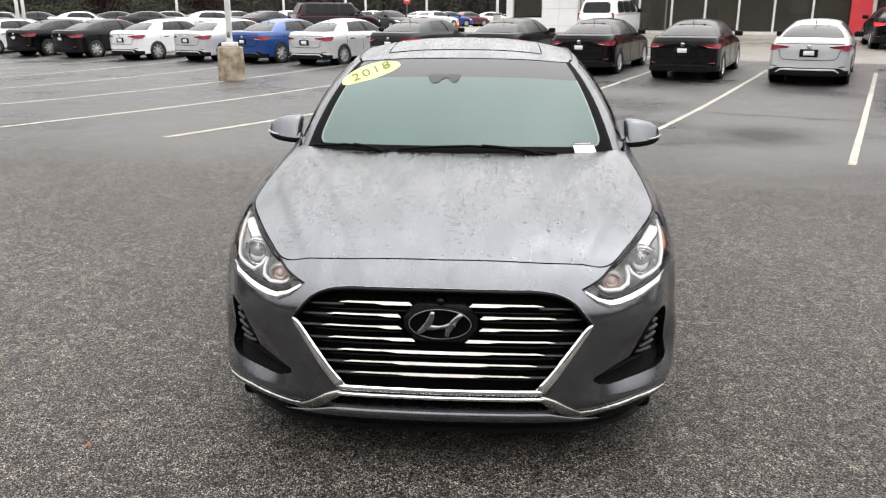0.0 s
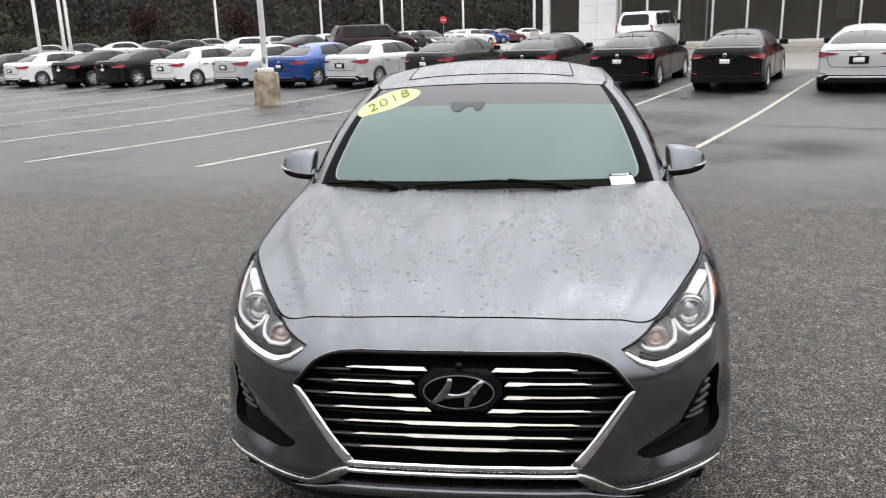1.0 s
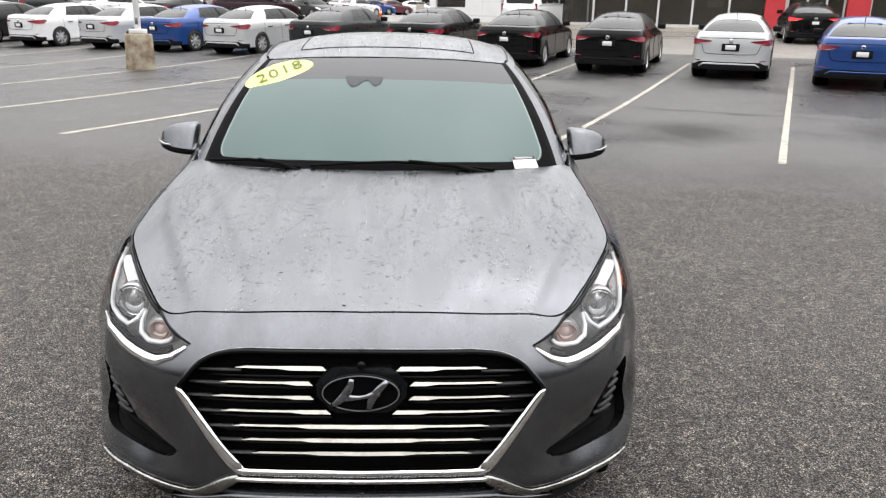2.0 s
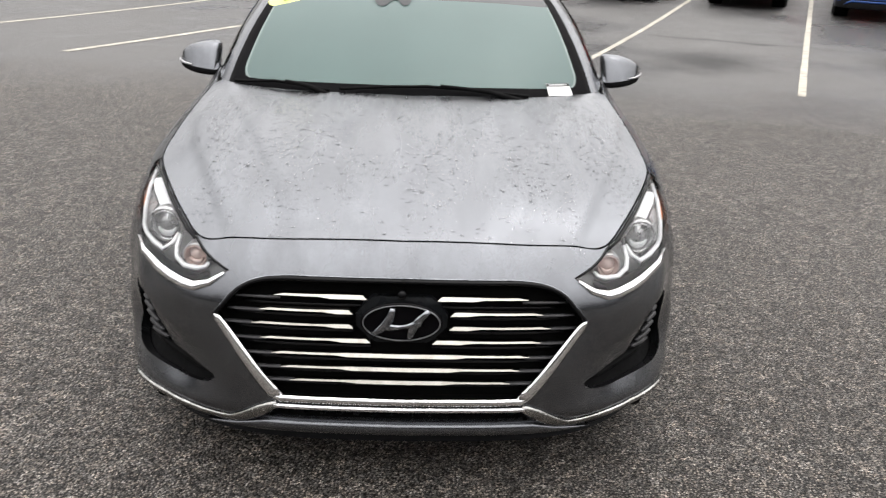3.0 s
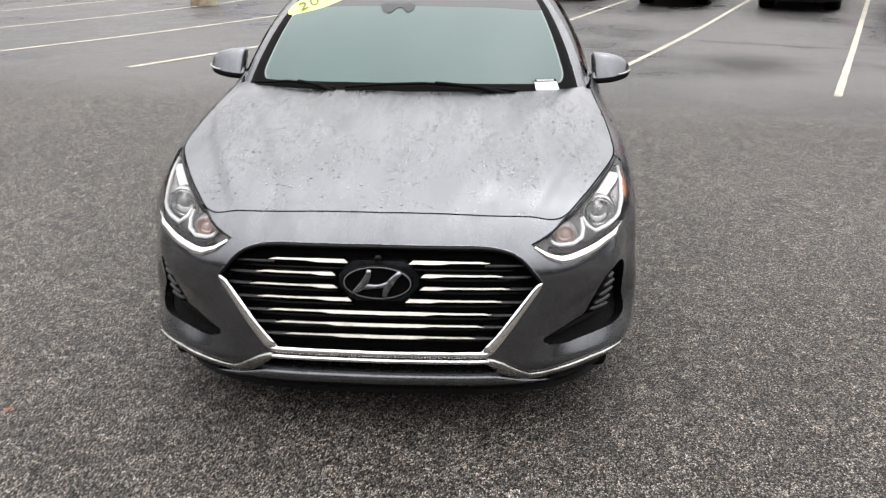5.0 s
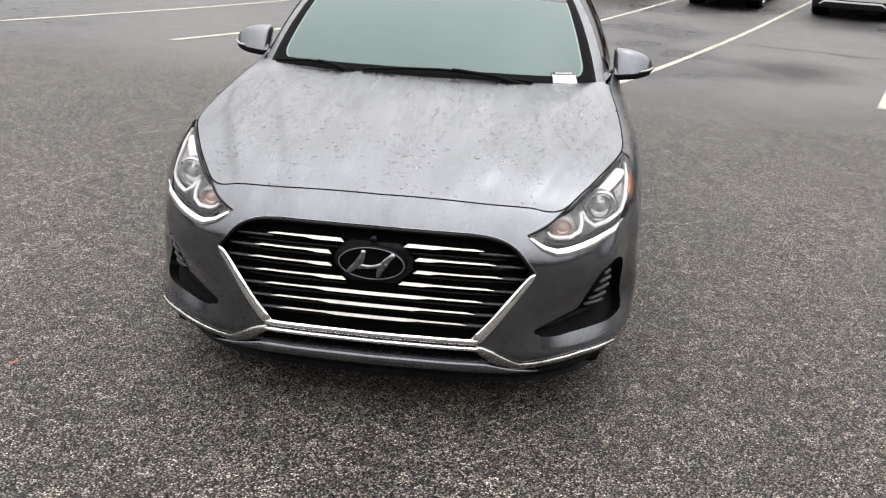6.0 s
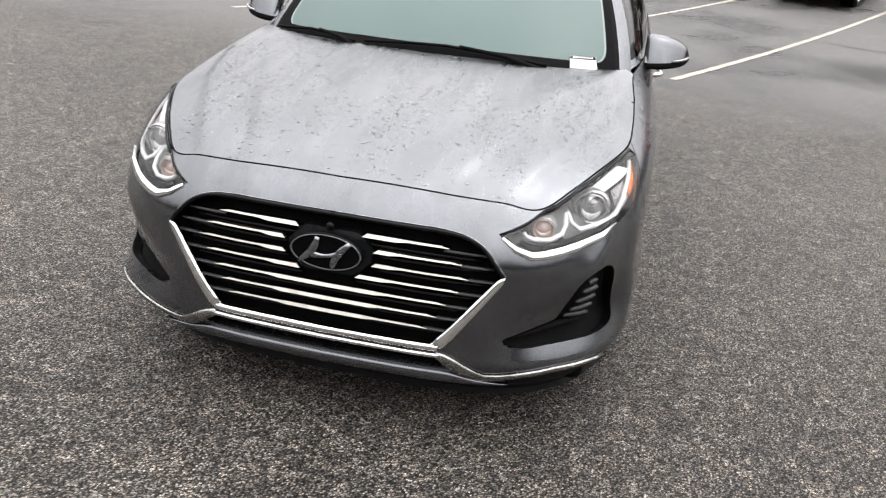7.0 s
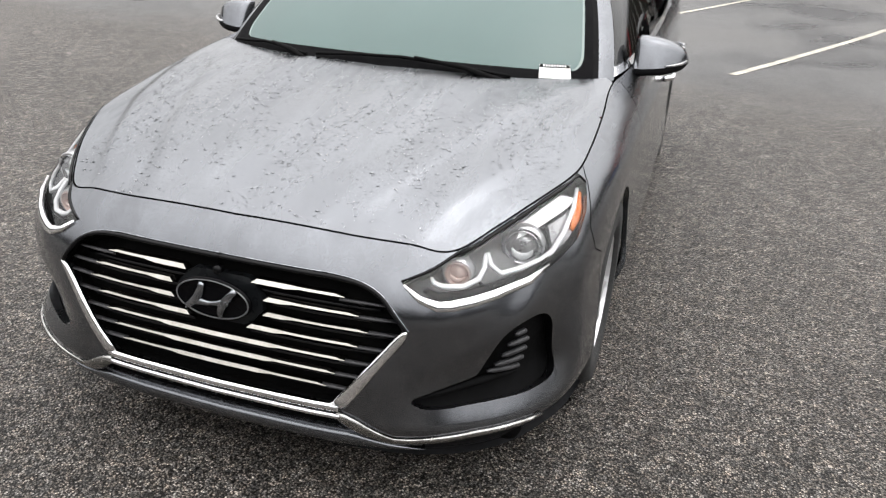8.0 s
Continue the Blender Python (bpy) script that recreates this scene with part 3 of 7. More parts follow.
# ---------------------------------------------------------------- car bodies
class Shell:
    """A saloon's outer skin from a plan outline, a shoulder line and a roof, for one half; front at y = 0, nose towards -y."""

    def __init__(self, sx=1.0, sy=1.0, sz=1.0, scoop=1.0, outline=None, shoulder=None):
        self.scale = np.array((sx, sy, sz))
        self.scoop = scoop
        self.C = outline or spline([(0, 0), (0.30, 0.010), (0.50, 0.042), (0.65, 0.103), (0.775, 0.205), (0.852, 0.33), (0.900, 0.48), (0.926, 0.74), (0.934, 1.0), (0.934, 1.3), (0.934, 1.75), (0.934, 2.6), (0.928, 3.4), (0.915, 4.0), (0.87, 4.45), (0.72, 4.73), (0.40, 4.83), (0, 4.85)])
        self.T = shoulder or spline([(0, 0.14), (0.30, 0.150), (0.48, 0.178), (0.575, 0.205), (0.66, 0.32), (0.74, 0.47), (0.803, 0.63), (0.815, 0.80), (0.812, 1.02), (0.80, 1.33), (0.845, 1.75), (0.86, 2.6), (0.85, 3.4), (0.80, 4.0), (0.74, 4.45), (0.62, 4.66), (0.35, 4.74), (0, 4.76)])
        i = np.linspace(0, 17, 1701)
        c = self.C(i)
        self.i_of = i
        self.u_of = np.concatenate([[0], np.cumsum(np.linalg.norm(np.diff(c, axis=0), axis=1))])
        self.U = self.u_of[-1]

    def idx(self, u):
        return np.interp(u, self.u_of, self.i_of)

    def u(self, i):
        return np.interp(i, self.i_of, self.u_of)

    def crease_outer(self, y):
        return np.interp(y, (0.2, 0.7, 0.98, 1.3), (0.48, 0.695, 0.755, 0.79))

    def crease_inner(self, y):
        return 0.304 + 0.382 * (np.asarray(y, float) - 0.21)

    def hood(self, x, y):
        x, y = np.abs(np.asarray(x, float)), np.asarray(y, float)
        zc = interp(y, (0.1, 0.14, 0.2, 0.34, 0.43, 0.58, 0.8, 1.0, 1.2, 1.4), (0.738, 0.762, 0.787, 0.838, 0.866, 0.899, 0.935, 0.962, 0.984, 0.998))
        k = interp(y, (0.1, 0.2, 0.63, 1.35), (0.040, 0.055, 0.064, 0.036))
        xe = interp(y, (0.1, 0.205, 0.32, 0.47, 0.63, 0.8, 1.4), (0.57, 0.575, 0.66, 0.74, 0.803, 0.815, 0.80))
        q = x / xe
        crease = 0
        for line, high in ((self.crease_outer, 0.0115), (self.crease_inner, 0.0090)):
            d = x - line(y)
            crease = crease + high * np.where(d < 0, np.exp(-(d / 0.12) ** 2), 1 - step(d, 0.0, 0.050))
        crease = crease * step(y, 0.12, 0.34) * (1 - 0.6 * step(y, 0.9, 1.15))
        return zc - k * q**2.4 + crease

    def top_z(self, i):
        t = self.T(i)
        front = self.hood(t[:, 0], t[:, 1])
        back = interp(np.clip(i, 0, 17), (9, 10, 11, 12, 13, 14, 15, 16, 17), (0.96, 0.985, 1.005, 1.035, 1.06, 1.07, 1.07, 1.075, 1.08))
        f = step(i, 8.6, 9.8)
        return front * (1 - f) + back * f

    def bottom(self, u):
        return 0.175 + 0.03 * step(u, 0.9, 1.6)

    def at(self, u, z):
        """Points of the skin below the shoulder, by way along the outline and height."""
        u, z = np.atleast_1d(np.asarray(u, float)), np.atleast_1d(np.asarray(z, float))
        i = self.idx(np.clip(u, 0, self.U))
        c = self.C(i)
        d = self.C(np.clip(i + 0.01, 0, 17)) - self.C(np.clip(i - 0.01, 0, 17))
        d /= np.linalg.norm(d, axis=1)[:, None]
        nrm = np.column_stack([-d[:, 1], d[:, 0]])
        nrm[i > 16.9, 0] = 0
        low = 0.07 * (np.clip((0.29 - z) / 0.12, 0, 1)) ** 1.4 * (1 - 0.3 * step(u, 0.9, 1.3))
        cheek = self.scoop * step(u, 0.44, 0.70) * (1 - step(u, 0.98, 1.12))
        mid = 0.016 * step(z - 0.08 * cheek, 0.40, 0.56)
        ztop = 0.600 + 0.30 * (u - 0.62)
        fall = np.clip((ztop - z) / np.maximum(ztop - 0.36, 0.05), 0, 1)
        sc = 0.048 * cheek * fall * (2 - fall) * 0.5 * (1 + fall) * step(z, 0.272, 0.408)
        # a soft fold that climbs from the cheek to the wheel arch
        over = z - (0.440 + 0.56 * (u - 0.60))
        fold = np.where(over > 0, 1 - step(over, 0.0, 0.075), 1 - step(-over, 0.0, 0.080))
        sc = sc - 0.009 * self.scoop * step(u, 0.54, 0.74) * (1 - step(u, 0.82, 0.98)) * fold
        lip = -0.007 * self.scoop * step(u, 0.42, 0.5) * (1 - step(u, 0.95, 1.1)) * np.exp(-((z - 0.265) / 0.03) ** 2)
        side = 0.012 * step(u, 1.3, 1.8) * np.exp(-((z - 0.42) / 0.09) ** 2)
        p0 = c + nrm * (low + mid + sc + lip + side)[:, None]
        zt = self.top_z(i)
        w = np.clip((z - 0.56) / np.maximum(zt - 0.56, 1e-3), 0, 1.02)
        t = self.T(i)
        base = c + nrm * 0.016
        crown = step(u, 1.2, 1.7)
        e = w ** (2.0 + 1.3 * step(u, 1.0, 1.35) + 2.0 * step(u, 1.15, 1.6))
        line = 0.006 * crown * np.exp(-((z - 0.80) / 0.035) ** 2)
        p = np.where((z > 0.56)[:, None], p0 * 1.0 + (t - base) * e[:, None] - nrm * line[:, None], p0)
        return np.column_stack([p, z]) * self.scale

    def normal(self, u, z):
        e = 0.004
        a = self.at(u + e, z) - self.at(u - e, z)
        b = self.at(u, z + e) - self.at(u, z - e)
        n = np.cross(a, b)
        return n / np.linalg.norm(n, axis=1)[:, None]

    def u_at(self, x, z, rear=False):
        """The way along the outline at which the skin has this x."""
        us = np.linspace(self.u(11), self.U, 900) if rear else np.linspace(0, self.u(8), 900)
        xs = self.at(us, np.full(900, z))[:, 0]
        return float(np.interp(-x, -xs, us)) if rear else float(np.interp(x, np.maximum.accumulate(xs), us))

    def on(self, pts, off=0.0, rear=False):
        """Skin points and normals for (x, z) pairs seen from the end; negative x is the other half."""
        P, N = [], []
        for x, z in pts:
            u = self.u_at(abs(x), z, rear)
            p, n = self.at(u, z)[0], self.normal(np.array([u]), np.array([z]))[0]
            if n[1] * (1 if rear else -1) < 0 and abs(n[1]) > 0.05:
                n = -n
            if x < 0:
                p, n = p * (-1, 1, 1), n * (-1, 1, 1)
            P.append(p + n * off)
            N.append(n)
        return P, N

    def uz(self, pts, rear=False):
        return [(self.u_at(x, z, rear), z) for x, z in pts]

    # the upper body: from the foot of the glass up to the roof edge
    FOOT = staticmethod(spline([(0, 1.13, 0.972), (0.40, 1.18, 0.967), (0.66, 1.29, 0.958), (0.775, 1.40, 0.965), (0.835, 1.70, 0.985), (0.858, 2.4, 1.003), (0.851, 3.2, 1.03), (0.80, 3.8, 1.055), (0.70, 4.12, 1.07), (0.45, 4.25, 1.08), (0, 4.29, 1.085)]))
    EDGE = staticmethod(spline([(0, 1.86, 1.372), (0.32, 1.875, 1.366), (0.52, 1.91, 1.352), (0.585, 1.98, 1.350), (0.605, 2.15, 1.375), (0.61, 2.5, 1.395), (0.60, 3.0, 1.385), (0.57, 3.4, 1.345), (0.52, 3.55, 1.32), (0.30, 3.56, 1.335), (0, 3.55, 1.345)]))

    def cabin(self, i, w):
        i, w = np.atleast_1d(np.asarray(i, float)), np.atleast_1d(np.asarray(w, float))
        a, b = self.FOOT(i), self.EDGE(i)
        p = a + (b - a) * w[:, None]
        d = self.FOOT(np.clip(i + 0.02, 0, 10)) - self.FOOT(np.clip(i - 0.02, 0, 10))
        n = np.cross(d, b - a)
        n /= np.linalg.norm(n, axis=1)[:, None]
        n = np.where((n[:, 2] < 0)[:, None], -n, n)
        p = p + n * (0.035 * 4 * w * (1 - w))[:, None]
        p[(i < 0.001) | (i > 9.999), 0] = 0
        return p * self.scale

    def roof(self, x, y):
        yc = np.asarray(y, float)
        zc = interp(yc, (1.86, 2.0, 2.2, 2.5, 2.8, 3.2, 3.55), (1.372, 1.405, 1.437, 1.459, 1.459, 1.425, 1.345))
        return zc

    def roof_point(self, i, q):
        """i along the roof's edge, q from the edge (0) to the middle (1)."""
        e = self.EDGE(i)
        zc = self.roof(0, np.clip(e[:, 1], 1.86, 3.55))
        q = np.asarray(q, float)
        x = e[:, 0] * (1 - q)
        z = zc - (zc - e[:, 2]) * np.abs(1 - q) ** 2.6
        return np.column_stack([x, e[:, 1], z]) * self.scale

    def roof_z(self, x, y):
        ys = self.EDGE(np.linspace(2, 8, 200))
        xe, ze = np.interp(y, ys[:, 1], ys[:, 0]), np.interp(y, ys[:, 1], ys[:, 2])
        zc = float(self.roof(0, np.array(float(y))))
        return zc - (zc - ze) * min(1, abs(x) / xe) ** 2.6


def lower_body(sh, loops, lines, classify, h_front=0.02, h_side=0.05):
    """Triangles of one half of the lower skin, by label."""
    us = np.linspace(0, sh.U, 260)
    tops = sh.top_z(sh.idx(us))
    outer = [(u, float(sh.bottom(u))) for u in us] + [(u, t) for u, t in zip(us[::-1], tops[::-1])]
    uf = sh.u(7.5)
    ub = sh.u(13.5)
    gx = np.concatenate([np.arange(h_front, uf, h_front), np.arange(uf, ub, h_side), np.arange(ub, sh.U - 0.01, h_side * 0.8)])
    gz = np.arange(0.19, 1.08, h_front)
    X, Z = np.meshgrid(gx, gz)
    g = np.column_stack([X.ravel(), Z.ravel()])
    V2, F = triangulate(outer, loops, g, h_front, lines)
    mid = V2[F].mean(1)
    lab = classify(mid)
    V = sh.at(V2[:, 0], V2[:, 1])
    V[V2[:, 0] < 1e-5, 0] = 0
    V[V2[:, 0] > sh.U - 1e-4, 0] = 0
    return V, F, lab, V2


def strip_grid(sh, i0, i1, w0, w1, ni, nw):
    i = np.linspace(i0, i1, ni + 1)
    w = np.linspace(w0, w1, nw + 1)
    I, W = np.meshgrid(i, w)
    V = sh.cabin(I.ravel(), W.ravel())
    F = []
    for b in range(nw):
        for a in range(ni):
            k = b * (ni + 1) + a
            F += [(k, k + 1, k + ni + 2), (k, k + ni + 2, k + ni + 1)]
    return V, np.array(F)


def wheel_thing(parent, x, y, r, width, spokes=10, style=0, s=1):
    """Tyre with a rim of spokes, under its car."""
    m = Matrix.Translation((x, y, r)) @ Matrix.Rotation(radians(90 * s), 4, "Y")
    w = width / 2
    tyre = part("tyre", lathe([(r * 0.66, -w * 0.8), (r * 0.70, -w), (r * 0.93, -w), (r * 0.985, -w * 0.8), (r, -w * 0.5), (r, w * 0.5), (r * 0.985, w * 0.8), (r * 0.93, w), (r * 0.70, w), (r * 0.66, w * 0.8)], 32, m, caps=False), RUBBER, parent)
    bm = lathe([(r * 0.68, -w * 0.8), (r * 0.64, -w * 0.7), (r * 0.62, w * 0.5), (r * 0.66, w * 0.86), (r * 0.69, w * 0.84)], 32, caps=False)
    for k in range(spokes):
        a = 2 * math.pi * k / spokes
        box_bm(r * 0.10, r * 0.65, -r * (0.05 if style == 0 else 0.08), r * (0.05 if style == 0 else 0.08), w * 0.55, w * 0.78, 0.006, 1, None, bm2 := bmesh.new())
        bm2.transform(Matrix.Rotation(a, 4, "Z"))
        tmp = bpy.data.meshes.new("tmp")
        bm2.to_mesh(tmp)
        bm2.free()
        bm.from_mesh(tmp)
        bpy.data.meshes.remove(tmp)
    bm2 = lathe([(r * 0.02, w * 0.4), (r * 0.17, w * 0.5), (r * 0.17, w * 0.78), (r * 0.12, w * 0.86), (r * 0.02, w * 0.86)], 20)
    tmp = bpy.data.meshes.new("tmp")
    bm2.to_mesh(tmp)
    bm2.free()
    bm.from_mesh(tmp)
    bpy.data.meshes.remove(tmp)
    bm.transform(m)
    part("rim", bm, ALLOY, tyre, smooth=False)
    part("brake_disc", lathe([(r * 0.05, -w * 0.1), (r * 0.5, -w * 0.1), (r * 0.5, w * 0.05), (r * 0.05, w * 0.05)], 24, m), LAMP_GREY, tyre, smooth=False)
    return tyre


def arch_loop(sh, y, r, zc):
    """The wheel opening, in the skin's own flat measure."""
    ucs = np.linspace(sh.u(6), sh.u(14), 1500)
    ys = sh.at(ucs, np.full(1500, zc))[:, 1] / sh.scale[1]
    uc = float(np.interp(y, ys, ucs))
    pts = [(uc + r * math.cos(a), zc + r * math.sin(a)) for a in np.linspace(-0.45, math.pi + 0.45, 40)]
    return uc, pts


# ---------------------------------------------------------------- the grey saloon in the middle
def grey_saloon():
    sh = Shell()
    car = empty("sedan_car")
    tagged(car, "dark grey metallic saloon, rain-beaded, chrome mesh grille, parked on asphalt", "car")

    shoulder = [tuple(p) for p in spline([(0.20, 0.6730), (0.30, 0.6715), (0.385, 0.663), (0.442, 0.640), (0.483, 0.600), (0.513, 0.562)])(np.linspace(1, 5, 25))]
    grille = sh.uz([(0.0, 0.6735)] + shoulder + [(0.509, 0.548), (0.444, 0.455), (0.36, 0.338), (0.34, 0.328), (0.0, 0.322)])
    grille[0] = (-0.02, 0.6735)
    grille[-1] = (-0.02, 0.322)
    intake = sh.uz([(0.0, 0.297), (0.365, 0.297), (0.395, 0.272), (0.38, 0.262), (0.0, 0.262)])
    intake[0], intake[-1] = (-0.02, 0.297), (-0.02, 0.262)
    fog = rounded([(0.905, 0.566), (0.972, 0.538), (0.996, 0.44), (1.022, 0.346), (0.925, 0.337), (0.75, 0.345), (0.585, 0.335), (0.53, 0.362), (0.578, 0.378), (0.705, 0.405), (0.728, 0.416), (0.748, 0.465), (0.772, 0.527), (0.825, 0.560)])
    top = [(float(sh.u(i)), float(sh.top_z(np.array([i]))[0]) - 0.004) for i in (6.05, 5.5, 5.0, 4.5, 4.0, 3.5, 3.15)]
    lamp = [(0.495, 0.678), (0.55, 0.646), (0.60, 0.625), (0.62, 0.622), (0.68, 0.627), (0.75, 0.637), (0.868, 0.655), (0.945, 0.676), (1.0, 0.688), (1.07, 0.712), (1.145, 0.767), (1.185, 0.818)] + top
    upper_lens = [(0.868, 0.748), (0.96, 0.763), (1.05, 0.779), (1.128, 0.797)] + [(u, z - 0.010) for u, z in top if 0.875 < u < 1.13]
    outer_lens = [(0.985, 0.693), (1.06, 0.717), (1.085, 0.730), (1.085, 0.781), (0.985, 0.763)]
    lip_u, lip_z = (0.0, 0.40, 0.455, 0.50, 0.55, 0.62, 0.73, 0.88, 0.97, 1.1, 1.4), (0.20, 0.20, 0.232, 0.215, 0.222, 0.240, 0.256, 0.258, 0.256, 0.24, 0.20)
    skirt_line = [(a, b) for a, b in zip(lip_u[1:], lip_z[1:])]
    u_f, arch_f = arch_loop(sh, 0.965, 0.365, 0.325)
    u_r, arch_r = arch_loop(sh, 3.77, 0.365, 0.325)
    zt = lambda i: float(sh.top_z(np.array([i]))[0])
    seam = [(sh.u(6.3), 0.82), (sh.u(6.15), 0.72), (sh.u(6.3), 0.655), (u_f - 0.34, 0.62), (u_f - 0.32, 0.5)]
    door_a = [(sh.u(9.15), zt(9.15)), (sh.u(9.2), 0.8), (u_f + 0.44, 0.56), (u_f + 0.43, 0.205)]
    door_b = [(sh.u(11.05), zt(11.05)), (sh.u(11.05), 0.205)]
    door_c = [(sh.u(12.55), zt(12.55)), (sh.u(12.5), 0.75), (u_r - 0.40, 0.5), (u_r - 0.42, 0.205)]
    rear_lamp = sh.uz([(0.30, 0.93), (0.78, 0.90), (0.86, 0.80), (0.60, 0.80), (0.32, 0.85)], True)

    def classify(p):
        lab = np.full(len(p), "bumper", dtype=object)
        u, z = p[:, 0], p[:, 1]
        seam_u = np.interp(z, [0.5, 0.62, 0.655, 0.72, 0.82], [u_f - 0.32, u_f - 0.34, sh.u(6.3), sh.u(6.15), sh.u(6.3)])
        a_u = np.interp(z, [0.205, 0.56, 0.8, zt(9.15)], [u_f + 0.43, u_f + 0.44, sh.u(9.2), sh.u(9.15)])
        c_u = np.interp(z, [0.205, 0.5, 0.75, zt(12.55)], [u_r - 0.42, u_r - 0.40, sh.u(12.5), sh.u(12.55)])
        lab[z < np.interp(u, lip_u, lip_z)] = "skirt"
        lab[u > seam_u] = "fender"
        lab[u > a_u] = "front_door"
        lab[u > sh.u(11.05)] = "rear_door"
        lab[u > c_u] = "rear_quarter"
        for name, lp in (("grille", grille), ("intake", intake), ("fog", fog), ("lamp", lamp), ("gone", arch_f), ("gone", arch_r), ("rear_lamp", rear_lamp)):
            lab[inside(p, lp)] = name
        return lab

    V, F, lab, V2 = lower_body(sh, [grille, intake, fog, lamp, upper_lens, outer_lens, arch_f, arch_r, rear_lamp], [seam, door_a, door_b, door_c, skirt_line], classify, 0.016, 0.05)
    part("front_bumper", panel_bm(*mirrored(V, F[lab == "bumper"]), gap=0.0025, flange=0.03), PAINT, car)
    part("bumper_skirt", panel_bm(*mirrored(V, F[lab == "skirt"]), gap=0, flange=0.02), BLACK, car)
    part("rear_quarter", panel_bm(*mirrored(V, F[lab == "rear_quarter"])), PAINT, car)
    for side in (1, -1):
        pick = lambda n: (V, F[lab == n]) if side > 0 else flip_x(V, F[lab == n])
        part("fender", panel_bm(*pick("fender"), gap=0.002, flange=0.02), PAINT, car)
        for n in ("front_door", "rear_door"):
            door = part(n, panel_bm(*pick(n), gap=0.0025, flange=0.02), PAINT, car)
            y = 2.42 if n == "front_door" else 3.22
            x = 0.925
            P = [(side * x, y - 0.11, 0.80), (side * (x + 0.035), y - 0.08, 0.805), (side * (x + 0.04), y + 0.06, 0.81), (side * x, y + 0.10, 0.81)]
            part("door_handle", tube_bm(P, 0.013), CHROME, door, "chrome door handle")
        part("tail_lamp", panel_bm(*pick("rear_lamp"), gap=0.002), TAIL_RED, car)

    # liner sheets behind the openings, near-black to hold the shade inside
    nrm = sh.normal(np.clip(V2[:, 0], 0.01, sh.U - 0.01), np.clip(V2[:, 1], 0.19, 1.0))
    flip = np.sign((nrm[:, :2] * (V[:, :2] - np.array((0, 2.4)))).sum(1))
    nrm = nrm * flip[:, None]
    nrm[V2[:, 0] < 1e-5, 0] = 0

    def recessed(name, depth, mat, obname, label=""):
        W = V - nrm * depth
        W[V2[:, 0] < 1e-5, 0] = 0
        ob = part(obname, panel_bm(*mirrored(W, F[lab == name]), gap=-0.003, flange=-(depth - 0.008)), mat, car, label)
        return ob

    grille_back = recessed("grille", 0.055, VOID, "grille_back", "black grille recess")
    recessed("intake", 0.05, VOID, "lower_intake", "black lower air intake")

    # grille bars
    def slab(stations, flip=1):
        """A flat-faced bar from (x above, x below, top, foot); its face leans back to the sky."""
        bm = bmesh.new()
        rings = []
        for xa, xb, z1, z0 in stations:
            (p1, p0), _ = sh.on([(flip * xa, z1), (flip * xb, z0)])
            p0, p1 = Vector(p0) + Vector((0, 0.012, 0)), Vector(p1) + Vector((0, 0.012 + 0.62 * (z1 - z0), 0))
            rings.append([bm.verts.new(q) for q in (p0, p1, p1 + Vector((0, 0.018, 0)), p0 + Vector((0, 0.026, 0)))])
        for q, r in zip(rings, rings[1:]):
            for k in range(4):
                bm.faces.new((q[k], r[k], r[(k + 1) % 4], q[(k + 1) % 4]))
        bm.faces.new(rings[0])
        bm.faces.new(rings[-1][::-1])
        bmesh.ops.recalc_face_normals(bm, faces=bm.faces)
        return bm

    rows = [(0.630, 0.096, 0.196, 0.350, 0.45), (0.590, 0.134, 0.180, 0.392, 0.475), (0.548, 0.131, 0.184, 0.416, 0.488), (0.506, 0.085, 0.163, 0.392, 0.465), (0.464, 0.0, 0.149, 0.360, 0.435), (0.4235, 0.0, 0.137, 0.336, 0.41), (0.3825, 0.0, 0.120, 0.312, 0.38)]
    for z, x0, x1, x2, x3 in rows:
        crest = lambda x: z + 0.0050 - 0.02 * x * x
        full = lambda x, slant=0.0: (x + slant, x, crest(x), crest(x) - 0.0090)
        half = [(x1 + 0.018, x1 + 0.018, crest(x1), crest(x1) - 0.0068), (x1 + 0.034, x1 + 0.034, crest(x1), crest(x1) - 0.0049)]
        thin = [(x, x, crest(x), crest(x) - 0.0046) for x in np.linspace(x1 + 0.06, x2 - 0.030, 4)]
        end = [(x2 - 0.024, x2 - 0.022, crest(x2), crest(x2) - 0.0046), (x2 - 0.014, x2 - 0.012, crest(x2) - 0.0020, crest(x2) - 0.0046), (x2, x2, crest(x2) - 0.0034, crest(x2) - 0.0045)]
        for side in (1, -1) if x0 else (0,):
            if side:
                run = [full(x0, 0.013)] + [full(x) for x in np.linspace(x0 + 0.016, x1, 3)] + half + thin + end
                bm = slab(run, side)
            else:
                run = [full(x) for x in np.linspace(0.02, x1, 4)] + half + thin + end
                bm = slab([(-a, -b, c, d) for a, b, c, d in run[::-1]] + run)
            bar = part("grille_bar", bm, SLAT, grille_back, "bright chrome grille bar", smooth=False)
            for q in (side,) if side else (1, -1):
                P, N = sh.on([(q * a, crest(a) - 0.006 - 0.02 * (a - x2)) for a in np.linspace(x2 - 0.012, x3 + 0.012, 5)], -0.020)
                part("bar_end", ribbon_bm(P, N, [0.007, 0.008, 0.008, 0.007, 0.005], 0.008), LOUVRE, bar, "dark end of a grille bar")
        for side in (1, -1):
            P, N = sh.on([(side * a, z - 0.019 - 0.02 * a * a) for a in np.linspace(max(x0, 0.001), x3, 9)], -0.040)
            part("grille_fin", ribbon_bm(P, N, [0.010] * 9, 0.006), GLOSS_BLACK, grille_back)
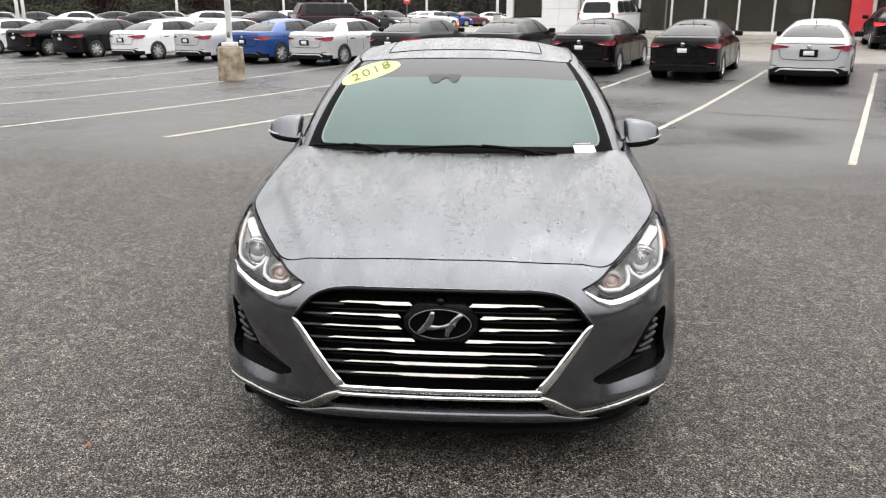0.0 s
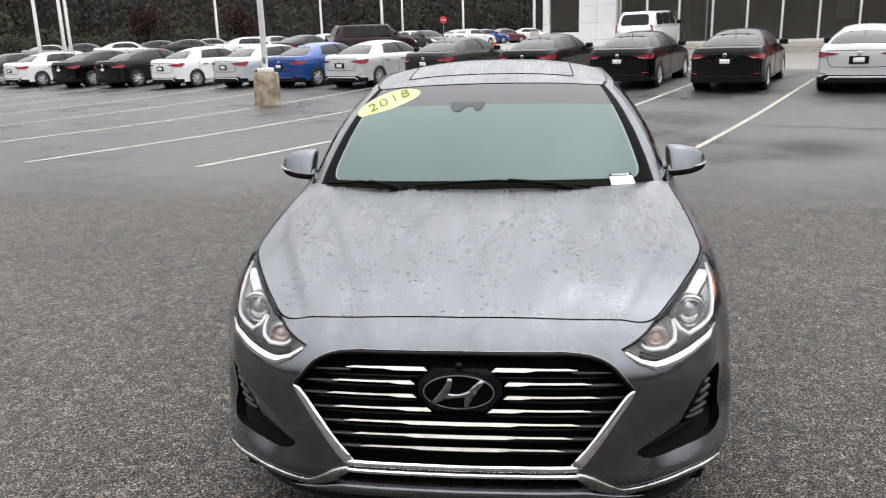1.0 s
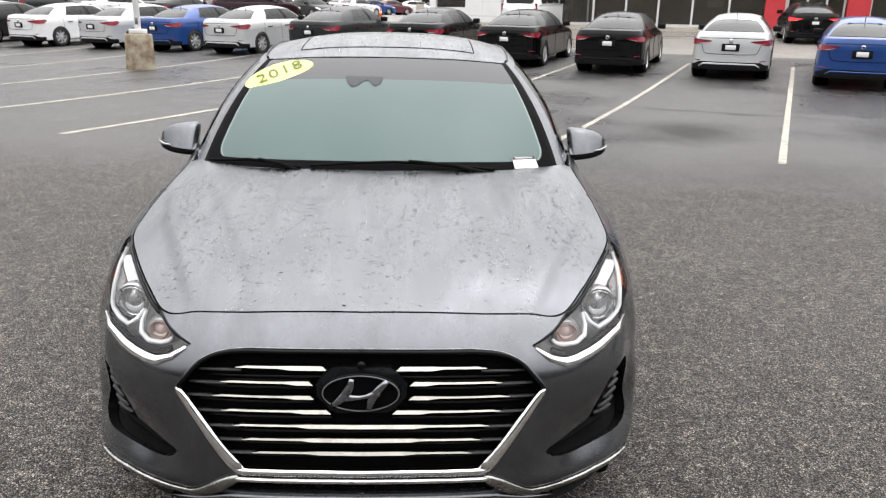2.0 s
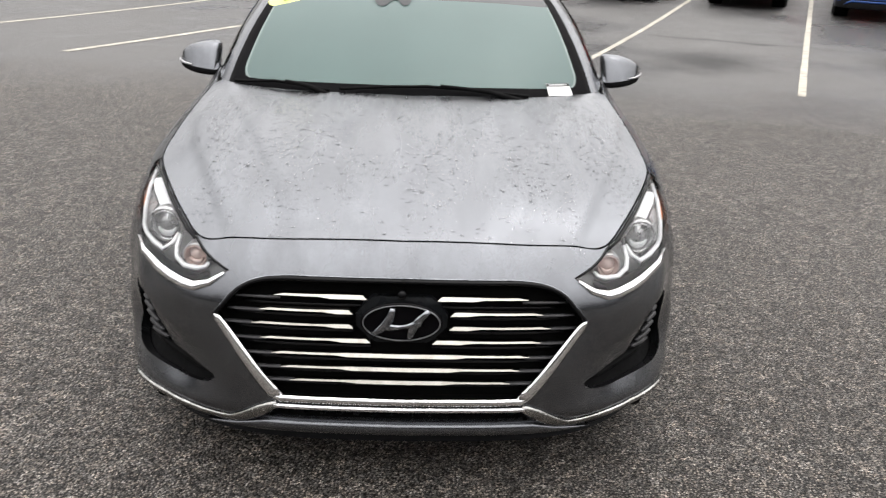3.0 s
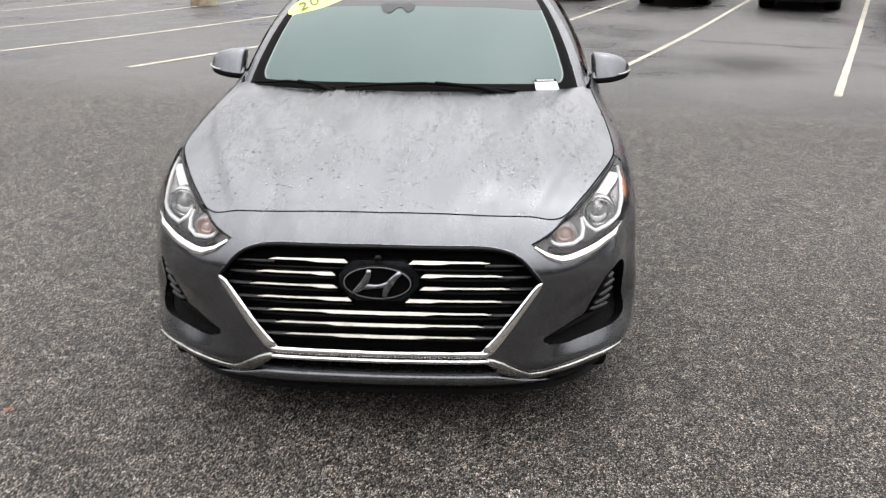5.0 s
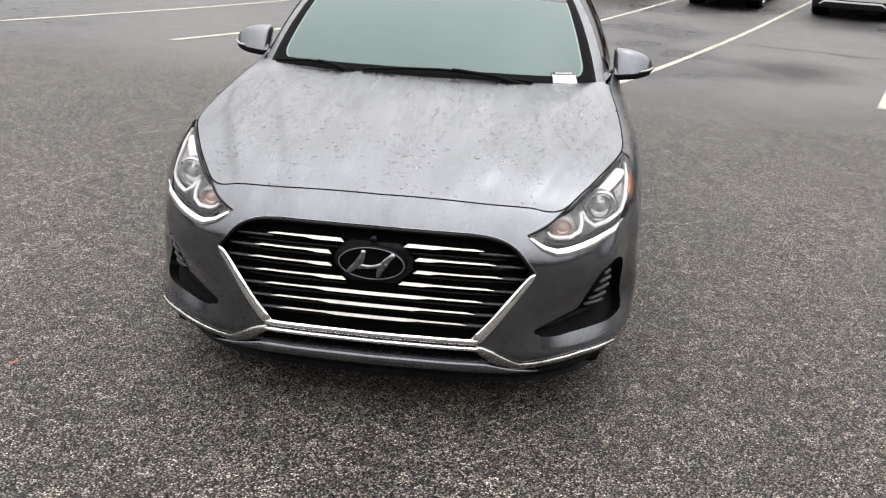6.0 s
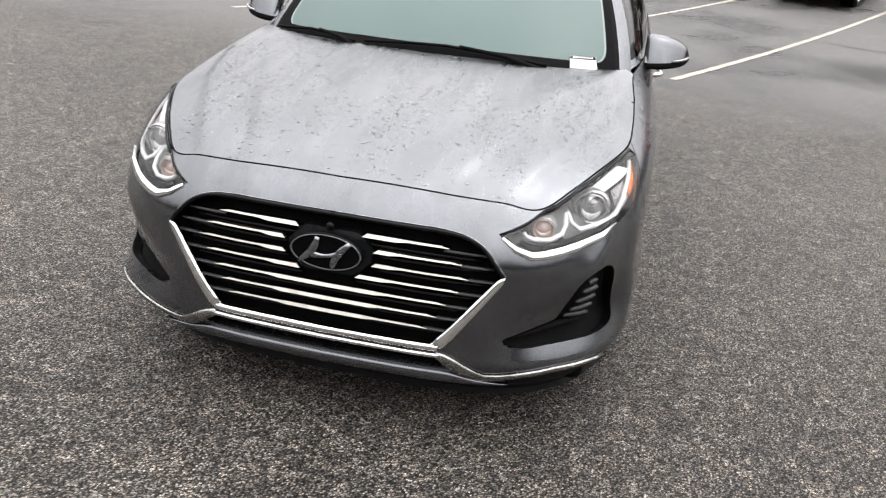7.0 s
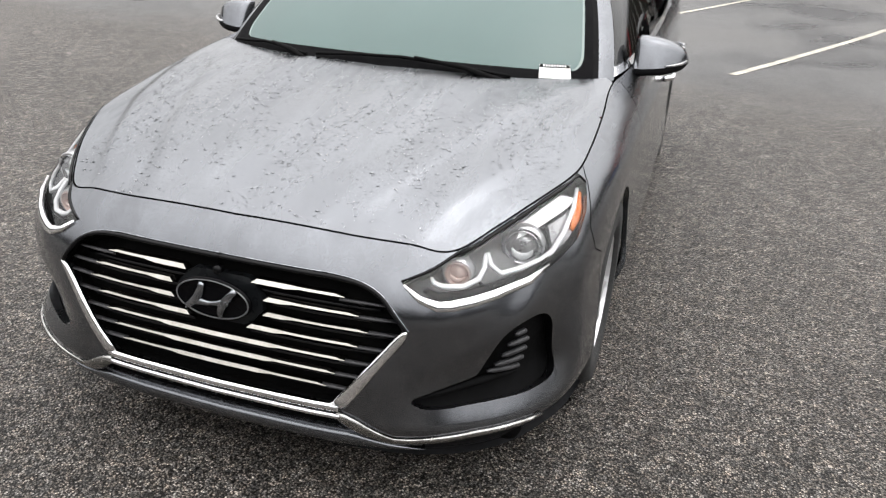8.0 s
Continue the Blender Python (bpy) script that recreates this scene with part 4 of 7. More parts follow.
    # plinth that carries the badge between the inner ends of the bars
    rim_pts = [(0.080, 0.640), (0.104, 0.622), (0.128, 0.585), (0.126, 0.548), (0.090, 0.512), (0.070, 0.503)]
    P1, _ = sh.on(rim_pts + [(-x, z) for x, z in rim_pts[::-1]], -0.026)
    bm = bmesh.new()
    f = bm.faces.new([bm.verts.new(p) for p in P1])
    r = bmesh.ops.extrude_face_region(bm, geom=[f])
    for g in r["geom"]:
        if isinstance(g, bmesh.types.BMVert):
            g.co += Vector((0, 0.02, 0))
    bmesh.ops.recalc_face_normals(bm, faces=bm.faces)
    part("badge_plinth", bm, PLINTH, grille_back, "dark grey gloss plinth behind the badge", smooth=False)

    def trim(name, pts, widths, thick, mat, off=0.0, label="", h=0.02, parent=car, lean=0.0):
        pts = [tuple(p) for p in pts]
        fine, ww = [], []
        for (a, wa), (b, wb) in zip(zip(pts, widths), zip(pts[1:], widths[1:])):
            n = max(1, int(math.hypot(b[0] - a[0], b[1] - a[1]) / h))
            for k in range(n):
                fine.append((a[0] + (b[0] - a[0]) * k / n, a[1] + (b[1] - a[1]) * k / n))
                ww.append(wa + (wb - wa) * k / n)
        fine.append(pts[-1])
        ww.append(widths[-1])
        P, N = sh.on(fine, off)
        if lean:
            N = [(n + np.array((0, 0, lean))) / np.linalg.norm(n + np.array((0, 0, lean))) for n in N]
        return part(name, ribbon_bm(P, N, ww, thick), mat, parent, label)

    for s in (1, -1):
        trim("grille_surround", [(s * 0.514, 0.568), (s * 0.508, 0.556), (s * 0.500, 0.544), (s * 0.440, 0.461), (s * 0.388, 0.386), (s * 0.362, 0.352), (s * 0.340, 0.333)], [0.008, 0.019, 0.024, 0.029, 0.034, 0.038, 0.032], 0.008, CHROME, 0.002, "bright chrome grille side")
        trim("bumper_lip", [(s * 0.345, 0.312), (s * 0.39, 0.288), (s * 0.44, 0.256), (s * 0.485, 0.234), (s * 0.535, 0.240), (s * 0.60, 0.255), (s * 0.69, 0.270), (s * 0.78, 0.271), (s * 0.828, 0.268)], [0.02, 0.036, 0.042, 0.040, 0.032, 0.026, 0.021, 0.015, 0.006], 0.007, SATIN, 0.005, "satin silver bumper lip")
        trim("grille_rim", [(0, 0.6755)] + [(s * (a + 0.002), b + 0.002) for a, b in shoulder], [0.012] * 26, 0.006, GLOSS_BLACK, 0.003, "dark gloss grille rim")
        trim("rim_edge", [(0, 0.6825)] + [(s * (a + 0.008 * q), b + 0.009 - 0.006 * q) for (a, b), q in zip(shoulder, np.linspace(0, 1, 25))], [0.004] * 26, 0.004, DEVICE, 0.002, "fine satin line round the grille")
    trim("grille_strip", [(-0.352, 0.331), (0.352, 0.331)], [0.022, 0.022], 0.009, CHROME, 0.004, "bright chrome lower grille strip")
    trim("grille_strip", [(-0.356, 0.307), (0.356, 0.307)], [0.015, 0.015], 0.008, CHROME, 0.006, "bright chrome lower grille strip")
    trim("lower_lip", [(-0.56, 0.212), (-0.47, 0.216), (-0.38, 0.230), (0.38, 0.230), (0.47, 0.216), (0.56, 0.212)], [0.004, 0.020, 0.038, 0.038, 0.020, 0.004], 0.012, PAINT, 0.008, lean=0.55)

    # black skirt under the lip, drawn deeper to stand for under-car shade too
    us = np.linspace(0, sh.u(7.0), 60)
    W = np.vstack([sh.at(us, np.full(60, 0.205)) - np.column_stack([np.zeros(60), -0.02 * np.ones(60), np.zeros(60)]), sh.at(us, np.full(60, 0.18)) + (0, 0.10, -0.075)])
    W[:, 0] *= 0.985
    W[0, 0] = W[60, 0] = 0
    Fq = np.array([t for k in range(59) for t in ((k, k + 1, k + 61), (k, k + 61, k + 60))])
    part("underskirt", panel_bm(*mirrored(W, Fq), flange=0.02), BLACK, car)
    # plain near-black boxes that fill the underside and nose with darkness
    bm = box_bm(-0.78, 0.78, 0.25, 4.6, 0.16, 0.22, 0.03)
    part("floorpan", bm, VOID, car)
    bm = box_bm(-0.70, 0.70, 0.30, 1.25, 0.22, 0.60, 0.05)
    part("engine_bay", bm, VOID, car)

    # badge
    (c,), (n,) = sh.on([(0.0, 0.574)], -0.004)
    bm = bmesh.new()
    m = Matrix.Translation(c) @ Matrix.Rotation(radians(90), 4, "X") @ Matrix.Diagonal((0.112, 0.059, 0.112, 1))
    lathe([(0.02, 0.0), (0.9, -0.01), (1.0, 0.0), (1.0, 0.06), (0.93, 0.10), (0.86, 0.06), (0.4, 0.10), (0.02, 0.11)], 40, m, bm)
    badge = part("badge", bm, BADGE_BLACK, car, "black oval badge with a slanted chrome device")
    bm = bmesh.new()
    yb = c[1] - 0.0145
    for a, b, w in (((-0.078, -0.035), (-0.024, 0.046), 0.031), ((0.022, -0.045), (0.074, 0.040), 0.031)):
        pts = [(a[0] + (b[0] - a[0]) * t + 0.012 * math.sin(math.pi * t) * (1 if a[0] < 0 else -1), yb - 0.003 * math.sin(math.pi * t), c[2] + a[1] + (b[1] - a[1]) * t) for t in np.linspace(0, 1, 9)]
        ribbon_bm(pts, [(0, -1, 0.25)] * 9, [w * (0.30 + 0.45 * math.sin(math.pi * (0.1 + 0.8 * t))) for t in np.linspace(0, 1, 9)], 0.005, bm)
    pts = [(x, yb - 0.003, c[2] + 0.002 - 0.010 * math.cos(x / 0.05 * 1.4) + 0.35 * x * 0.4) for x in np.linspace(-0.044, 0.050, 9)]
    ribbon_bm(pts, [(0, -1, 0.25)] * 9, [0.024, 0.020, 0.016, 0.013, 0.012, 0.013, 0.016, 0.020, 0.024], 0.005, bm)
    part("device", bm, DEVICE, badge)
    part("ring", ribbon_bm([(0.105 * math.cos(a), yb + 0.004, c[2] + 0.053 * math.sin(a)) for a in np.linspace(0, 2 * math.pi, 49)], [(0, -1, 0.3)] * 49, 0.0035, 0.002), LAMP_GREY, badge)
    # parking camera above the badge
    (c,), _ = sh.on([(0.0, 0.652)], -0.02)
    part("camera_eye", lathe([(0.002, 0), (0.012, 0), (0.012, 0.02), (0.002, 0.022)], 16, Matrix.Translation(c) @ Matrix.Rotation(radians(90), 4, "X")), GLOSS_BLACK, car)

    # headlamps
    for s in (1, -1):
        head = empty("headlamp")
        head.parent = car
        tagged(head, "clear headlamp with white light guides")
        W = V - nrm * 0.075
        bowl = panel_bm(W, F[lab == "lamp"], gap=-0.006, flange=-0.066) if s > 0 else panel_bm(*flip_x(W, F[lab == "lamp"]), gap=-0.006, flange=-0.066)
        part("housing", bowl, LAMP_SILVER, head)
        um = V2[F].mean(1)
        # white plate under the lens carries the sky glare of its upper part
        wedge = (lab == "lamp") & inside(um, upper_lens)
        W = V - nrm * 0.014
        part("upper_reflector", panel_bm(*((W, F[wedge]) if s > 0 else flip_x(W, F[wedge])), gap=0.003, flange=0.01), LAMP_WHITE, head, "white plate for the glare on the upper lamp")
        outer_part = (lab == "lamp") & inside(um, outer_lens)
        W = V - nrm * 0.02
        part("side_reflector", panel_bm(*((W, F[outer_part]) if s > 0 else flip_x(W, F[outer_part])), gap=0.002, flange=0.01), LAMP_INNER, head)
        L = V + nrm * 0.001
        lens = panel_bm(L, F[lab == "lamp"], gap=0.001, flange=0) if s > 0 else panel_bm(*flip_x(L, F[lab == "lamp"]), gap=0.001, flange=0)
        ob = part("lens", lens, LENS, head)
        ob.visible_shadow = False

        def bar(name, pts, widths, mat, off, thick=0.008):
            P, N = sh.on([(s * a, b) for a, b in pts], off)
            return part(name, ribbon_bm(P, N, widths, thick), mat, head)

        def uzbar(name, pts, widths, mat, off, thick=0.006):
            a = np.array(pts)
            P = sh.at(a[:, 0], a[:, 1])
            N = sh.normal(a[:, 0], a[:, 1])
            for k in range(len(P)):
                if (N[k, :2] * (P[k, :2] - np.array((0, 2.4)))).sum() < 0:
                    N[k] = -N[k]
            P = P + N * off
            if s < 0:
                P, N = P * (-1, 1, 1), N * (-1, 1, 1)
            return part(name, ribbon_bm(P, N, widths, thick), mat, head)

        uzbar("chrome_edge", [(0.503, 0.670), (0.55, 0.643), (0.60, 0.628), (0.64, 0.629), (0.70, 0.636), (0.76, 0.645), (0.868, 0.661), (0.94, 0.681)], [0.007, 0.018, 0.026, 0.027, 0.026, 0.025, 0.021, 0.007], CHROME, 0.003, 0.006)
        uzbar("black_edge", [(0.495 + (top[-1][0] - 0.495) * q, 0.678 + (top[-1][1] - 0.678) * q) for q in np.linspace(0, 1, 7)], [0.005, 0.007, 0.008, 0.008, 0.008, 0.008, 0.007], GLOSS_BLACK, 0.001, 0.003)
        uzbar("inner_edge", [(0.56, 0.666), (0.60, 0.650), (0.68, 0.652), (0.76, 0.662), (0.87, 0.678), (0.95, 0.696)], [0.016, 0.024, 0.024, 0.022, 0.020, 0.010], GLOSS_BLACK, -0.008, 0.005)
        top2 = [(u, z - 0.004) for u, z in top[::-1]]
        uzbar("black_edge", top2 + [(1.185, 0.82)], [0.009] * (len(top2) + 1), GLOSS_BLACK, 0.001, 0.003)
        # two U-shaped light guides
        uzbar("light_guide", [(0.582, 0.690), (0.592, 0.680), (0.62, 0.673), (0.682, 0.670), (0.733, 0.683), (0.757, 0.703), (0.776, 0.730)], [0.009, 0.012, 0.014, 0.014, 0.014, 0.012, 0.009], LAMP_WHITE, -0.016)
        uzbar("light_guide", [(0.779, 0.730), (0.776, 0.706), (0.797, 0.688), (0.858, 0.692), (0.93, 0.698), (0.973, 0.706), (1.03, 0.735), (1.09, 0.780), (1.13, 0.815)], [0.009, 0.012, 0.014, 0.014, 0.014, 0.014, 0.014, 0.012, 0.008], LAMP_WHITE, -0.010)
        uzbar("side_marker", [(1.072, 0.736), (1.10, 0.757), (1.128, 0.782), (1.154, 0.807)], [0.012, 0.030, 0.032, 0.012], AMBER, -0.016, 0.004)

        def bowl_at(u, z, r, mat, core, off):
            p, n = sh.at(u, z)[0], sh.normal(np.array([u]), np.array([z]))[0]
            if n[1] > 0:
                n = -n
            d = np.array((0.25 * n[0], -1.0, 0.0))
            p = p + n * off
            if s < 0:
                p, d = p * (-1, 1, 1), d * (-1, 1, 1)
            q = Vector(d).to_track_quat("Z", "Y").to_matrix().to_4x4()
            mm = Matrix.Translation(p) @ q
            part("reflector", lathe([(r * 0.3, -0.02), (r * 0.75, -0.008), (r * 0.96, 0.012), (r, 0.016), (r * 1.06, 0.014), (r * 1.06, -0.02)], 28, mm, caps=False), mat, head)
            part("bezel", lathe([(r * 1.08, 0.0), (r * 1.10, 0.014), (r * 1.24, 0.012), (r * 1.30, -0.02)], 28, mm, caps=False), LAMP_INNER, head)
            # highlight low in the projector, made as a pale crescent strip
            arc = [mm @ Vector((r * 0.62 * math.cos(q), r * 0.62 * math.sin(q), 0.007)) for q in np.linspace(0, 2 * math.pi, 25)]
            low = min(range(24), key=lambda k: arc[k].z)
            pts = [arc[(low + k) % 24] for k in range(-5, 6)]
            part("projector_glint", ribbon_bm(pts, [d] * 11, [r * 0.1 + r * 0.34 * math.sin(math.pi * k / 10) for k in range(11)], 0.004), LAMP_WHITE if core is not ROSE else core, head)
            part("projector", lathe([(r * 0.02, -0.02), (r * 0.80, -0.02), (r * 0.80, -0.008), (r * 0.62, 0.002), (r * 0.32, 0.008), (r * 0.02, 0.010)], 28, mm), core, head)

        bowl_at(0.905, 0.742, 0.045, REFLECTOR, LAMP_INNER, -0.046)
        bowl_at(0.688, 0.706, 0.031, ROSE, ROSE, -0.040)

        # fog recess
        W = V - nrm * 0.036
        rec = (W, F[lab == "fog"]) if s > 0 else flip_x(W, F[lab == "fog"])
        pocket = part("fog_recess", panel_bm(*rec, gap=-0.004, flange=-0.03), TRIM_BLACK, car, "black plastic fog lamp recess")
        def inbar(name, pts, widths, mat, off, thick, parent):
            a = np.array(pts)
            P, N = sh.at(a[:, 0], a[:, 1]), sh.normal(a[:, 0], a[:, 1])
            P = P + N * off
            if s < 0:
                P, N = P * (-1, 1, 1), N * (-1, 1, 1)
            N = [(v + np.array((0, 0, 0.5))) / np.linalg.norm(v + np.array((0, 0, 0.5))) for v in N]
            return part(name, ribbon_bm(P, N, widths, thick), mat, parent)

        for a0, z0, a1, z1 in ((0.87, 0.522, 0.83, 0.520), (0.885, 0.494, 0.812, 0.490), (0.885, 0.464, 0.797, 0.458), (0.88, 0.434, 0.778, 0.432), (0.87, 0.408, 0.758, 0.416)):
            inbar("louvre", [(a0 + (a1 - a0) * q, z0 + (z1 - z0) * q) for q in np.linspace(0, 1, 6)], [0.012, 0.014, 0.014, 0.014, 0.014, 0.008], LOUVRE, -0.009, 0.007, pocket)
        inbar("sill", [(0.55, 0.364), (0.62, 0.374), (0.70, 0.386), (0.78, 0.394), (0.87, 0.392)], [0.004, 0.014, 0.02, 0.02, 0.006], TRIM_BLACK, -0.012, 0.008, pocket)

        # wheel and liner
        for y, uu in ((0.965, u_f), (3.77, u_r)):
            wheel_thing(car, s * 0.80, y, 0.328, 0.215, 10, 0, s)
            mm = Matrix.Translation((s * 0.62, y, 0.325)) @ Matrix.Rotation(radians(90 * s), 4, "Y")
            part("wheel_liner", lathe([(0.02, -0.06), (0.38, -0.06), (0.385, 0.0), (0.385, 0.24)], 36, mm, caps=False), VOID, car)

    # bonnet
    Ti = np.linspace(0, 9.0, 120)
    edge = sh.T(Ti)
    foot = sh.FOOT(np.linspace(2.9, 0, 50))[:, :2] + (0, -0.012)
    outer = [tuple(p) for p in edge] + [tuple(p) for p in foot]
    gx, gy = np.meshgrid(np.arange(0.025, 0.85, 0.025), np.arange(0.17, 1.42, 0.025))
    folds = []
    for fold, far in ((sh.crease_outer, 1.04), (sh.crease_inner, 1.08)):
        for off in (-0.015, 0.0, 0.010, 0.020, 0.030, 0.040, 0.052):
            folds.append([(float(fold(y)) + off, y) for y in np.linspace(0.205, far, 40)])
    V3, F3 = triangulate(outer, [], np.column_stack([gx.ravel(), gy.ravel()]), 0.02, folds)
    Z = sh.hood(V3[:, 0], V3[:, 1])
    H = np.column_stack([V3, Z])
    part("bonnet", panel_bm(*mirrored(H, F3), gap=0.0035, flange=0.025), PAINT, car)
    # shut-line gasket
    for s in (1, -1):
        P = [(s * p[0], p[1], float(sh.hood(p[0], p[1])) - 0.014) for p in sh.T(np.linspace(0, 9.0, 80))]
        part("shut_line", tube_bm(P, 0.009, 6), VOID, car)

    # windscreen, pillars, roof, side glass
    def corner(w):
        """How far the clear glass draws in beside its rounded lower corners."""
        t = np.clip(1 - (np.asarray(w, float) - 0.06) / 0.10, 0, 1)
        return 0.24 * (1 - np.sqrt(1 - t * t * 0.995))

    def glass(i0, i1, w0, w1, ni, nw, low, high):
        """A patch of the screen whose ends follow the rounded corner where low or high is set."""
        w = w0 + (w1 - w0) * np.linspace(0, 1, nw + 1) ** 1.7
        I, W = np.meshgrid(np.linspace(0, 1, ni + 1), w)
        I, W = I.ravel(), W.ravel()
        a, b = i0 - low * corner(W), i1 - high * corner(W)
        _, F = strip_grid(sh, i0, i1, w0, w1, ni, nw)
        return sh.cabin(a + (b - a) * I, W), F

    V4, F4 = glass(0, 2.15, 0.06, 0.725, 14, 30, 0, 1)
    ws = part("windscreen", panel_bm(*mirrored(V4, F4), gap=0, flange=0), SCREEN_GLASS, car, "greenish windscreen")
    ws.visible_shadow = False
    V4, F4 = strip_grid(sh, 0, 2.21, 0.0, 0.06, 14, 2)
    ob = part("glass_foot", panel_bm(*mirrored(V4, F4), gap=0, flange=0), FRIT, car, "dark printed band along the windscreen foot")
    ob.visible_shadow = False
    for s in (1, -1):
        V4, F4 = glass(2.15, 2.21, 0.06, 0.725, 2, 30, 1, 1)
        ob = part("glass_edge", panel_bm(*((V4, F4) if s > 0 else flip_x(V4, F4)), gap=0, flange=0), SCREEN_EDGE, car, "pale windscreen edge")
        ob.visible_shadow = False
    V4, F4 = strip_grid(sh, 0, 2.21, 0.725, 0.985, 14, 8)
    ob = part("shade_band", panel_bm(*mirrored(V4, F4), gap=0, flange=0), SHADE, car, "dark tinted band along the windscreen top")
    ob.visible_shadow = False
    cowl = [(p[0], p[1] + d, p[2] - e) for d, e in ((-0.03, 0.012), (0.06, 0.016)) for p in sh.FOOT(np.linspace(0, 2.6, 30))]
    Fq = np.array([t for k in range(29) for t in ((k, k + 1, k + 31), (k, k + 31, k + 30))])
    part("cowl", panel_bm(*mirrored(np.array(cowl), Fq), flange=0.03), TRIM_BLACK, car)
    for s in (1, -1):
        side = lambda VF: VF if s > 0 else flip_x(*VF)
        low, high = glass(2.213, 2.46, 0.06, 0.985, 4, 34, 1, 0), strip_grid(sh, 2.213, 2.46, -0.02, 0.06, 4, 2)
        part("glass_border", panel_bm(*side(low), gap=0, flange=0), FRIT, car)
        part("glass_border", panel_bm(*side(high), gap=0, flange=0), FRIT, car)
        part("windscreen_trim", panel_bm(*side(strip_grid(sh, 2.463, 2.64, -0.02, 1.0, 4, 20)), gap=0, flange=0.01), TRIM_BLACK, car)
        part("pillar", panel_bm(*side(strip_grid(sh, 2.64, 3.15, -0.03, 1.0, 6, 20)), gap=0, flange=0.01), PAINT, car)
        for a, b in ((3.17, 4.95), (5.1, 6.55)):
            V5, F5 = strip_grid(sh, a, b, 0.05, 0.93, 14, 8)
            ob = part("side_window", panel_bm(*side((V5, F5)), gap=0, flange=0), SIDE_GLASS, car)
        part("door_pillar", panel_bm(*side(strip_grid(sh, 4.93, 5.12, 0.03, 0.95, 2, 8)), gap=0, flange=0.01), GLOSS_BLACK, car)
        part("belt_trim", panel_bm(*side(strip_grid(sh, 3.15, 6.6, -0.01, 0.055, 20, 2)), gap=0, flange=0.012), CHROME, car)
        part("roof_rail", panel_bm(*side(strip_grid(sh, 3.15, 6.6, 0.925, 1.0, 20, 2)), gap=0, flange=0.012), PAINT, car)
        part("rear_pillar", panel_bm(*side(strip_grid(sh, 6.54, 8.0, -0.02, 1.0, 10, 10)), gap=0, flange=0.012), PAINT, car)
    part("rear_window", panel_bm(*mirrored(*strip_grid(sh, 7.98, 10, 0.0, 1.0, 12, 10)), gap=0, flange=0), SIDE_GLASS, car)
    i = np.linspace(0, 10, 121)
    q = np.linspace(0, 1, 15)
    I, Q = np.meshgrid(i, q)
    R = sh.roof_point(I.ravel(), Q.ravel())
    Fr = np.array([t for b in range(14) for a in range(120) for k in [b * 121 + a] for t in ((k, k + 1, k + 122), (k, k + 122, k + 121))])
    bm = panel_bm(*mirrored(R, Fr), gap=0, flange=0)
    bmesh.ops.remove_doubles(bm, verts=bm.verts, dist=1e-4)
    bmesh.ops.recalc_face_normals(bm, faces=bm.faces)
    part("roof", bm, PAINT, car)
    for s in (1, -1):
        P = [(s * e[0] * 0.985, e[1], e[2] + 0.006) for e in sh.EDGE(np.linspace(2.85, 7.5, 50))]
        part("roof_channel", tube_bm(P, 0.005, 6), GLOSS_BLACK, car)
    gx, gy = np.linspace(-0.42, 0.42, 25), np.linspace(2.02, 2.52, 17)
    S = np.array([(x, y, sh.roof_z(x, y) + 0.002) for y in gy for x in gx])
    Fs = np.array([t for b in range(16) for a in range(24) for k in [b * 25 + a] for t in ((k, k + 1, k + 26), (k, k + 26, k + 25))])
    part("sunroof", panel_bm(S, Fs, gap=0.004, flange=0.01), PAINT, car)
    rim = [(-0.42, 2.02), (0.42, 2.02), (0.42, 2.52), (-0.42, 2.52), (-0.42, 2.02)]
    rim = [tuple(p) for p in resample(rim, 0.03, False)]
    part("sunroof_seal", tube_bm([(x, y, sh.roof_z(x, y) - 0.001) for x, y in rim], 0.0035, 6), VOID, car)
    # boot lid
    di = np.linspace(13.2, 17, 60)
    e2 = sh.T(di)
    f2 = sh.FOOT(np.interp(di, (13.2, 14, 15, 17), (7.6, 8.1, 8.7, 10)))
    D = np.vstack([np.column_stack([e2 + (f2[:, :2] - e2) * t, sh.top_z(di) + (f2[:, 2] - sh.top_z(di)) * t + 0.02 * math.sin(math.pi * t)]) for t in np.linspace(0, 1, 7)])
    Fd = np.array([t for b in range(6) for a in range(59) for k in [b * 60 + a] for t in ((k, k + 1, k + 61), (k, k + 61, k + 60))])
    part("boot_lid", panel_bm(*mirrored(D, Fd), gap=0.002), PAINT, car)
    part("cabin_tub", box_bm(-0.72, 0.72, 1.5, 3.9, 0.5, 0.98, 0.08), VOID, car)
    part("dashboard", box_bm(-0.70, 0.70, 1.42, 1.75, 0.8, 0.975, 0.06, 3), VOID, car)

    # mirror housing behind the glass, wipers, decal, paper tag
    for pts in ([(-0.71, 0.008), (-0.54, 0.034), (-0.42, 0.02), (-0.315, -0.005)], [(-0.275, 0.006), (-0.1, 0.03), (0.06, 0.040), (0.25, 0.024), (0.46, -0.008)]):
        wiper = empty("wiper")
        wiper.parent = car
        line = []
        for x, w in resample([np.array(p) for p in pts], 0.03, False):
            ii = np.interp(abs(x), self_x(sh), np.linspace(0, 2.6, 60))
            p = sh.cabin(np.array([ii]), np.array([w]))[0] * ((1 if x >= 0 else -1), 1, 1)
            line.append(Vector(p) + Vector((0, -0.008, 0.014)))
        part("blade", tube_bm(line, 0.0065, 6), TRIM_BLACK, wiper)
        k = len(line) // 2
